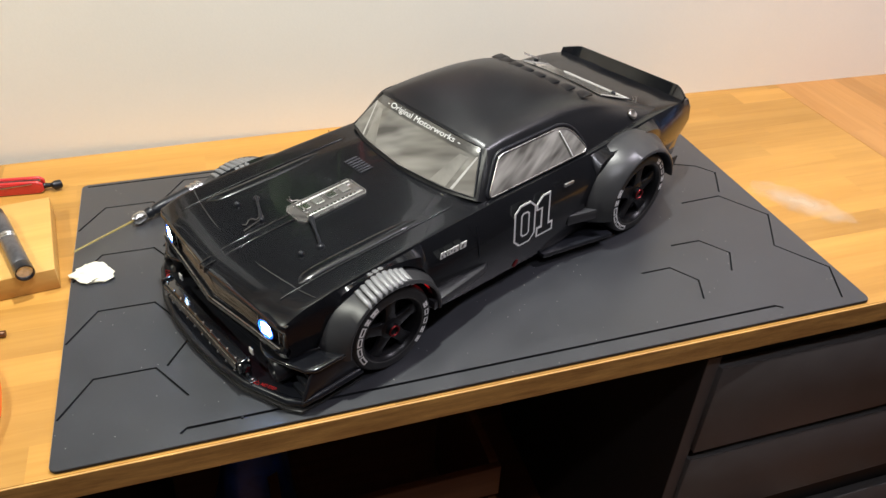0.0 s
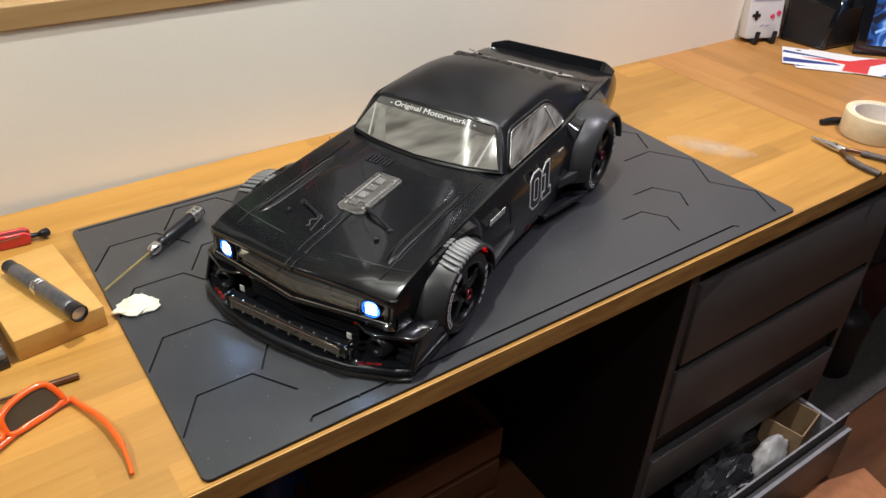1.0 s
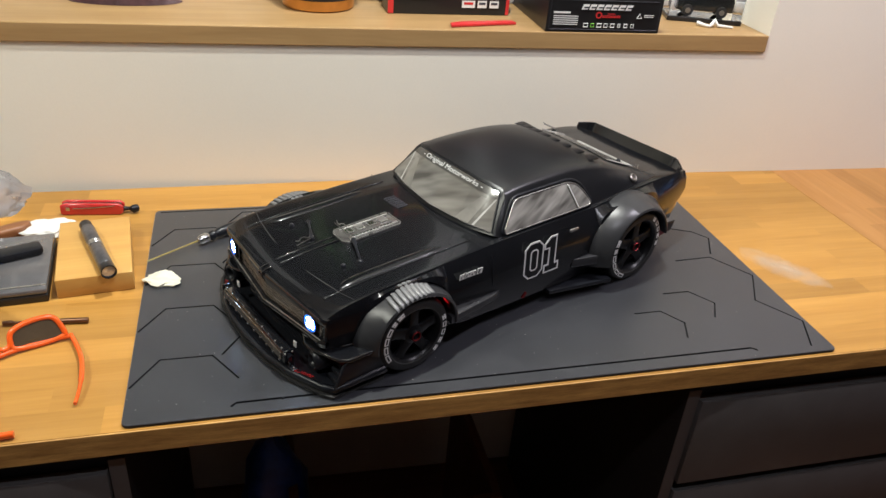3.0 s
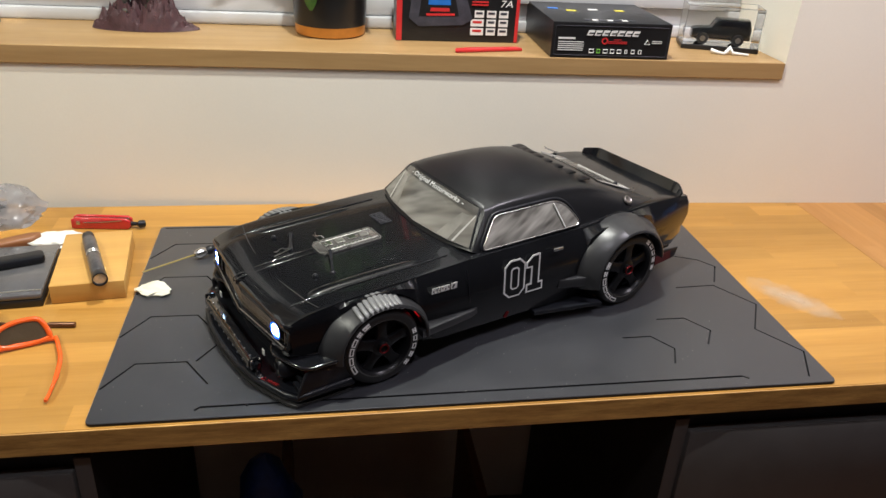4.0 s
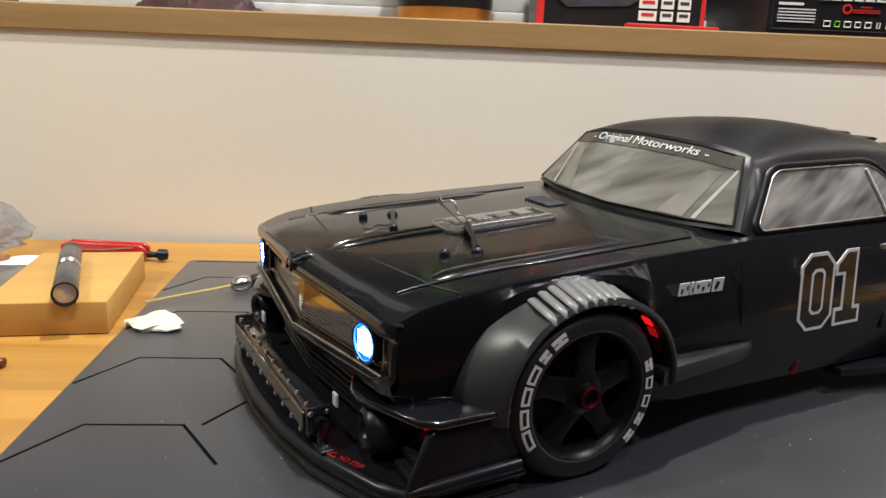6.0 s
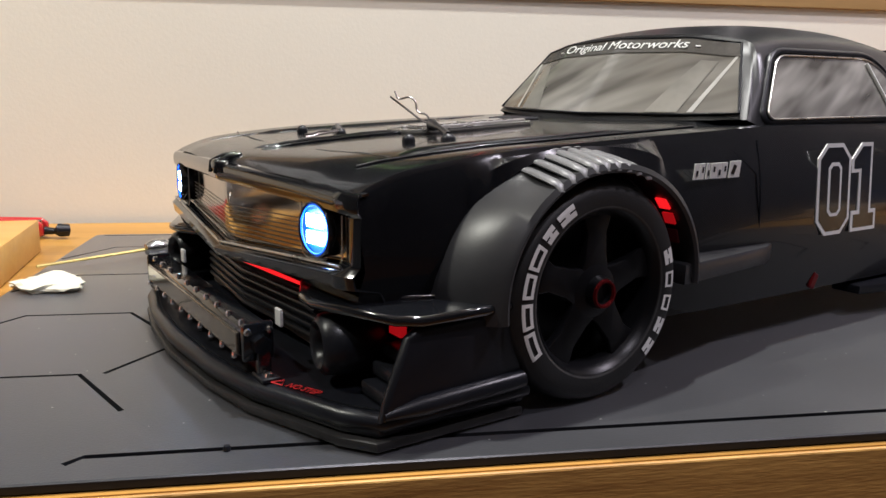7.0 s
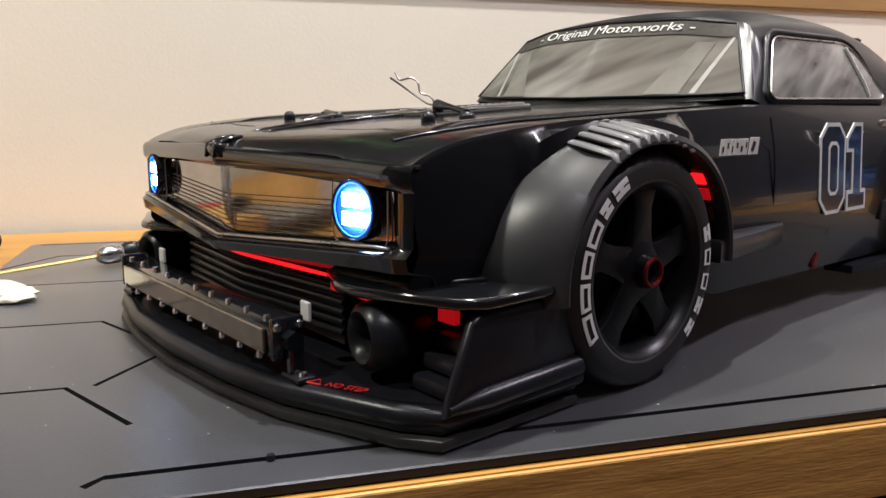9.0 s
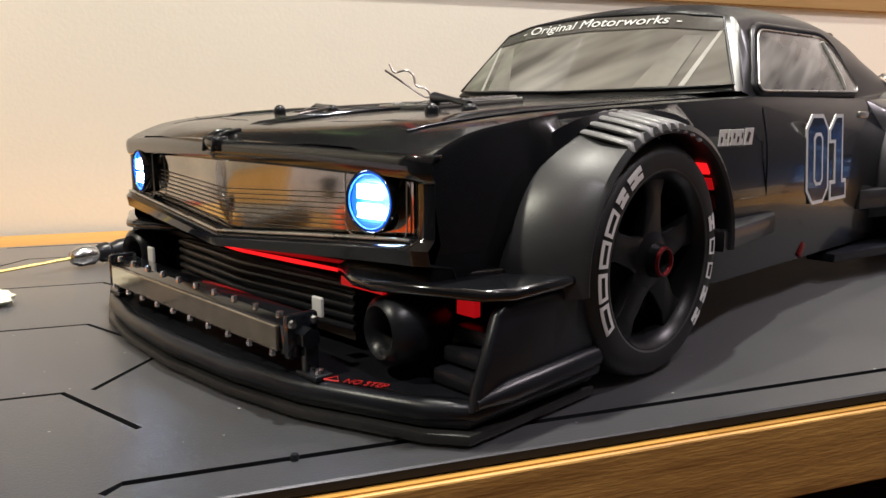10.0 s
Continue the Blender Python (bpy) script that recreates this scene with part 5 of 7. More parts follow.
M_WHITE_PLASTIC = material("white_soft_plastic", (0.75, 0.74, 0.70), 0.55, spread=0.06, scale=60, bump=0.1)
M_GREYFILM = material("grey_plastic_film", (0.035, 0.035, 0.038), 0.22, spread=0.3, scale=60, bump=0.3, fine=200)
M_CARD = material("brown_cardboard", (0.42, 0.28, 0.15), 0.8, spread=0.1, scale=60, bump=0.1)
for nm, lab, cat, mt, seed, at, sz in (("plastic_bag", "crumpled grey plastic bag in the open drawer", "bag", M_GREYFILM, 3.1, (0.93, -0.02, -0.710), (0.10, 0.040, 0.11)),
                                       ("glove", "white glove in the open drawer", "glove", M_WHITE_PLASTIC, 5.2, (1.085, -0.030, -0.710), (0.052, 0.022, 0.125)),
                                       ("plastic_bag", "crumpled grey plastic bag in the open drawer", "bag", M_GREYFILM, 9.4, (1.02, 0.05, -0.710), (0.12, 0.04, 0.12))):
    ob = part(nm, crumple(seed, sz, n=4, amp=0.16 if nm == "glove" else 0.5), mt, smooth=60 if nm == "glove" else 25)
    ob.matrix_world = pose(*at)
    tagged(ob, lab, cat)
carton = thing("cardboard_box", "small open cardboard box in the drawer", "box", pose(1.185, -0.005, -0.710, 0, 0, 12))
for x, y, w, d in ((0, -0.040, 0.09, 0.003), (0, 0.040, 0.09, 0.003), (-0.045, 0, 0.003, 0.08), (0.045, 0, 0.003, 0.08)):
    part("box_wall", box((w, d, 0.12), (x, y, 0.06)), M_CARD, carton)
bagm = material("dark_red_fabric", (0.05, 0.008, 0.008), 0.85, spread=0.3, scale=60, bump=0.3)
rug = part("floor_mat", box((0.95, 0.50, 0.008), (1.79, 0.235, FLOOR + 0.0045), bevel=0.003), material("dark_grey_carpet", (0.085, 0.078, 0.072), 0.9, spread=0.25, scale=80, bump=0.5, fine=600), smooth=40)
tagged(rug, "dark grey carpet mat on the floor beside the drawers", "floor mat")
bag = thing("sports_bag", "dark red and black fabric bag on the floor mat", "bag", pose(1.80, 0.25, FLOOR + 0.009))
part("bag_body", crumple(2.4, (0.15, 0.11, 0.26), n=4, amp=0.30), bagm, bag, smooth=60)
part("bag_top", crumple(5.9, (0.13, 0.10, 0.17), n=4, amp=0.30), M_CAB_IN, bag, "black top of the bag", smooth=60).location.z = 0.22
bag = thing("black_bag", "slim black pouch standing on the floor mat", "bag", pose(1.575, 0.105, FLOOR + 0.009))
part("pouch", lathe([(0, 0), (0.040, 0.0), (0.047, 0.012), (0.045, 0.10), (0.050, 0.16), (0.038, 0.185), (0, 0.19)], n=24), M_CAB_IN, bag, smooth=60)
part("carry_strap", sweep([(0.045, 0, 0.15), (0.075, 0.03, 0.21), (0.06, 0.06, 0.27), (0.02, 0.03, 0.22), (-0.02, 0, 0.175)], 0.006, n=6, steps=6, flat=0.4), M_CAB_IN, bag, smooth=60)
card = part("cardboard_sheet", box((0.20, 0.12, 0.003), bevel=0.0008), material("orange_brown_card", (0.42, 0.17, 0.07), 0.7, spread=0.15, scale=40, bump=0.1))
card.matrix_world = pose(1.24, -0.160, FLOOR + 0.0025, 0, 0, -14)
tagged(card, "orange-brown card sheet lying on the floor", "card")
M_BLUE = material("blue_plastic_film", (0.02, 0.06, 0.30), 0.35, spread=0.3, scale=40, bump=0.3, fine=150)
ob = part("blue_bag", crumple(4.1, (0.06, 0.06, 0.42), amp=0.15), M_BLUE, smooth=40)
ob.matrix_world = pose(0.16, 0.30, FLOOR)
tagged(ob, "blue plastic bag under the desk", "bag")
crate = thing("wooden_crate", "brown wooden crate under the desk", "crate", pose(0.36, 0.33, FLOOR))
for k in range(4):
    part("slat", box((0.36, 0.012, 0.07), (0, -0.14, 0.045 + 0.085 * k), bevel=0.002), M_FLOOR, crate)
for x in (-0.17, 0.17):
    part("crate_side", box((0.016, 0.27, 0.34), (x, 0, 0.17), bevel=0.002), M_FLOOR, crate)

# ---- things on the sill ----
def sill_pose(x, y, rz=0):
    """A place on the sill in room coordinates."""
    return pose(x, y, SILL_Z + 0.0005, 0, 0, rz)


M_CARTON_BLACK = material("black_printed_card", (0.012, 0.012, 0.013), 0.32, spread=0.2, scale=40, bump=0.04)
M_CARTON_RED = material("red_printed_card", (0.55, 0.03, 0.03), 0.35, spread=0.1, scale=40, bump=0.03)
M_PRINT_W = material("white_print", (0.78, 0.77, 0.75), 0.4, spread=0.05, scale=80, bump=0)
M_PRINT_BLUE = material("blue_print", (0.03, 0.16, 0.55), 0.35, spread=0.1, scale=80, bump=0)
M_PRINT_GREY = material("grey_print", (0.05, 0.05, 0.065), 0.35, spread=0.3, scale=50, bump=0)
M_PRINT_ORANGE = material("orange_print", (0.75, 0.32, 0.03), 0.4, spread=0.15, scale=80, bump=0)
M_PRINT_YELLOW = material("yellow_print", (0.70, 0.62, 0.05), 0.4, spread=0.1, scale=80, bump=0)
M_PRINT_GREEN = material("green_print", (0.20, 0.50, 0.06), 0.4, spread=0.1, scale=80, bump=0)
FACE = pose(0, 0, 0, 90, 0, 0)

# charger carton
CW, CH, CD = 0.223, 0.142, 0.062
chg = thing("charger_carton", "black and red charger carton standing on the sill", "carton", sill_pose(0.4035, 0.6885, -1.0))
part("carton_body", box((CW, CD, CH), (CW / 2, CD / 2 + 0.0006, CH / 2), bevel=0.0008), M_CARTON_BLACK, chg)


def printed(name, parent, x, z, w, h, mat, lift=0.0003, tilt=0.0, y0=0.0):
    return part(name, box((w, 0.0005, h), (x, y0 - lift, z), rot=(0, tilt, 0)), mat, parent)


printed("red_edge", chg, 0.005, CH / 2, 0.010, CH - 0.002, M_CARTON_RED)
printed("red_edge", chg, CW - 0.003, CH / 2, 0.006, CH - 0.002, M_CARTON_RED)
printed("red_edge", chg, CW / 2, CH - 0.0015, CW - 0.004, 0.003, M_CARTON_RED, 0.0006)
def skewed(name, parent, pts, mat, lift):
    bm = prism(pts, 0, 0.0004)
    bm.transform(Matrix.Translation((0, -lift, 0)) @ FACE)
    return part(name, bm, mat, parent)


skewed("device_print", chg, [(0.022, 0.040), (0.028, 0.092), (0.045, 0.100), (0.118, 0.098), (0.138, 0.040), (0.120, 0.030), (0.040, 0.026)], M_PRINT_GREY, 0.0006)
skewed("device_print", chg, [(0.040, 0.044), (0.044, 0.078), (0.104, 0.078), (0.112, 0.046)], M_CARTON_BLACK, 0.0010)
skewed("device_screen", chg, [(0.056, 0.064), (0.057, 0.078), (0.095, 0.078), (0.097, 0.064)], M_PRINT_BLUE, 0.0014)
skewed("device_strip", chg, [(0.052, 0.050), (0.053, 0.062), (0.100, 0.062), (0.103, 0.051)], M_CARTON_BLACK, 0.0014)
skewed("device_strip", chg, [(0.060, 0.053), (0.061, 0.059), (0.094, 0.059), (0.095, 0.053)], M_CARTON_RED, 0.0018)
skewed("device_strip", chg, [(0.053, 0.045), (0.053, 0.049), (0.104, 0.050), (0.105, 0.046)], M_CARTON_RED, 0.0014)
skewed("maker_mark", chg, [(0.014, 0.114), (0.020, 0.128), (0.050, 0.126), (0.076, 0.136), (0.074, 0.122), (0.050, 0.114)], M_PRINT_ORANGE, 0.0006)
skewed("maker_mark", chg, [(0.024, 0.117), (0.026, 0.123), (0.068, 0.126), (0.066, 0.119)], M_PRINT_YELLOW, 0.0010)
for k in range(7):
    printed("product_mark", chg, 0.104 + 0.0165 * k, 0.126, 0.0115 if k != 3 else 0.006, 0.013 if k != 3 else 0.004, M_PRINT_W, 0.0006, 8)
    printed("product_mark", chg, 0.1045 + 0.0165 * k, 0.1258, 0.0085 if k != 3 else 0.004, 0.0095 if k != 3 else 0.002, M_CARTON_RED, 0.0010, 8)
part("carton_lettering", text_mesh("AC/DC CHARGER/", 0.0098, Matrix.Translation((0.170, -0.0006, 0.1105)) @ FACE, 0.0002, 0.2, 0.082), M_PRINT_W, chg)
part("carton_lettering", text_mesh("DISCHARGER", 0.0098, Matrix.Translation((0.180, -0.0006, 0.1000)) @ FACE, 0.0002, 0.2, 0.062), M_PRINT_W, chg)
part("carton_lettering", text_mesh("80W", 0.017, Matrix.Translation((0.189, -0.0006, 0.0835)) @ FACE, 0.0002, 0.2, 0.040), M_PRINT_W, chg)
part("carton_lettering", text_mesh("7A", 0.017, Matrix.Translation((0.198, -0.0006, 0.0680)) @ FACE, 0.0002, 0.2, 0.022), M_PRINT_W, chg)
for z in (0.087, 0.082, 0.071, 0.066):
    printed("print_bar", chg, 0.150, z, 0.030, 0.0028, M_CARTON_RED, 0.0006)
for i in range(3):
    for j in range(3):
        w = 0.024 if i == 0 and j else 0.017
        printed("print_tile", chg, 0.1495 + 0.0225 * i + (-0.003 if w > 0.02 else 0), 0.050 - 0.0155 * j, w, 0.0125, M_PRINT_W, 0.0006)
        printed("print_bar", chg, 0.1495 + 0.0225 * i + (-0.003 if w > 0.02 else 0), 0.0515 - 0.0155 * j, w * 0.7, 0.0040, M_CARTON_RED if w > 0.02 else M_PRINT_GREY, 0.0010)

# long black carton
FW, FH, FD = 0.2125, 0.0605, 0.205
fan = thing("black_carton", "long black printed carton lying on the sill", "carton", sill_pose(0.6600, 0.5780, -2.0))
part("carton_body", box((FW, FD, FH), (FW / 2, FD / 2 + 0.0006, FH / 2), bevel=0.0010), M_CARTON_BLACK, fan)
part("carton_rim", sweep([(x, -0.0002, z) for x, z in rounded(0.005, 0.005, FW - 0.005, FH - 0.006, 0.003)], 0.0003, n=4, closed=True), M_PRINT_GREY, fan)
for k in range(7):
    skewed("maker_mark", fan, [(0.060 + 0.0135 * k, 0.039), (0.0635 + 0.0135 * k, 0.048), (0.0745 + 0.0135 * k, 0.048), (0.071 + 0.0135 * k, 0.039)], M_PRINT_W, 0.0006)
    skewed("maker_mark", fan, [(0.0640 + 0.0135 * k, 0.0420), (0.0648 + 0.0135 * k, 0.0440), (0.0735 + 0.0135 * k, 0.0440), (0.0727 + 0.0135 * k, 0.0420)], M_CARTON_BLACK, 0.0010)
for z in (0.0275, 0.024, 0.0205, 0.017, 0.0135):
    printed("print_bar", fan, 0.034, z, 0.046 - 0.3 * (z % 0.005), 0.0013, M_PRINT_W, 0.0006)
printed("print_bar", fan, 0.026, 0.0335, 0.030, 0.003, M_PRINT_W, 0.0006)
for k, (w, m) in enumerate(((0.011, M_PRINT_W), (0.008, M_PRINT_GREEN), (0.011, M_PRINT_W), (0.009, M_PRINT_W), (0.010, M_PRINT_W), (0.005, M_PRINT_W), (0.008, M_PRINT_W), (0.007, M_PRINT_W))):
    bm = sweep([(0.072 + 0.0125 * k + 0.5 * w * math.cos(a), -0.0006, 0.0125 + 0.0042 * math.sin(a)) for a in (math.pi * (0.25 + 0.5 * q) for q in range(4))], 0.0009, n=4, closed=True)
    part("print_mark", bm, m, fan)
bm = lathe([(0.0035, 0), (0.0058, 0), (0.0058, 0.0004), (0.0035, 0.0004)], Matrix.Translation((0.094, -0.0004, 0.030)) @ FACE, n=24, closed=True)
part("print_ring", bm, M_CARTON_RED, fan)
for z in (0.0325, 0.029, 0.0265):
    printed("print_bar", fan, 0.117, z, 0.034 if z < 0.03 else 0.014, 0.0012, M_CARTON_RED, 0.0006)
part("print_mark", sweep([(0.166, -0.0006, 0.026), (0.175, -0.0006, 0.026), (0.1705, -0.0006, 0.034)], 0.0009, n=4, closed=True), M_PRINT_W, fan)
for z in (0.0315, 0.0285):
    printed("print_bar", fan, 0.188, z, 0.018, 0.0012, M_PRINT_W, 0.0006)
for x, y, m in ((0.03, 0.13, M_PRINT_BLUE), (0.06, 0.11, M_PRINT_YELLOW), (0.155, 0.12, M_PRINT_YELLOW), (0.105, 0.125, M_PRINT_W)):
    part("top_print", box((0.018, 0.012, 0.0005), (x, y, FH + 0.0003)), m, fan)
for k in range(7):
    part("top_mark", box((0.0095, 0.010, 0.0005), (0.065 + 0.0135 * k, 0.022, FH + 0.0003)), M_PRINT_W if k % 2 else M_PRINT_GREY, fan)

# red plastic strip
ob = part("plastic_strip", prism([(0, 0), (0.126, 0.006), (0.124, 0.020), (0.03, 0.022), (0.004, 0.015)], 0, 0.005, bevel=0.0015), M_CARTON_RED, smooth=40)
ob.matrix_world = sill_pose(0.497, 0.597, 8)
tagged(ob, "flat red plastic strip on the sill", "plastic strip")

M_EDGE = material("acrylic_edge", (0.14, 0.14, 0.145), 0.2, spread=0.05, scale=40, bump=0)


def case_edges(parent, x0, y0, x1, y1, z0, z1):
    for x in (x0, x1):
        for y in (y0, y1):
            part("cover_edge", rod((x, y, z0), (x, y, z1), 0.0004, n=6), M_EDGE, parent)
    for a, b in (((x0, y0), (x1, y0)), ((x0, y1), (x1, y1)), ((x0, y0), (x0, y1)), ((x1, y0), (x1, y1))):
        part("cover_edge", rod((*a, z1), (*b, z1), 0.0004, n=6), M_EDGE, parent)


# model off-roader in a clear case
M_CASE = glass("clear_acrylic", (0.97, 0.97, 0.97), 0.03, 1.15)
case = thing("display_case", "clear display case with a black base", "display case", sill_pose(0.943, 0.6700, -17))
part("base", box((0.142, 0.07, 0.008), (0.071, 0.035, 0.004), bevel=0.001), M_CARTON_BLACK, case)
part("cover", box((0.138, 0.066, 0.070), (0.071, 0.035, 0.0435), bevel=0.001), M_CASE, case).visible_shadow = False
case_edges(case, 0.002, 0.002, 0.140, 0.068, 0.0085, 0.0785)
jeep = thing("toy_offroader", "small dark green toy off-roader inside the case", "toy car", case.matrix_world @ pose(0.018, 0.018, 0.0085))
M_JEEP = material("dark_toy_paint", (0.008, 0.009, 0.009), 0.25, spread=0.2, scale=80, bump=0.02, coat=0.5)
bm = prism([(0, 0.010), (0, 0.024), (0.004, 0.028), (0.034, 0.031), (0.044, 0.047), (0.103, 0.047), (0.108, 0.030), (0.108, 0.010)], -0.032, 0.0, bevel=0.002)
bm.transform(FACE)
part("toy_body", bm, M_JEEP, jeep, smooth=40)
for x in (0.021, 0.086):
    for y in (-0.001, 0.033):
        part("toy_wheel", rod((x, y - 0.003, 0.0105), (x, y + 0.003, 0.0105), 0.0105, n=20), M_RUBBER, jeep, smooth=40)
        part("toy_rim", rod((x, y - 0.0042, 0.0105), (x, y + 0.0042, 0.0105), 0.0050, n=16), M_DARKSTEEL, jeep, smooth=40)
part("side_glass", box((0.048, 0.0340, 0.012), (0.074, 0.016, 0.038), bevel=0.001), M_GLOSS, jeep)
cord = part("cord", sweep([(0.985, 0.632, SILL_Z + 0.006), (0.995, 0.622, SILL_Z + 0.004), (1.004, 0.617, SILL_Z + 0.003), (1.012, 0.622, SILL_Z + 0.006), (1.018, 0.626, SILL_Z + 0.012), (1.022, 0.618, SILL_Z + 0.004), (1.05, 0.612, SILL_Z + 0.0022)], [0.004, 0.003, 0.0025, 0.004, 0.0045, 0.003, 0.0022], n=8), M_WHITE_PLASTIC, smooth=60)
tagged(cord, "knotted white cord end on the sill", "cord")

# plant pot
pot = thing("plant_pot", "matt black pot with a gold foot and green plant", "plant pot", sill_pose(0.288, 0.745))
M_POT = material("black_glazed_pot", (0.012, 0.012, 0.013), 0.3, spread=0.15, scale=30, bump=0.03)
M_GOLD = material("gold_band", (0.62, 0.30, 0.07), 0.3, metal=0.8, spread=0.1, scale=60, bump=0.05)
M_LEAF = material("green_strap_leaf", (0.045, 0.14, 0.022), 0.38, spread=0.3, scale=22, bump=0.08, fine=250, second=(0.09, 0.22, 0.035))
M_SOIL = material("potting_soil", (0.03, 0.02, 0.012), 0.9, spread=0.4, scale=120, bump=0.6, fine=300)
part("foot_band", lathe([(0, 0), (0.0600, 0), (0.0630, 0.002), (0.0645, 0.019)], n=48), M_GOLD, pot, "gold painted foot", smooth=40)
part("pot_wall", lathe([(0.0645, 0.0191), (0.0685, 0.120), (0.0695, 0.124), (0.0655, 0.124), (0.0645, 0.112)], n=48), M_POT, pot, smooth=40)
part("soil", lathe([(0, 0.113), (0.065, 0.110)], n=32), M_SOIL, pot)
plant = thing("house_plant", "strap-leaved green house plant", "plant", pose(0.288, 0.745, SILL_Z + 0.113))
rnd = random.Random(4)


def strap(bend, azim, length, width, rise):
    """One long arching leaf."""
    g = []
    n = 16
    for i in range(n + 1):
        t = i / n
        out = length * (t - 0.1 * t * t)
        up = rise * math.sin(min(1.0, t * 1.6) * math.pi / 2) - bend * max(0, t - 0.25) ** 2
        w = width * (math.sin(math.pi * (0.12 + 0.86 * t)) ** 0.6) * (1.05 - 0.45 * t)
        g.append([(out, w * q, up + 0.10 * w * abs(q)) for q in (-1, -0.5, 0, 0.5, 1)])
    bm = sheet(g)
    thick(bm, 0.0009)
    bm.transform(pose(0, 0, 0, 0, 0, azim))
    return bm


def drooping(path, azim, width):
    """A broad leaf that rises from the soil, clears the rim and hangs down outside it."""
    P = spline([(o, 0, u) for o, u in path], 5)
    g = []
    for i, (o, _, u) in enumerate(P):
        t = i / (len(P) - 1)
        w = width * min(1.0, 0.45 + 1.6 * t) * (1.0 if t < 0.75 else math.sqrt(max(0.02, 1 - ((t - 0.75) / 0.25) ** 2)))
        g.append([(o + 0.12 * w * (1 - abs(q)), w * q, u + 0.10 * w * abs(q)) for q in (-1, -0.5, 0, 0.5, 1)])
    bm = thick(sheet(g), 0.0009)
    bm.transform(pose(0, 0, 0, 0, 0, azim))
    return bm


for path, azim, width in (([(0, 0), (0.015, 0.07), (0.045, 0.108), (0.070, 0.085), (0.080, 0.035), (0.081, -0.020), (0.078, -0.062)], -116, 0.0175),
                          ([(0, 0), (0.02, 0.07), (0.05, 0.118), (0.073, 0.088), (0.079, 0.030), (0.080, -0.034)], -18, 0.0125),
                          ([(0, 0), (0.012, 0.03), (0.022, 0.065), (0.028, 0.085)], -70, 0.010), ([(0, 0), (0.03, 0.08), (0.075, 0.135), (0.13, 0.120), (0.165, 0.055)], 38, 0.0090)):
    part("leaf", drooping(path, azim, width), M_LEAF, plant, smooth=60)
for bend, azim, length, width, rise in ((0.10, 176, 0.21, 0.009, 0.085), (0.05, 25, 0.16, 0.016, 0.12), (0.04, 140, 0.15, 0.016, 0.16), (0.03, -90, 0.05, 0.015, 0.20),
                                        (0.05, 70, 0.10, 0.016, 0.19), (0.06, -35, 0.06, 0.016, 0.20), (0.10, 110, 0.12, 0.018, 0.15), (0.04, -150, 0.06, 0.014, 0.20)):
    part("leaf", strap(bend, azim, length, width, rise), M_LEAF, plant, smooth=60)

# figurine on a rock
M_STATUE = material("painted_resin_figure", (0.020, 0.020, 0.019), 0.55, spread=0.6, scale=110, bump=0.3, fine=300, second=(0.062, 0.056, 0.044))
M_ROCK = material("purple_brown_resin_rock", (0.060, 0.024, 0.028), 0.6, spread=0.35, scale=70, bump=0.5, fine=260)
bm = bmesh.new()
bmesh.ops.create_grid(bm, x_segments=46, y_segments=22, size=1)
for v in bm.verts:
    x, y = v.co.x, v.co.y
    edge = max(0.0, 1 - (abs(x) ** 3 + abs(y) ** 2.4))
    ridge = 0.5 + 0.5 * math.sin(6.3 * x + 2.2 * y + 3 * noise.noise(Vector((x * 2, y * 2, 3))))
    h = edge ** 0.55 * (0.30 + 0.30 * ridge + 1.1 * abs(noise.noise(Vector((x * 6.5, y * 4, 1.3))))) * (1.0 if x < 0.75 else 0.5) * float(np.interp(x, [-1, -0.6, 0.1, 0.45, 0.7, 1], [0.5, 0.8, 1.0, 1.15, 0.5, 0.3]))
    h += 0.55 * edge * abs(noise.noise(Vector((x * 13, y * 9, 4.7))))
    v.co = Vector((0.092 * x * math.sqrt(1 - 0.5 * y * y), 0.038 * y * math.sqrt(1 - 0.5 * x * x), 0.050 * h))
rock = part("rock_base", bm, M_ROCK, smooth=22)
rock.matrix_world = sill_pose(-0.036, 0.752, -2)
tagged(rock, "jagged purple brown rock base of a figurine", "rock base")
bm = bmesh.new()
for p, q, r, r2 in (((-0.020, 0, 0.030), (-0.018, 0.002, 0.062), 0.0075, 0.0085), ((-0.018, 0.002, 0.062), (-0.008, 0, 0.094), 0.0085, 0.011),
                    ((0.028, -0.004, 0.040), (0.034, -0.006, 0.066), 0.0070, 0.0080), ((0.034, -0.006, 0.066), (0.006, 0, 0.094), 0.0085, 0.011),
                    ((-0.002, 0, 0.090), (-0.004, 0, 0.135), 0.0165, 0.019), ((-0.018, 0, 0.132), (-0.022, -0.014, 0.112), 0.0075, 0.0065), ((-0.022, -0.014, 0.112), (0.004, -0.022, 0.112), 0.0065, 0.005),
                    ((0.014, 0, 0.132), (0.026, -0.012, 0.115), 0.0075, 0.006), ((-0.012, -0.022, 0.126), (0.046, -0.022, 0.096), 0.0042, 0.0028), ((-0.004, 0, 0.137), (-0.004, -0.002, 0.160), 0.0085, 0.0105), ((-0.024, -0.004, 0.026), (-0.014, -0.012, 0.030), 0.007, 0.006), ((0.024, -0.002, 0.036), (0.036, -0.012, 0.040), 0.0065, 0.0055)):
    rod(p, q, r, r2, n=14, bm=bm)
    bmesh.ops.create_icosphere(bm, subdivisions=2, radius=r2, matrix=Matrix.Translation(q))
    bmesh.ops.create_icosphere(bm, subdivisions=2, radius=r, matrix=Matrix.Translation(p))
fig = part("figurine", bm, M_STATUE, smooth=60)
fig.matrix_world = sill_pose(-0.052, 0.752)
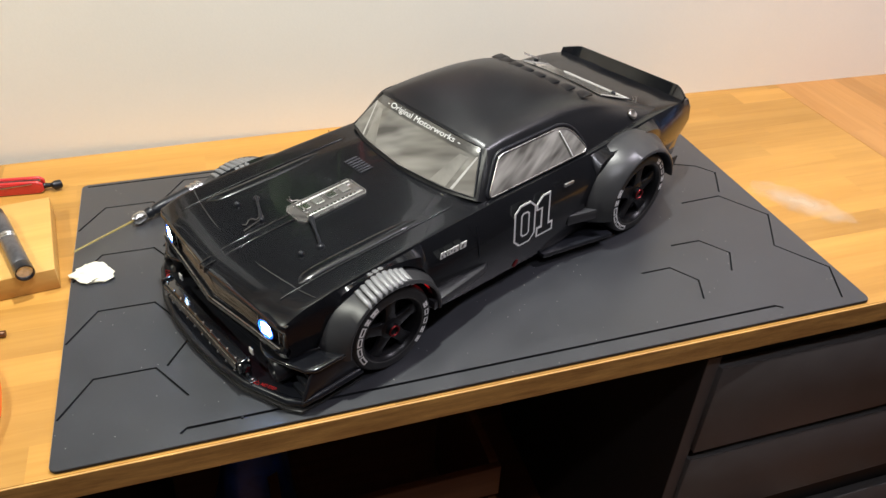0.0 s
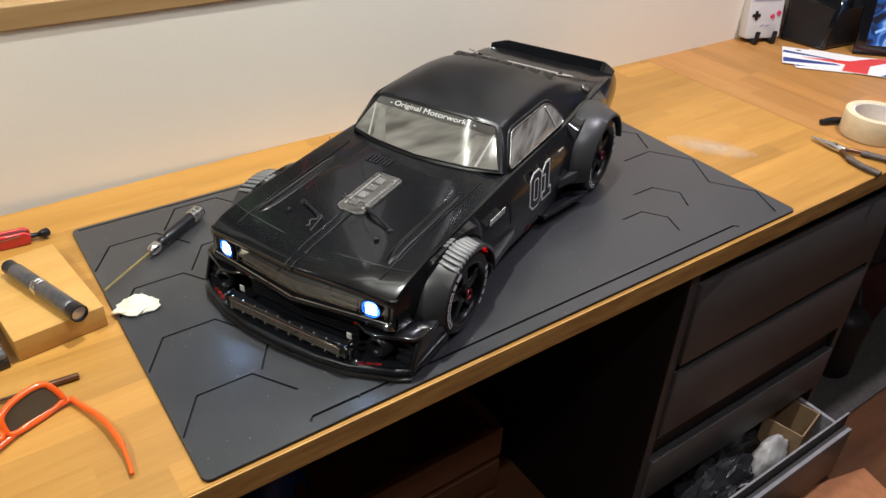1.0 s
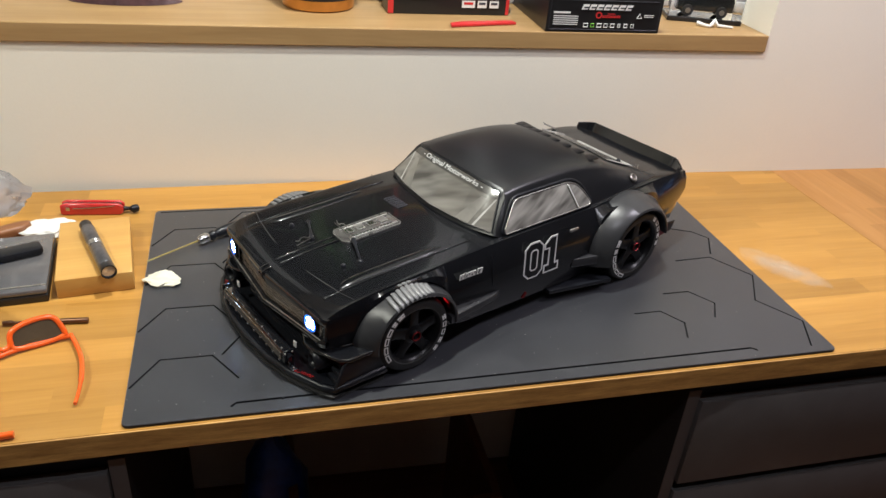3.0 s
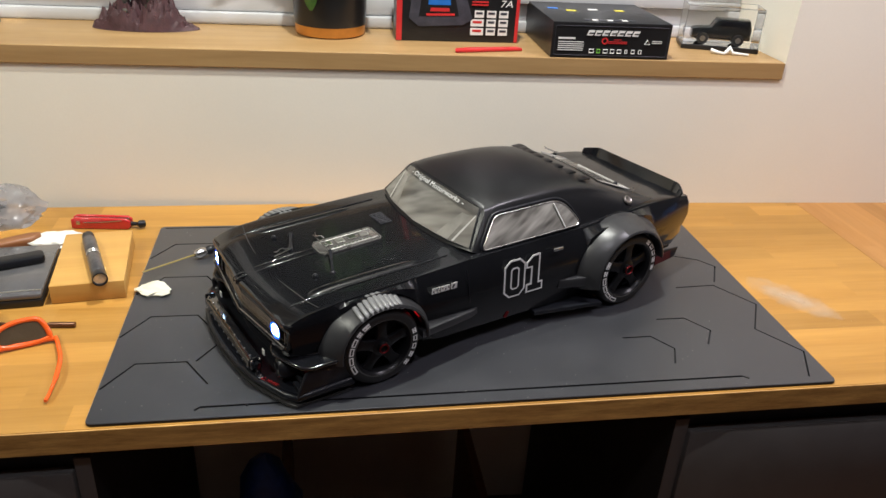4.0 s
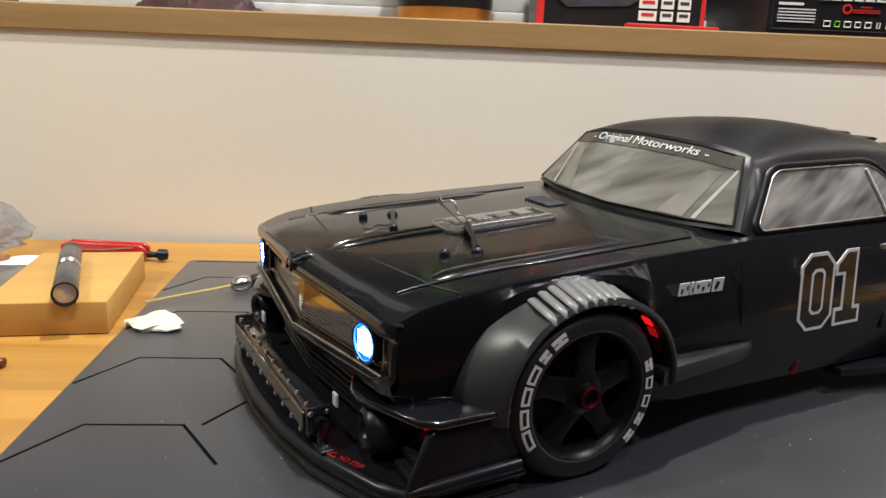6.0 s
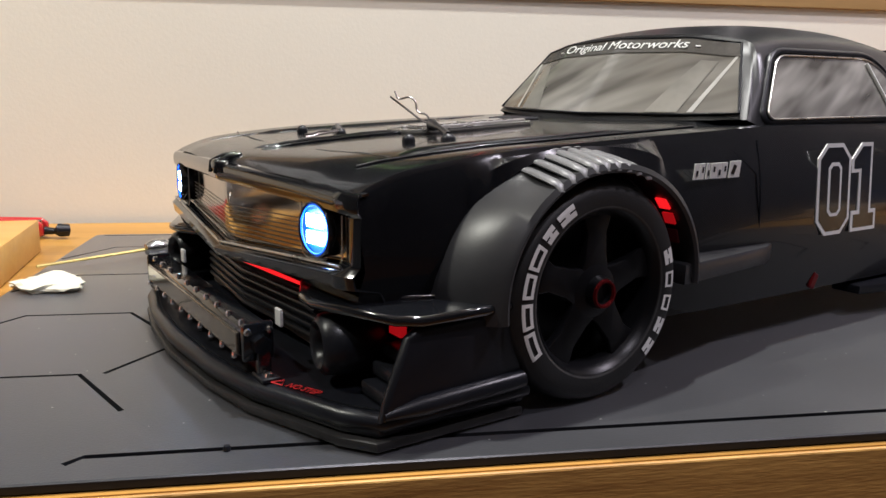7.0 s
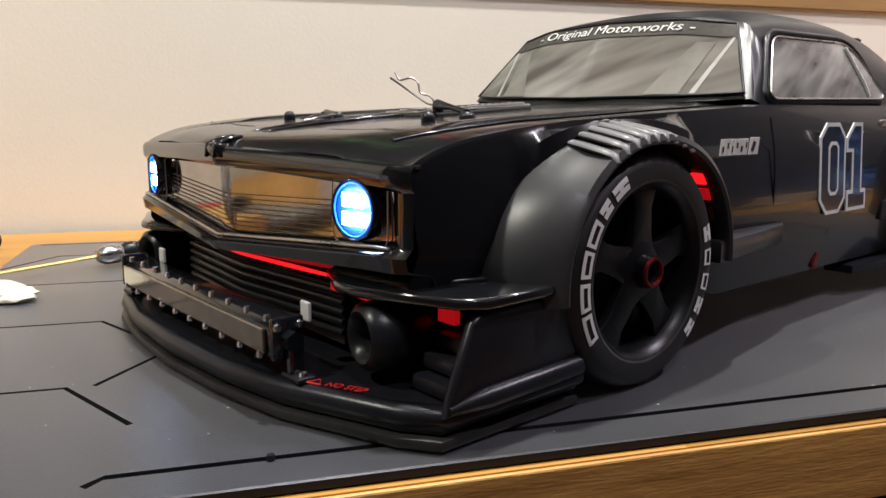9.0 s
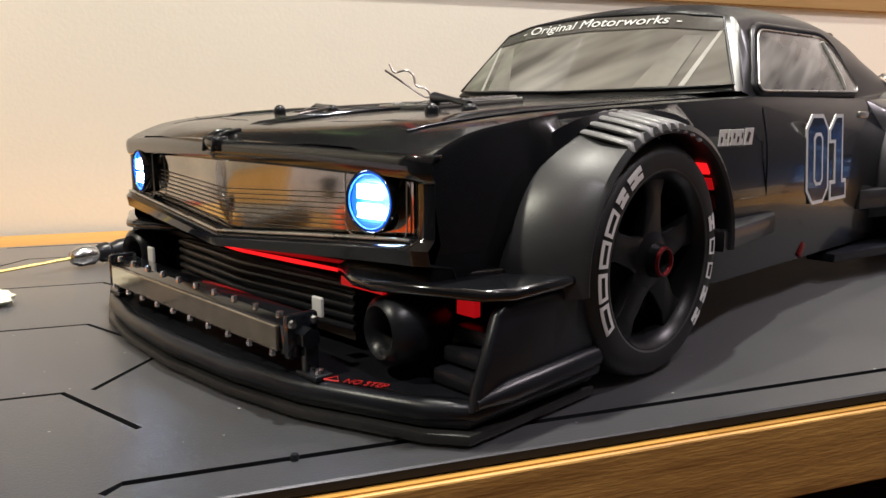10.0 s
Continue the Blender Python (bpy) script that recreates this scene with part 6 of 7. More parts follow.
tagged(fig, "plain grey resin figurine standing on the rock", "figurine")

# long clear case at the sill's far end
case2 = thing("display_case", "long clear display case with a black base", "display case", sill_pose(-0.53, 0.690))
part("base", box((0.245, 0.085, 0.022), (0.1225, 0.045, 0.011), bevel=0.001), M_CARTON_BLACK, case2)
part("cover", box((0.243, 0.083, 0.072), (0.1225, 0.045, 0.059), bevel=0.001), M_CASE, case2).visible_shadow = False
case_edges(case2, 0.001, 0.0035, 0.244, 0.0865, 0.023, 0.095)
blade = part("knife_model", prism([(0, 0), (0.13, 0.0), (0.15, 0.006), (0.10, 0.012), (0, 0.010)], -0.003, 0.003, bevel=0.001), M_PLASTIC, smooth=40)
blade.matrix_world = case2.matrix_world @ pose(0.05, 0.045, 0.052, 90, 0, 0)
tagged(blade, "dark grey knife model inside the case", "knife")
part("stand", box((0.05, 0.02, 0.030), (0.12, 0.045, 0.037), bevel=0.002), M_CARTON_BLACK, case2)

# ---- things on the desk, west of the mat ----
block = part("wood_block", box((0.0960, 0.163, 0.0278), (0, 0, 0.0139), bevel=0.0012), M_BEECH, smooth=40)
block.matrix_world = pose(-0.0685, 0.3505, 0.0006, 0, 0, 7.0)
tagged(block, "plain beech wood block on the desk", "wood block")
M_TORCH = material("gunmetal_aluminium", (0.20, 0.20, 0.22), 0.3, metal=0.85, spread=0.2, scale=120, bump=0.25, fine=900)
M_LENS = material("torch_lens", (0.62, 0.58, 0.52), 0.12, metal=0.5, spread=0.2, scale=200, bump=0.1)
p, q = Vector((-0.0375, 0.2610, 0.0386)), Vector((-0.0860, 0.3980, 0.0386))
torch = thing("torch", "dark metal pocket torch lying on the wood block", "torch", Matrix.Translation(q) @ (p - q).to_track_quat("Z", "Y").to_matrix().to_4x4() @ Matrix.Diagonal((0.82, 0.82, 1, 1)))
TL = (p - q).length
part("tail_cap", lathe([(0, 0), (0.0085, 0), (0.0105, 0.002), (0.0105, 0.016), (0.0112, 0.017)], n=28), M_PLASTIC, torch, smooth=35)
part("barrel", lathe([(0.0112, 0.017), (0.0118, 0.018), (0.0118, 0.060), (0.0110, 0.062)], n=28), M_TORCH, torch, smooth=35)
part("ring", lathe([(0.0112, 0.062), (0.0122, 0.063), (0.0122, 0.066), (0.0112, 0.067), (0.0122, 0.068), (0.0122, 0.071), (0.0112, 0.072)], n=28), M_STEEL, torch, "bright steel ring", smooth=35)
part("barrel", lathe([(0.0112, 0.072), (0.0118, 0.073), (0.0118, TL - 0.016), (0.0112, TL - 0.015)], n=28), M_TORCH, torch, smooth=35)
part("head", lathe([(0.0112, TL - 0.015), (0.0124, TL - 0.013), (0.0124, TL), (0.0108, TL), (0.0102, TL - 0.003)], n=28), M_PLASTIC, torch, smooth=35)
part("lens", lathe([(0, TL - 0.0025), (0.0104, TL - 0.0028)], n=28), M_LENS, torch, "pale torch lens")

# red pocket knife
kn = thing("pocket_knife", "red pocket knife with a black key loop", "pocket knife", pose(-0.0935, 0.5080, 0.0006, 0, 0, -5))
M_KRED = material("red_handle_scale", (0.50, 0.022, 0.022), 0.25, spread=0.12, scale=60, bump=0.03, coat=0.5)
for y, m in ((-0.0062, M_KRED), (0.0062, M_KRED)):
    bm = prism([(-0.048, 0.002), (-0.044, 0.0), (0.040, 0.0), (0.046, 0.004), (0.046, 0.014), (0.040, 0.0185), (-0.040, 0.0195), (-0.0475, 0.016)], -0.0028, 0.0028, bevel=0.0018, seg=3)
    bm.transform(Matrix.Translation((0, y, 0)) @ FACE)
    part("handle_scale", bm, m, kn, "red plastic handle scale", smooth=40)
for k in range(3):
    part("blade_layer", box((0.086, 0.0016, 0.0145), (-0.001, -0.0022 + 0.0022 * k, 0.0095), bevel=0.0005), M_STEEL if k != 1 else M_PLASTIC, kn)
part("inlay", sweep([(-0.028, -0.0092, 0.012), (0.0, -0.0092, 0.013), (0.034, -0.0092, 0.0165)], 0.0009, n=6), M_STEEL, kn)
part("emblem", box((0.006, 0.0006, 0.006), (-0.036, -0.0092, 0.011), bevel=0.0002), M_STEEL, kn)
part("key_loop", sweep([(0.045, 0, 0.007), (0.054, 0.002, 0.006), (0.060, -0.003, 0.008), (0.066, 0.002, 0.007)], [0.004, 0.003, 0.0065, 0.006], n=10), M_PLASTIC, kn, smooth=60)

# dark slab case with a fob on it
slab = thing("plastic_case", "flat dark smoked plastic case on the desk", "plastic case", pose(-0.1725, 0.3315, 0.0006, 0, 0, 6))
M_SMOKEP = material("smoked_plastic", (0.10, 0.098, 0.102), 0.16, spread=0.2, scale=30, bump=0.03, coat=0.6)
part("tray", box((0.098, 0.155, 0.011), (0, 0, 0.0055), bevel=0.0015), M_CARTON_BLACK, slab, smooth=40)
part("lid", box((0.097, 0.154, 0.008), (0, 0, 0.0152), bevel=0.003), M_SMOKEP, slab, "smoked clear lid", smooth=40)
part("lid_ridge", box((0.094, 0.003, 0.0015), (0, -0.066, 0.0195), bevel=0.0005), M_SILVER, slab)
fob = part("key_fob", prism(rounded(-0.034, -0.013, 0.034, 0.013, 0.008), 0, 0.011, bevel=0.003), M_PLASTIC, smooth=40)
fob.matrix_world = pose(-0.1700, 0.3480, 0.0205, 0, 0, 22)
tagged(fob, "black rounded key fob on the smoked case", "key fob")

# folding knife with a wooden handle
fk = thing("folding_knife", "folding knife with a brown wooden handle", "knife", pose(-0.214, 0.438, 0.0006, 0, 0, 29))
M_ROSE = wood("brown_handle_wood", (0.30, 0.13, 0.05), (0.18, 0.07, 0.028), each=0.05)
part("handle", prism([(-0.045, -0.010), (0.03, -0.012), (0.044, -0.006), (0.046, 0.006), (0.03, 0.011), (-0.045, 0.010)], 0, 0.016, bevel=0.005, seg=3), M_ROSE, fk, smooth=40)
part("bolster", box((0.018, 0.021, 0.017), (-0.054, 0, 0.0085), bevel=0.003), M_STEEL, fk, smooth=40)
ob = part("tissue", crumple(6.3, (0.030, 0.020, 0.014), amp=0.5), M_WHITE_PLASTIC, smooth=25)
ob.matrix_world = pose(-0.152, 0.452, 0.0005, 0, 0, 20)
tagged(ob, "crumpled scrap of white tissue", "tissue")
M_SCRAP = material("cream_paper_scrap", (0.66, 0.63, 0.50), 0.8, spread=0.06, scale=60, bump=0.2)
ob = part("paper_scrap", crumple(1.7, (0.0205, 0.0150, 0.0085), n=3, amp=0.45), M_SCRAP, smooth=25)
ob.matrix_world = pose(0.0255, 0.284, TOP, 0, 0, -18)
tagged(ob, "crumpled piece of white paper on the mat", "paper scrap")

# clear bag of small parts
M_BAG = material("frosted_bag_film", (0.44, 0.43, 0.45), 0.28, spread=0.1, scale=40, bump=0.4, fine=120, coat=0.4)
M_BAG.node_tree.nodes["Principled BSDF"].inputs["Transmission Weight"].default_value = 0.75
M_BAG.node_tree.nodes["Principled BSDF"].inputs["IOR"].default_value = 1.12
bag = part("parts_bag", crumple(8.8, (0.080, 0.055, 0.052), n=4, amp=0.3), M_BAG, smooth=40)
bag.matrix_world = pose(-0.278, 0.525, 0.0006, 0, 0, 10)
bag.visible_shadow = False
tagged(bag, "clear plastic bag with grey parts in it", "plastic bag")
for k in range(7):
    a = rnd.uniform(0, 180)
    ob = part("metal_part", rod((-0.018, 0, 0), (0.018, 0, 0.006), 0.0045, 0.003, n=8) if k % 2 else box((0.034, 0.012, 0.006), bevel=0.001), M_GREYFILM, smooth=40)
    ob.matrix_world = pose(-0.278 + rnd.uniform(-0.05, 0.03), 0.525 + rnd.uniform(-0.02, 0.02), 0.007 + 0.0035 * k, 10, 0, a)
    tagged(ob, "small dark grey part in a clear bag", "metal part", group="parts in the bag")

# frosted storage box
M_FROST = bpy.data.materials.new("frosted_clear_plastic")
M_FROST.use_nodes = True
fb = M_FROST.node_tree.nodes["Principled BSDF"]
fb.inputs["Base Color"].default_value, fb.inputs["Roughness"].default_value = (0.88, 0.89, 0.95, 1), 0.22
fb.inputs["Transmission Weight"].default_value, fb.inputs["IOR"].default_value = 0.55, 1.15
tub = thing("storage_box", "frosted clear plastic storage box with open top", "storage box", pose(-0.196, 0.186, 0.0006, 0, 0, 47))
BW, BD, BH = 0.26, 0.20, 0.125
for nm, size, at in (("box_wall", (0.0022, BD, BH), (-0.0011, BD / 2, BH / 2)), ("box_wall", (0.0022, BD, BH), (-BW + 0.0011, BD / 2, BH / 2)),
                     ("box_wall", (BW - 0.0046, 0.0022, BH), (-BW / 2, 0.0011, BH / 2)), ("box_wall", (BW - 0.0046, 0.0022, BH), (-BW / 2, BD - 0.0011, BH / 2)), ("box_floor", (BW - 0.0046, BD - 0.0046, 0.0022), (-BW / 2, BD / 2, 0.0012)),
                     ("box_rim", (BW + 0.008, 0.006, 0.006), (-BW / 2, -0.001, BH)), ("box_rim", (0.006, BD, 0.006), (0.001, BD / 2, BH)),
                     ("box_rib", (0.004, 0.004, BH * 0.9), (-0.06, -0.0022, BH * 0.5)), ("box_rib", (0.004, 0.004, BH * 0.9), (0.0022, 0.06, BH * 0.5)), ("box_skirt", (0.003, BD, 0.032), (0.0022, BD / 2, 0.016)), ("box_skirt", (BW, 0.003, 0.032), (-BW / 2, -0.0022, 0.016))):
    part(nm, box(size, at, bevel=0.0006, seg=1), M_FROST, tub)
ob = part("tool_pouch", crumple(3.9, (0.055, 0.05, 0.05), amp=0.15), M_PLASTIC, smooth=40)
ob.matrix_world = pose(-0.30, 0.215, 0.004)
tagged(ob, "dark bundle of tools in the storage box", "tool bundle")

# orange sunglasses
gl = thing("sunglasses", "orange framed sunglasses with brown lenses, arms open", "sunglasses", pose(0, 0, 0.0006))
M_ORANGE = material("orange_plastic", (0.80, 0.11, 0.008), 0.25, spread=0.08, scale=40, bump=0.02, coat=0.5)
M_GLENS = material("brown_lens", (0.075, 0.055, 0.035), 0.08, spread=0.15, scale=12, bump=0.0, coat=0.6)
A, B = Vector((-0.193, 0.096, 0)), Vector((-0.075, 0.1715, 0))
d = (B - A).normalized()
back = Vector((-d.y, d.x, 0))
def gpt(u, h):
    """A point of the upturned front: u across, h up from the brow, which lies on the desk; it leans away from the arms."""
    return A.lerp(B, u) + Vector((0, 0, 0.004 + h)) + back * (0.50 * h + 0.056 * u * (1 - u))


for u0, u1, flip in ((0.02, 0.455, False), (0.545, 0.98, True)):
    ring = []
    for a, h in ((0.03, 0.003), (0.25, 0.000), (0.6, -0.001), (0.93, 0.002), (0.97, 0.010), (0.90, 0.0200), (0.66, 0.0250), (0.36, 0.0265), (0.14, 0.0245), (0.05, 0.013)):
        ring.append(tuple(gpt(u0 + (u1 - u0) * (1 - a if flip else a), h)))
    R3 = spline(ring + ring[:1], 4)[:-1]
    part("lens_rim", sweep(R3, 0.0034, n=8, closed=True), M_ORANGE, gl, smooth=60)
    bm = bmesh.new()
    bm.faces.new([bm.verts.new(p) for p in R3])
    part("lens", thick(bm, 0.0012), M_GLENS, gl, "brown tinted lens")
part("brow", sweep([tuple(gpt(u, 0.0005)) for u in np.linspace(0.0, 1.0, 25)], 0.0030, n=8), M_ORANGE, gl, smooth=60)
part("bridge", sweep([tuple(gpt(u, h)) for u, h in ((0.43, 0.014), (0.47, 0.006), (0.53, 0.006), (0.57, 0.014))], 0.0028, n=8, steps=3), M_ORANGE, gl, smooth=60)
for pts, r in (([tuple(gpt(0.0, 0.001)), (-0.192, 0.079, 0.005), (-0.154, 0.038, 0.007), (-0.135, 0.013, 0.006), (-0.121, 0.0035, 0.005), (-0.104, 0.004, 0.005)], [0.0030] * 13 + [0.0036] * 12),
               ([tuple(gpt(1.0, 0.001)), (-0.069, 0.158, 0.005), (-0.056, 0.122, 0.008), (-0.050, 0.085, 0.009), (-0.050, 0.058, 0.006), (-0.0515, 0.044, 0.004)], [0.0030] * 17 + [0.0021] * 8)):
    part("arm", sweep(pts, r, n=8, steps=5, flat=1.2), M_ORANGE, gl, smooth=60)

# driver bit shaft under the glasses
bit = thing("bit_holder", "brown metal bit extension lying on the desk", "bit holder", pose(-0.110, 0.2075, 0.0042, 0, 90, -4))
M_BRONZE = material("brown_steel", (0.16, 0.085, 0.05), 0.35, metal=0.8, spread=0.2, scale=120, bump=0.1)
part("shaft", lathe([(0, -0.050), (0.003, -0.050), (0.0032, -0.040), (0.0018, -0.036), (0.0018, 0.014), (0.0034, 0.018), (0.0036, 0.050), (0, 0.051)], n=12), M_BRONZE, bit, smooth=35)

# hex driver on the mat
p, q = Vector((0.0008, 0.3305, TOP + 0.0055)), Vector((0.1590, 0.4380, TOP + 0.0115))
drv = thing("hex_driver", "hex driver with brass coloured shaft and black handle", "screwdriver", Matrix.Translation(p) @ (q - p).to_track_quat("Z", "Y").to_matrix().to_4x4())
DL = (q - p).length
M_BRASS = material("gold_tinted_steel", (0.52, 0.42, 0.14), 0.35, metal=0.7, spread=0.15, scale=120, bump=0.05)
part("blade", lathe([(0, 0), (0.0012, 0.0005), (0.0013, 0.076), (0.0016, 0.085)], n=6), M_BRASS, drv, "gold tinted hex blade")
part("collar", lathe([(0.0016, 0.082), (0.0045, 0.083), (0.0072, 0.088), (0.0076, 0.098), (0.0052, 0.102)], n=20), M_STEEL, drv, smooth=35)
part("handle", lathe([(0.0052, 0.102), (0.0070, 0.105), (0.0074, 0.110), (0.0054, 0.113), (0.0076, 0.119), (0.0084, 0.135), (0.0080, 0.155), (0.0084, DL - 0.024)], n=24), M_PLASTIC, drv, smooth=35)
for k in range(3):
    z = DL - 0.023 + 0.0075 * k
    part("ring", lathe([(0.0080, z), (0.0094, z + 0.0008), (0.0094, z + 0.0035), (0.0080, z + 0.0042), (0.0078, z + 0.0075)], n=24), M_STEEL, drv, smooth=35)
part("end_cap", lathe([(0.0084, DL - 0.001), (0.006, DL), (0, DL)], n=24), M_PLASTIC, drv)
screw = part("grub_screw", lathe([(0, 0.0024), (0.0012, 0.0022), (0.0015, 0.0015), (0.0014, 0)], n=10), M_PLASTIC, smooth=40)
screw.matrix_world = pose(0.172, 0.0165, TOP)
tagged(screw, "tiny black screw lying on the mat", "screw")

# ---- things on the desk, east of the mat ----
hc = thing("handheld_console", "light grey handheld game console on a small stand", "game console", pose(1.517, 0.503, 0.0006, 0, 0, -22) @ pose(0, 0, 0.010, -9, 0, 0))
M_CONSOLE = material("light_grey_console_plastic", (0.60, 0.58, 0.57), 0.45, spread=0.04, scale=30, bump=0.05)
M_LCD = material("olive_lcd", (0.16, 0.17, 0.02), 0.25, spread=0.08, scale=20, bump=0)
M_BEZEL = material("lilac_grey_bezel", (0.33, 0.31, 0.40), 0.3, spread=0.05, scale=30, bump=0)
M_BUTTON = material("magenta_button", (0.55, 0.05, 0.13), 0.35, spread=0.1, scale=60, bump=0)
bm = prism(rounded(-0.044, 0, 0.044, 0.146, 0.006), 0, 0.028, bevel=0.002)
bm.transform(FACE)
bm.transform(Matrix.Translation((0, 0.028, 0)))
part("console_body", bm, M_CONSOLE, hc, smooth=40)
bm = prism(rounded(-0.036, 0.083, 0.036, 0.136, 0.004), 0, 0.0008)
bm.transform(FACE)
part("bezel", bm, M_BEZEL, hc)
part("screen", box((0.047, 0.0008, 0.043), (0.001, -0.0012, 0.110)), M_LCD, hc, "olive green screen")
for w, h in ((0.020, 0.0068), (0.0068, 0.020)):
    part("direction_pad", box((w, 0.003, h), (-0.024, -0.0010 - 0.0002 * (w > 0.01), 0.052), bevel=0.0008), M_CARTON_BLACK, hc)
for x, z in ((0.018, 0.049), (0.033, 0.056)):
    part("button", lathe([(0, 0.003), (0.005, 0.0026), (0.0056, 0)], Matrix.Translation((x, 0, z)) @ FACE, n=20), M_BUTTON, hc, "magenta button", smooth=40)
for x in (-0.006, 0.008):
    part("small_button", box((0.010, 0.002, 0.0032), (x, -0.0004, 0.030), rot=(0, -25, 0), bevel=0.0008), M_BEZEL, hc)
stand = thing("console_stand", "small black stand under the console", "stand", pose(1.517, 0.503, 0.0006, 0, 0, -22))
for x in (-0.022, 0.022):
    part("stand_foot", box((0.012, 0.05, 0.008), (x, 0.012, 0.0045), bevel=0.002), M_PLASTIC, stand, smooth=40)
    part("stand_hook", box((0.011, 0.006, 0.028), (x, -0.012, 0.016), bevel=0.002), M_PLASTIC, stand, smooth=40)

# black glossy cabinet-like box with a sloped window
pod = thing("watch_box", "glossy black box with a sloped smoked window", "box", pose(1.580, 0.497, 0.0006))
rings = [[(0, 0, 0), (0.016, -0.101, 0), (0.130, -0.115, 0), (0.150, 0.010, 0)],
         [(0.000, 0.004, 0.108), (0.024, -0.109, 0.099), (0.140, -0.120, 0.099), (0.155, 0.016, 0.108)],
         [(0.004, 0.006, 0.127), (0.033, -0.102, 0.121), (0.146, -0.112, 0.121), (0.158, 0.018, 0.127)],
         [(0.080, 0.012, 0.245), (0.098, -0.050, 0.245), (0.150, -0.060, 0.245), (0.155, 0.020, 0.245)]]
bm = bmesh.new()
vs = [[bm.verts.new(p) for p in r] for r in rings]
for a, b in zip(vs, vs[1:]):
    for k in range(4):
        bm.faces.new((a[k], a[(k + 1) % 4], b[(k + 1) % 4], b[k]))
bm.faces.new(vs[0][::-1])
bm.faces.new(vs[-1])
bmesh.ops.recalc_face_normals(bm, faces=bm.faces)
bmesh.ops.bevel(bm, geom=list(bm.edges), offset=0.003, segments=2, affect="EDGES")
part("box_shell", bm, M_GLOSS, pod, "gloss black shell", smooth=30)
def facet(ring_a, ring_b, k, inset, lift):
    """A pane set on one facet of the box."""
    q = [Vector(p) for p in (ring_a[k], ring_a[k + 1], ring_b[k + 1], ring_b[k])]
    c = sum(q, Vector()) / 4
    nrm = (q[1] - q[0]).cross(q[3] - q[0]).normalized()
    pts = [p.lerp(c, inset) + nrm * lift for p in q]
    bm = bmesh.new()
    bm.faces.new([bm.verts.new(p) for p in pts])
    return thick(bm, 0.0012)


for k in (0, 1):
    part("window_lid", facet(rings[2], rings[3], k, 0.16, 0.0012), M_PLASTIC, pod, "smoked clear window")
    part("side_pane", facet(rings[0], rings[1], k, 0.14, 0.0012), M_PLASTIC, pod, "dark side pane")
# Small steel piece added where the facet has a bright mark.
part("bright_piece", box((0.014, 0.004, 0.006), (0.006, -0.026, 0.045), rot=(0, 0, -80), bevel=0.001), M_STEEL, pod, "small bright metal piece on the side facet")
# Crumpled lumps set on the lid, shaped to read as its bright reflections.
for u, v, sz, seed in ((0.72, 0.24, 0.017, 1.3), (0.80, 0.52, 0.015, 6.8), (0.55, 0.30, 0.010, 3.7)):
    lo, hi = Vector(rings[2][0]).lerp(Vector(rings[2][1]), u), Vector(rings[3][0]).lerp(Vector(rings[3][1]), u)
    bm = crumple(seed, (sz, sz * 0.8, sz * 0.55), n=3, amp=0.5)
    bm.transform(Matrix.Translation(lo.lerp(hi, v) + Vector((-0.004, -0.004, 0.004))))
    part("packing_film", bm, M_BAG, pod, "crumpled lump standing for a bright reflection on the lid", smooth=25)
# tablet with a lit picture
M_BANDGLOW = glow("pale_blue_lit_band", (0.16, 0.30, 0.52), 0.9)
tab = thing("tablet", "black tablet showing a bright blue picture, leaning on its stand", "tablet", pose(1.640, 0.347, 0.0006, 0, 0, -46) @ pose(0, 0, 0, -14, 0, 0))
part("tablet_body", box((0.26, 0.010, 0.185), (0.13, 0.005, 0.0925), bevel=0.003), M_GLOSS, tab, smooth=40)
M_SCREEN = glow("blue_screen_picture", (0.01, 0.03, 0.1), 1.15)
nt = M_SCREEN.node_tree
tc, nz, rp = nt.nodes.new("ShaderNodeTexCoord"), nt.nodes.new("ShaderNodeTexNoise"), nt.nodes.new("ShaderNodeValToRGB")
nz.inputs["Scale"].default_value, nz.inputs["Detail"].default_value, nz.inputs["Distortion"].default_value = 17, 6, 2.0
rp.color_ramp.elements[0].position, rp.color_ramp.elements[0].color = 0.38, (0.002, 0.004, 0.012, 1)
rp.color_ramp.elements[1].position, rp.color_ramp.elements[1].color = 0.66, (0.50, 0.66, 0.85, 1)
mid = rp.color_ramp.elements.new(0.50)
mid.color = (0.020, 0.10, 0.36, 1)
nt.links.new(tc.outputs["Object"], nz.inputs["Vector"])
nt.links.new(nz.outputs["Fac"], rp.inputs[0])
nt.links.new(rp.outputs[0], nt.nodes["Principled BSDF"].inputs["Emission Color"])
nt.nodes["Principled BSDF"].inputs["Base Color"].default_value = (0.004, 0.004, 0.006, 1)
part("screen", box((0.218, 0.0008, 0.132), (0.132, -0.0006, 0.0885)), M_SCREEN, tab, "lit deep blue picture")
M_WHITEGLOW = glow("white_lit_mark", (0.70, 0.80, 0.95), 1.1)
for x, z, w, h in ((0.050, 0.136, 0.004, 0.013), (0.060, 0.136, 0.010, 0.003), (0.060, 0.131, 0.003, 0.009), (0.072, 0.136, 0.003, 0.013), (0.050, 0.121, 0.016, 0.005), (0.074, 0.121, 0.010, 0.004)):
    part("picture_mark", box((w, 0.0006, h), (x, -0.0014, z)), M_WHITEGLOW, tab)
part("picture_mark", lathe([(0, 0.0003), (0.0135, 0.0)], pose(0.098, -0.0013, 0.133) @ FACE @ Matrix.Diagonal((1, 0.62, 1, 1)), n=28), M_WHITEGLOW, tab, "round bright spot")
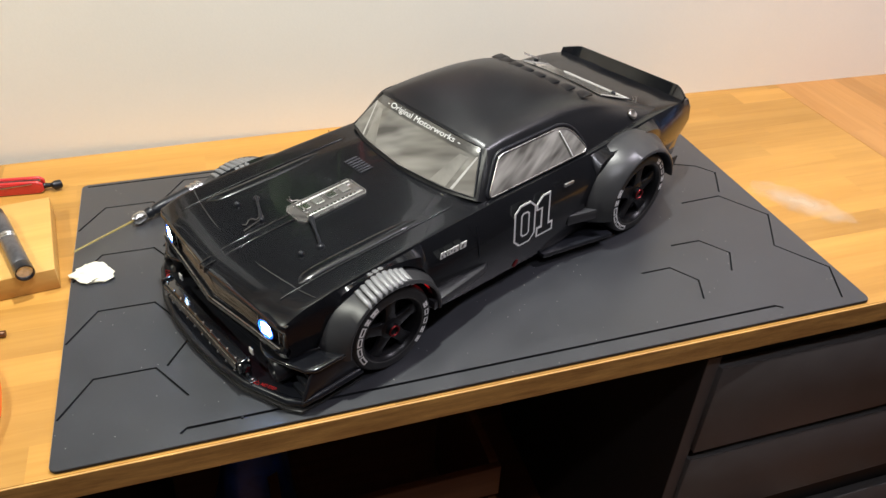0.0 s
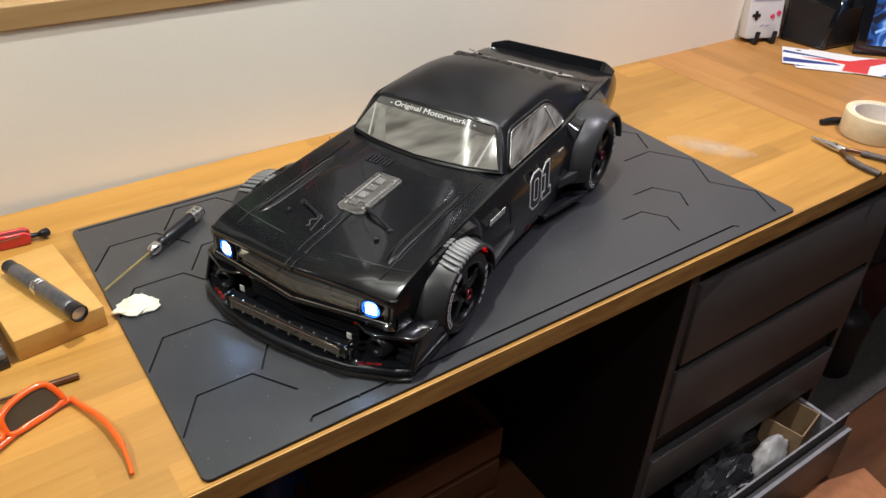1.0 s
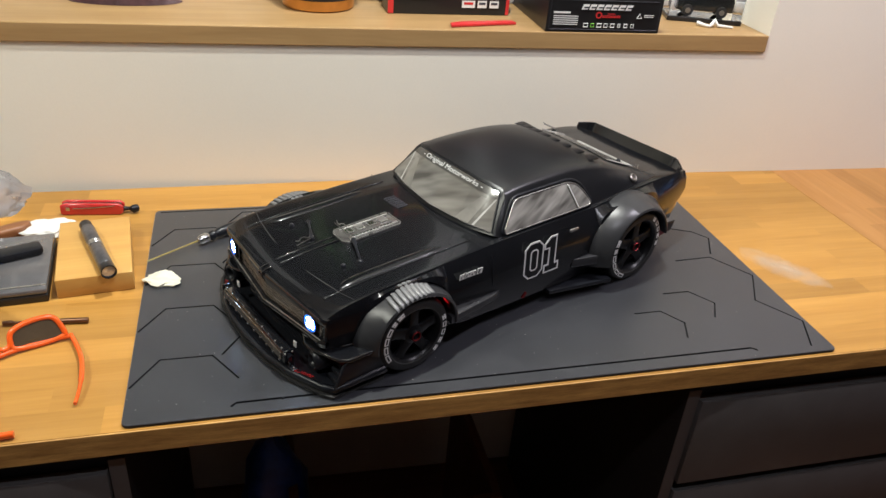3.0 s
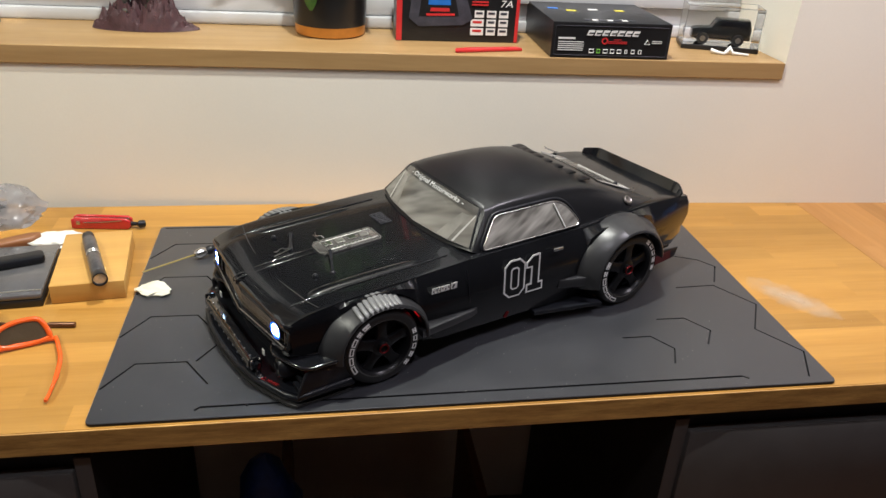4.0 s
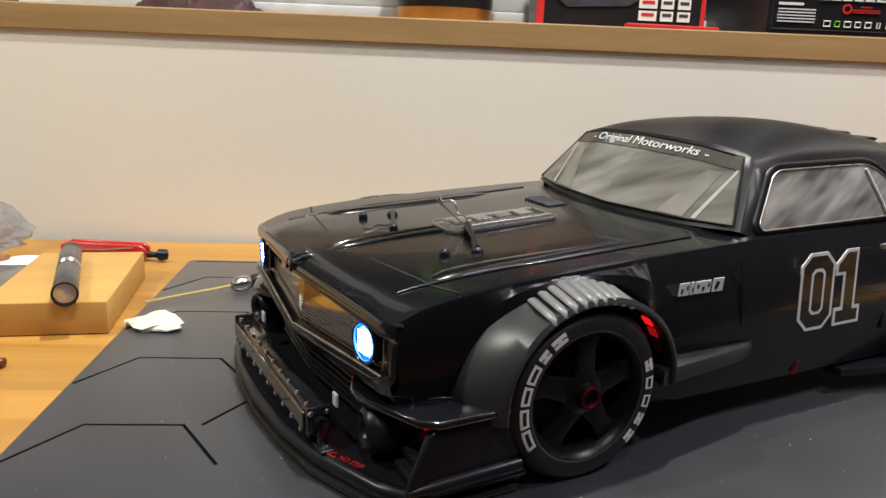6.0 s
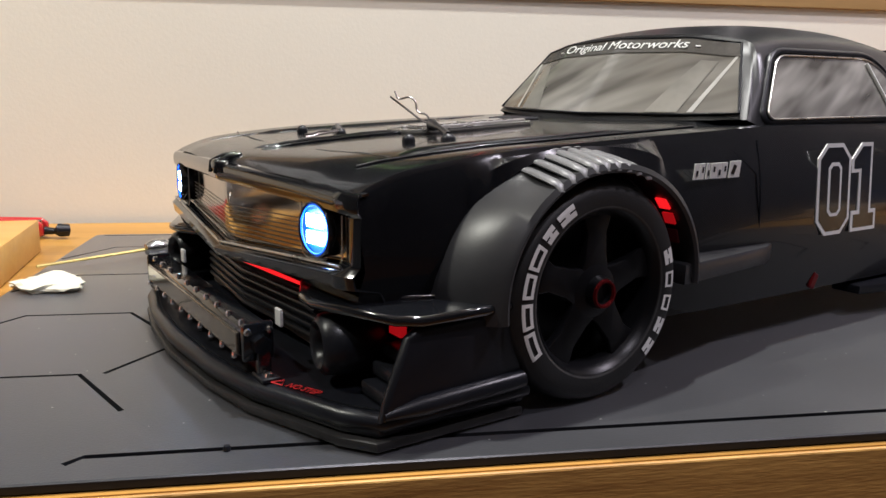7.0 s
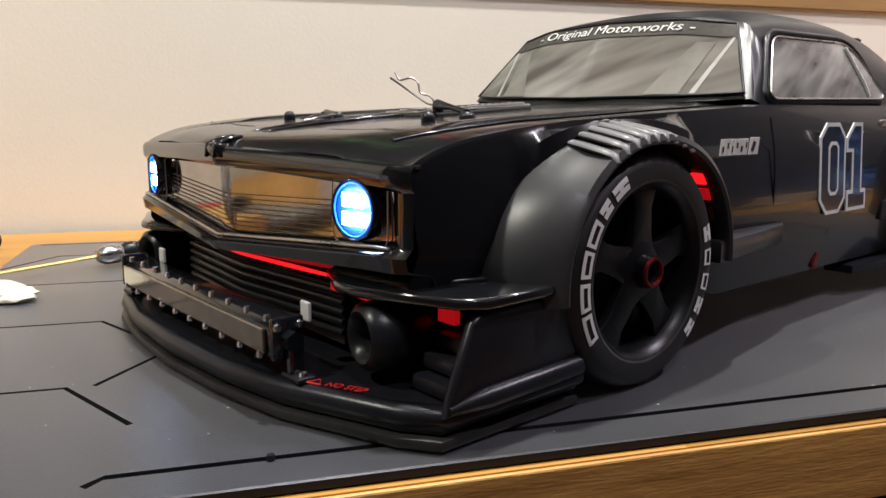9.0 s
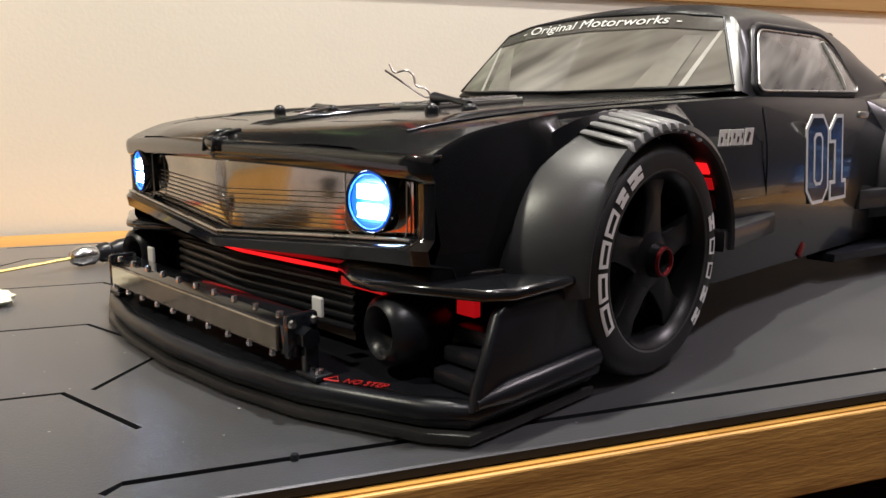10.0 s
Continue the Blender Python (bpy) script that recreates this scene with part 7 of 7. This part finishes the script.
for x0, z0, x1, z1, r in ((0.035, 0.050, 0.120, 0.098, 0.006), (0.060, 0.058, 0.170, 0.090, 0.009), (0.075, 0.088, 0.200, 0.112, 0.007)):
    part("picture_band", box((math.hypot(x1 - x0, z1 - z0), 0.0005, r), ((x0 + x1) / 2, -0.0012 - r / 20, (z0 + z1) / 2), rot=(0, -math.degrees(math.atan2(z1 - z0, x1 - x0)), 0)), M_BANDGLOW, tab)

# folded flag papers
M_PAPER = material("white_paper", (0.76, 0.75, 0.73), 0.7, spread=0.03, scale=60, bump=0.05)
M_FLAGRED = material("flag_red_print", (0.62, 0.045, 0.04), 0.6, spread=0.06, scale=60, bump=0.02)
M_FLAGBLUE = material("flag_blue_print", (0.030, 0.050, 0.22), 0.6, spread=0.06, scale=60, bump=0.02)
for k, (x, y, r) in enumerate(((1.590, 0.285, -60), (1.566, 0.310, -47), (1.555, 0.326, -55))):
    fl = thing("flag_paper", "folded paper with a red, white and blue flag print", "paper", pose(x, y, 0.0006 + 0.0012 * k, 0, 0, r), group="flag papers")
    part("sheet", box((0.240, 0.112, 0.0008), (0, 0, 0.0004)), M_PAPER, fl)
    for nm, pts, m in (("print", [(-0.117, 0.012), (-0.117, 0.024), (-0.01, 0.010), (-0.01, 0.007)], M_FLAGBLUE), ("print", [(-0.09, 0.033), (-0.082, 0.036), (-0.078, 0.031), (-0.086, 0.028)], M_PRINT_GREY), ("print", [(0.098, 0.018), (0.106, 0.020), (0.106, 0.012), (0.097, 0.011)], M_PRINT_GREY), ("print", [(-0.117, -0.036), (-0.117, -0.014), (-0.01, -0.012), (0.0, -0.018)], M_FLAGBLUE),
                       ("print", [(-0.08, 0.0), (0.02, 0.012), (0.07, 0.042), (0.115, 0.042), (0.06, 0.0), (0.05, -0.042), (0.0, -0.042), (0.01, -0.008)], M_FLAGRED), ("print", [(0.075, -0.042), (0.112, -0.042), (0.112, -0.012)], M_FLAGBLUE)):
        part(nm, prism([(a * 1.01, b * 1.3) for a, b in pts], 0.0009, 0.0011), m, fl)

# roll of masking tape
tape = thing("masking_tape", "roll of cream masking tape", "tape roll", pose(1.271, 0.089, 0.0006))
M_TAPE = material("cream_crepe_tape", (0.68, 0.55, 0.36), 0.7, spread=0.06, scale=60, bump=0.2, fine=500)
part("tape", lathe([(0.042, 0), (0.054, 0), (0.0545, 0.001), (0.0545, 0.041), (0.054, 0.042), (0.042, 0.042)], n=56, closed=True), M_TAPE, tape, smooth=40)
part("core", lathe([(0.0395, 0.001), (0.0418, 0.001), (0.0418, 0.041), (0.0395, 0.041)], n=56, closed=True), M_PAPER, tape, smooth=40)

# long-nosed pliers
M_GRIP = material("worn_grey_grip", (0.050, 0.042, 0.040), 0.6, spread=0.3, scale=90, bump=0.15, second=(0.095, 0.075, 0.066))
pl = thing("pliers", "long-nosed pliers with dark grey handles", "pliers", pose(1.151, 0.088, 0.0006))
for s, e in ((-1, Vector((-0.026, -0.098, 0.006))), (1, Vector((0.034, -0.104, 0.006)))):
    part("jaw", sweep([(0.0015 + s * 0.0012, 0.044, 0.006), (s * 0.003, 0.015, 0.0065), (s * 0.004, 0.0, 0.0065), (-s * -0.004, -0.018, 0.0065)], [0.0014, 0.0036, 0.0055, 0.0045], n=8), M_STEEL, pl, smooth=50)
    mid = e * 0.42 + Vector((s * 0.009, 0, 0.0035))
    part("arm", sweep([(s * 0.005, -0.016, 0.0065), tuple(mid)], [0.0045, 0.0036], n=8), M_BRONZE, pl, "bare brown steel arm", smooth=50)
    part("grip", sweep([tuple(mid * 0.86), tuple(e * 0.7 + Vector((s * 0.0085, 0, 0.002))), tuple(e)], [0.0056, 0.0070, 0.0056], n=12, steps=5, flat=0.8), M_GRIP, pl, "worn brown-grey grip", smooth=60)
part("pivot", lathe([(0, 0.0135), (0.0035, 0.013), (0.004, 0.010)], n=16), M_STEEL, pl)
cutr = thing("side_cutter", "black handled side cutter under the tape roll", "side cutter", pose(1.256, 0.144, 0.0006, 0, 0, -28))
part("handle", sweep([(-0.036, 0.0, 0.006), (-0.01, 0.004, 0.007), (0.02, 0.0, 0.007)], [0.005, 0.0065, 0.0055], n=10), M_PLASTIC, cutr, smooth=60)

# pale worn patch on the desk beside the mat
M_STAIN = bpy.data.materials.new("pale_worn_patch")
M_STAIN.use_nodes = True
nt = M_STAIN.node_tree
pb = nt.nodes["Principled BSDF"]
pb.inputs["Base Color"].default_value, pb.inputs["Roughness"].default_value = (0.62, 0.48, 0.32, 1), 0.6
tc = nt.nodes.new("ShaderNodeTexCoord")
nz = nt.nodes.new("ShaderNodeTexNoise")
nz.inputs["Scale"].default_value, nz.inputs["Detail"].default_value = 45, 5
ln = nt.nodes.new("ShaderNodeVectorMath")
ln.operation = "LENGTH"
sc = nt.nodes.new("ShaderNodeMapping")
sc.inputs["Scale"].default_value = (10, 27, 0)
nt.links.new(tc.outputs["Object"], sc.inputs[0])
nt.links.new(sc.outputs[0], ln.inputs[0])
nt.links.new(tc.outputs["Object"], nz.inputs["Vector"])
ad = nt.nodes.new("ShaderNodeMath")
ad.operation = "ADD"
nt.links.new(ln.outputs["Value"], ad.inputs[0])
nt.links.new(nz.outputs["Fac"], ad.inputs[1])
mr = nt.nodes.new("ShaderNodeMapRange")
mr.inputs[1].default_value, mr.inputs[2].default_value, mr.inputs[3].default_value, mr.inputs[4].default_value = 0.45, 1.35, 0.5, 0.0
nt.links.new(ad.outputs[0], mr.inputs[0])
nt.links.new(mr.outputs[0], pb.inputs["Alpha"])
patch = part("worn_patch", box((0.20, 0.12, 0.0003)), M_STAIN, desk, "pale worn patch")
patch.location = (0.974, 0.206, 0.0006)
patch.rotation_euler = (0, 0, radians(-58))

# ---- oak staves of the desk top ----
staves = random.Random(11)
SW = 0.0425
y = DESK_F + 0.0005
row = 0
meshes = {}
while y < 0.575:
    w = min(SW, 0.596 - y)
    x = -0.9 + staves.uniform(-0.22, 0.0)
    while x < JOIN - 0.0005:
        l = staves.choice((0.26, 0.34, 0.42, 0.5))
        x1 = min(x + l, JOIN)
        x = max(x, -0.9)
        key = (round(x1 - x, 3), round(w, 3), row == 0)
        if key not in meshes:
            bm = box((x1 - x, w, 0.0075), (0, 0, -0.00375))
            me = bpy.data.meshes.new("stave")
            bm.to_mesh(me)
            bm.free()
            me.materials.append(M_OAK)
            meshes[key] = me
        ob = new("stave", meshes[key])
        ob.parent = desk
        ob.location = ((x + x1) / 2, y + w / 2, 0)
        x = x1
    y += w
    row += 1
x = JOIN + 0.0006
while x < 1.98:
    y = DESK_F + 0.0005
    yy = y - staves.uniform(0.0, 0.25)
    while yy < 0.575:
        l = staves.choice((0.26, 0.34, 0.42))
        a, b = max(yy, y), min(yy + l, 0.572)
        if b - a > 0.01:
            key = (round(b - a, 3), "return")
            if key not in meshes:
                bm = box((SW, b - a, 0.0075), (0, 0, -0.00375))
                me = bpy.data.meshes.new("stave")
                bm.to_mesh(me)
                bm.free()
                me.materials.append(M_OAK_END)
                meshes[key] = me
            ob = new("stave", meshes[key])
            ob.parent = desk
            ob.location = (x + SW / 2, (a + b) / 2, 0)
        yy += l
    x += SW
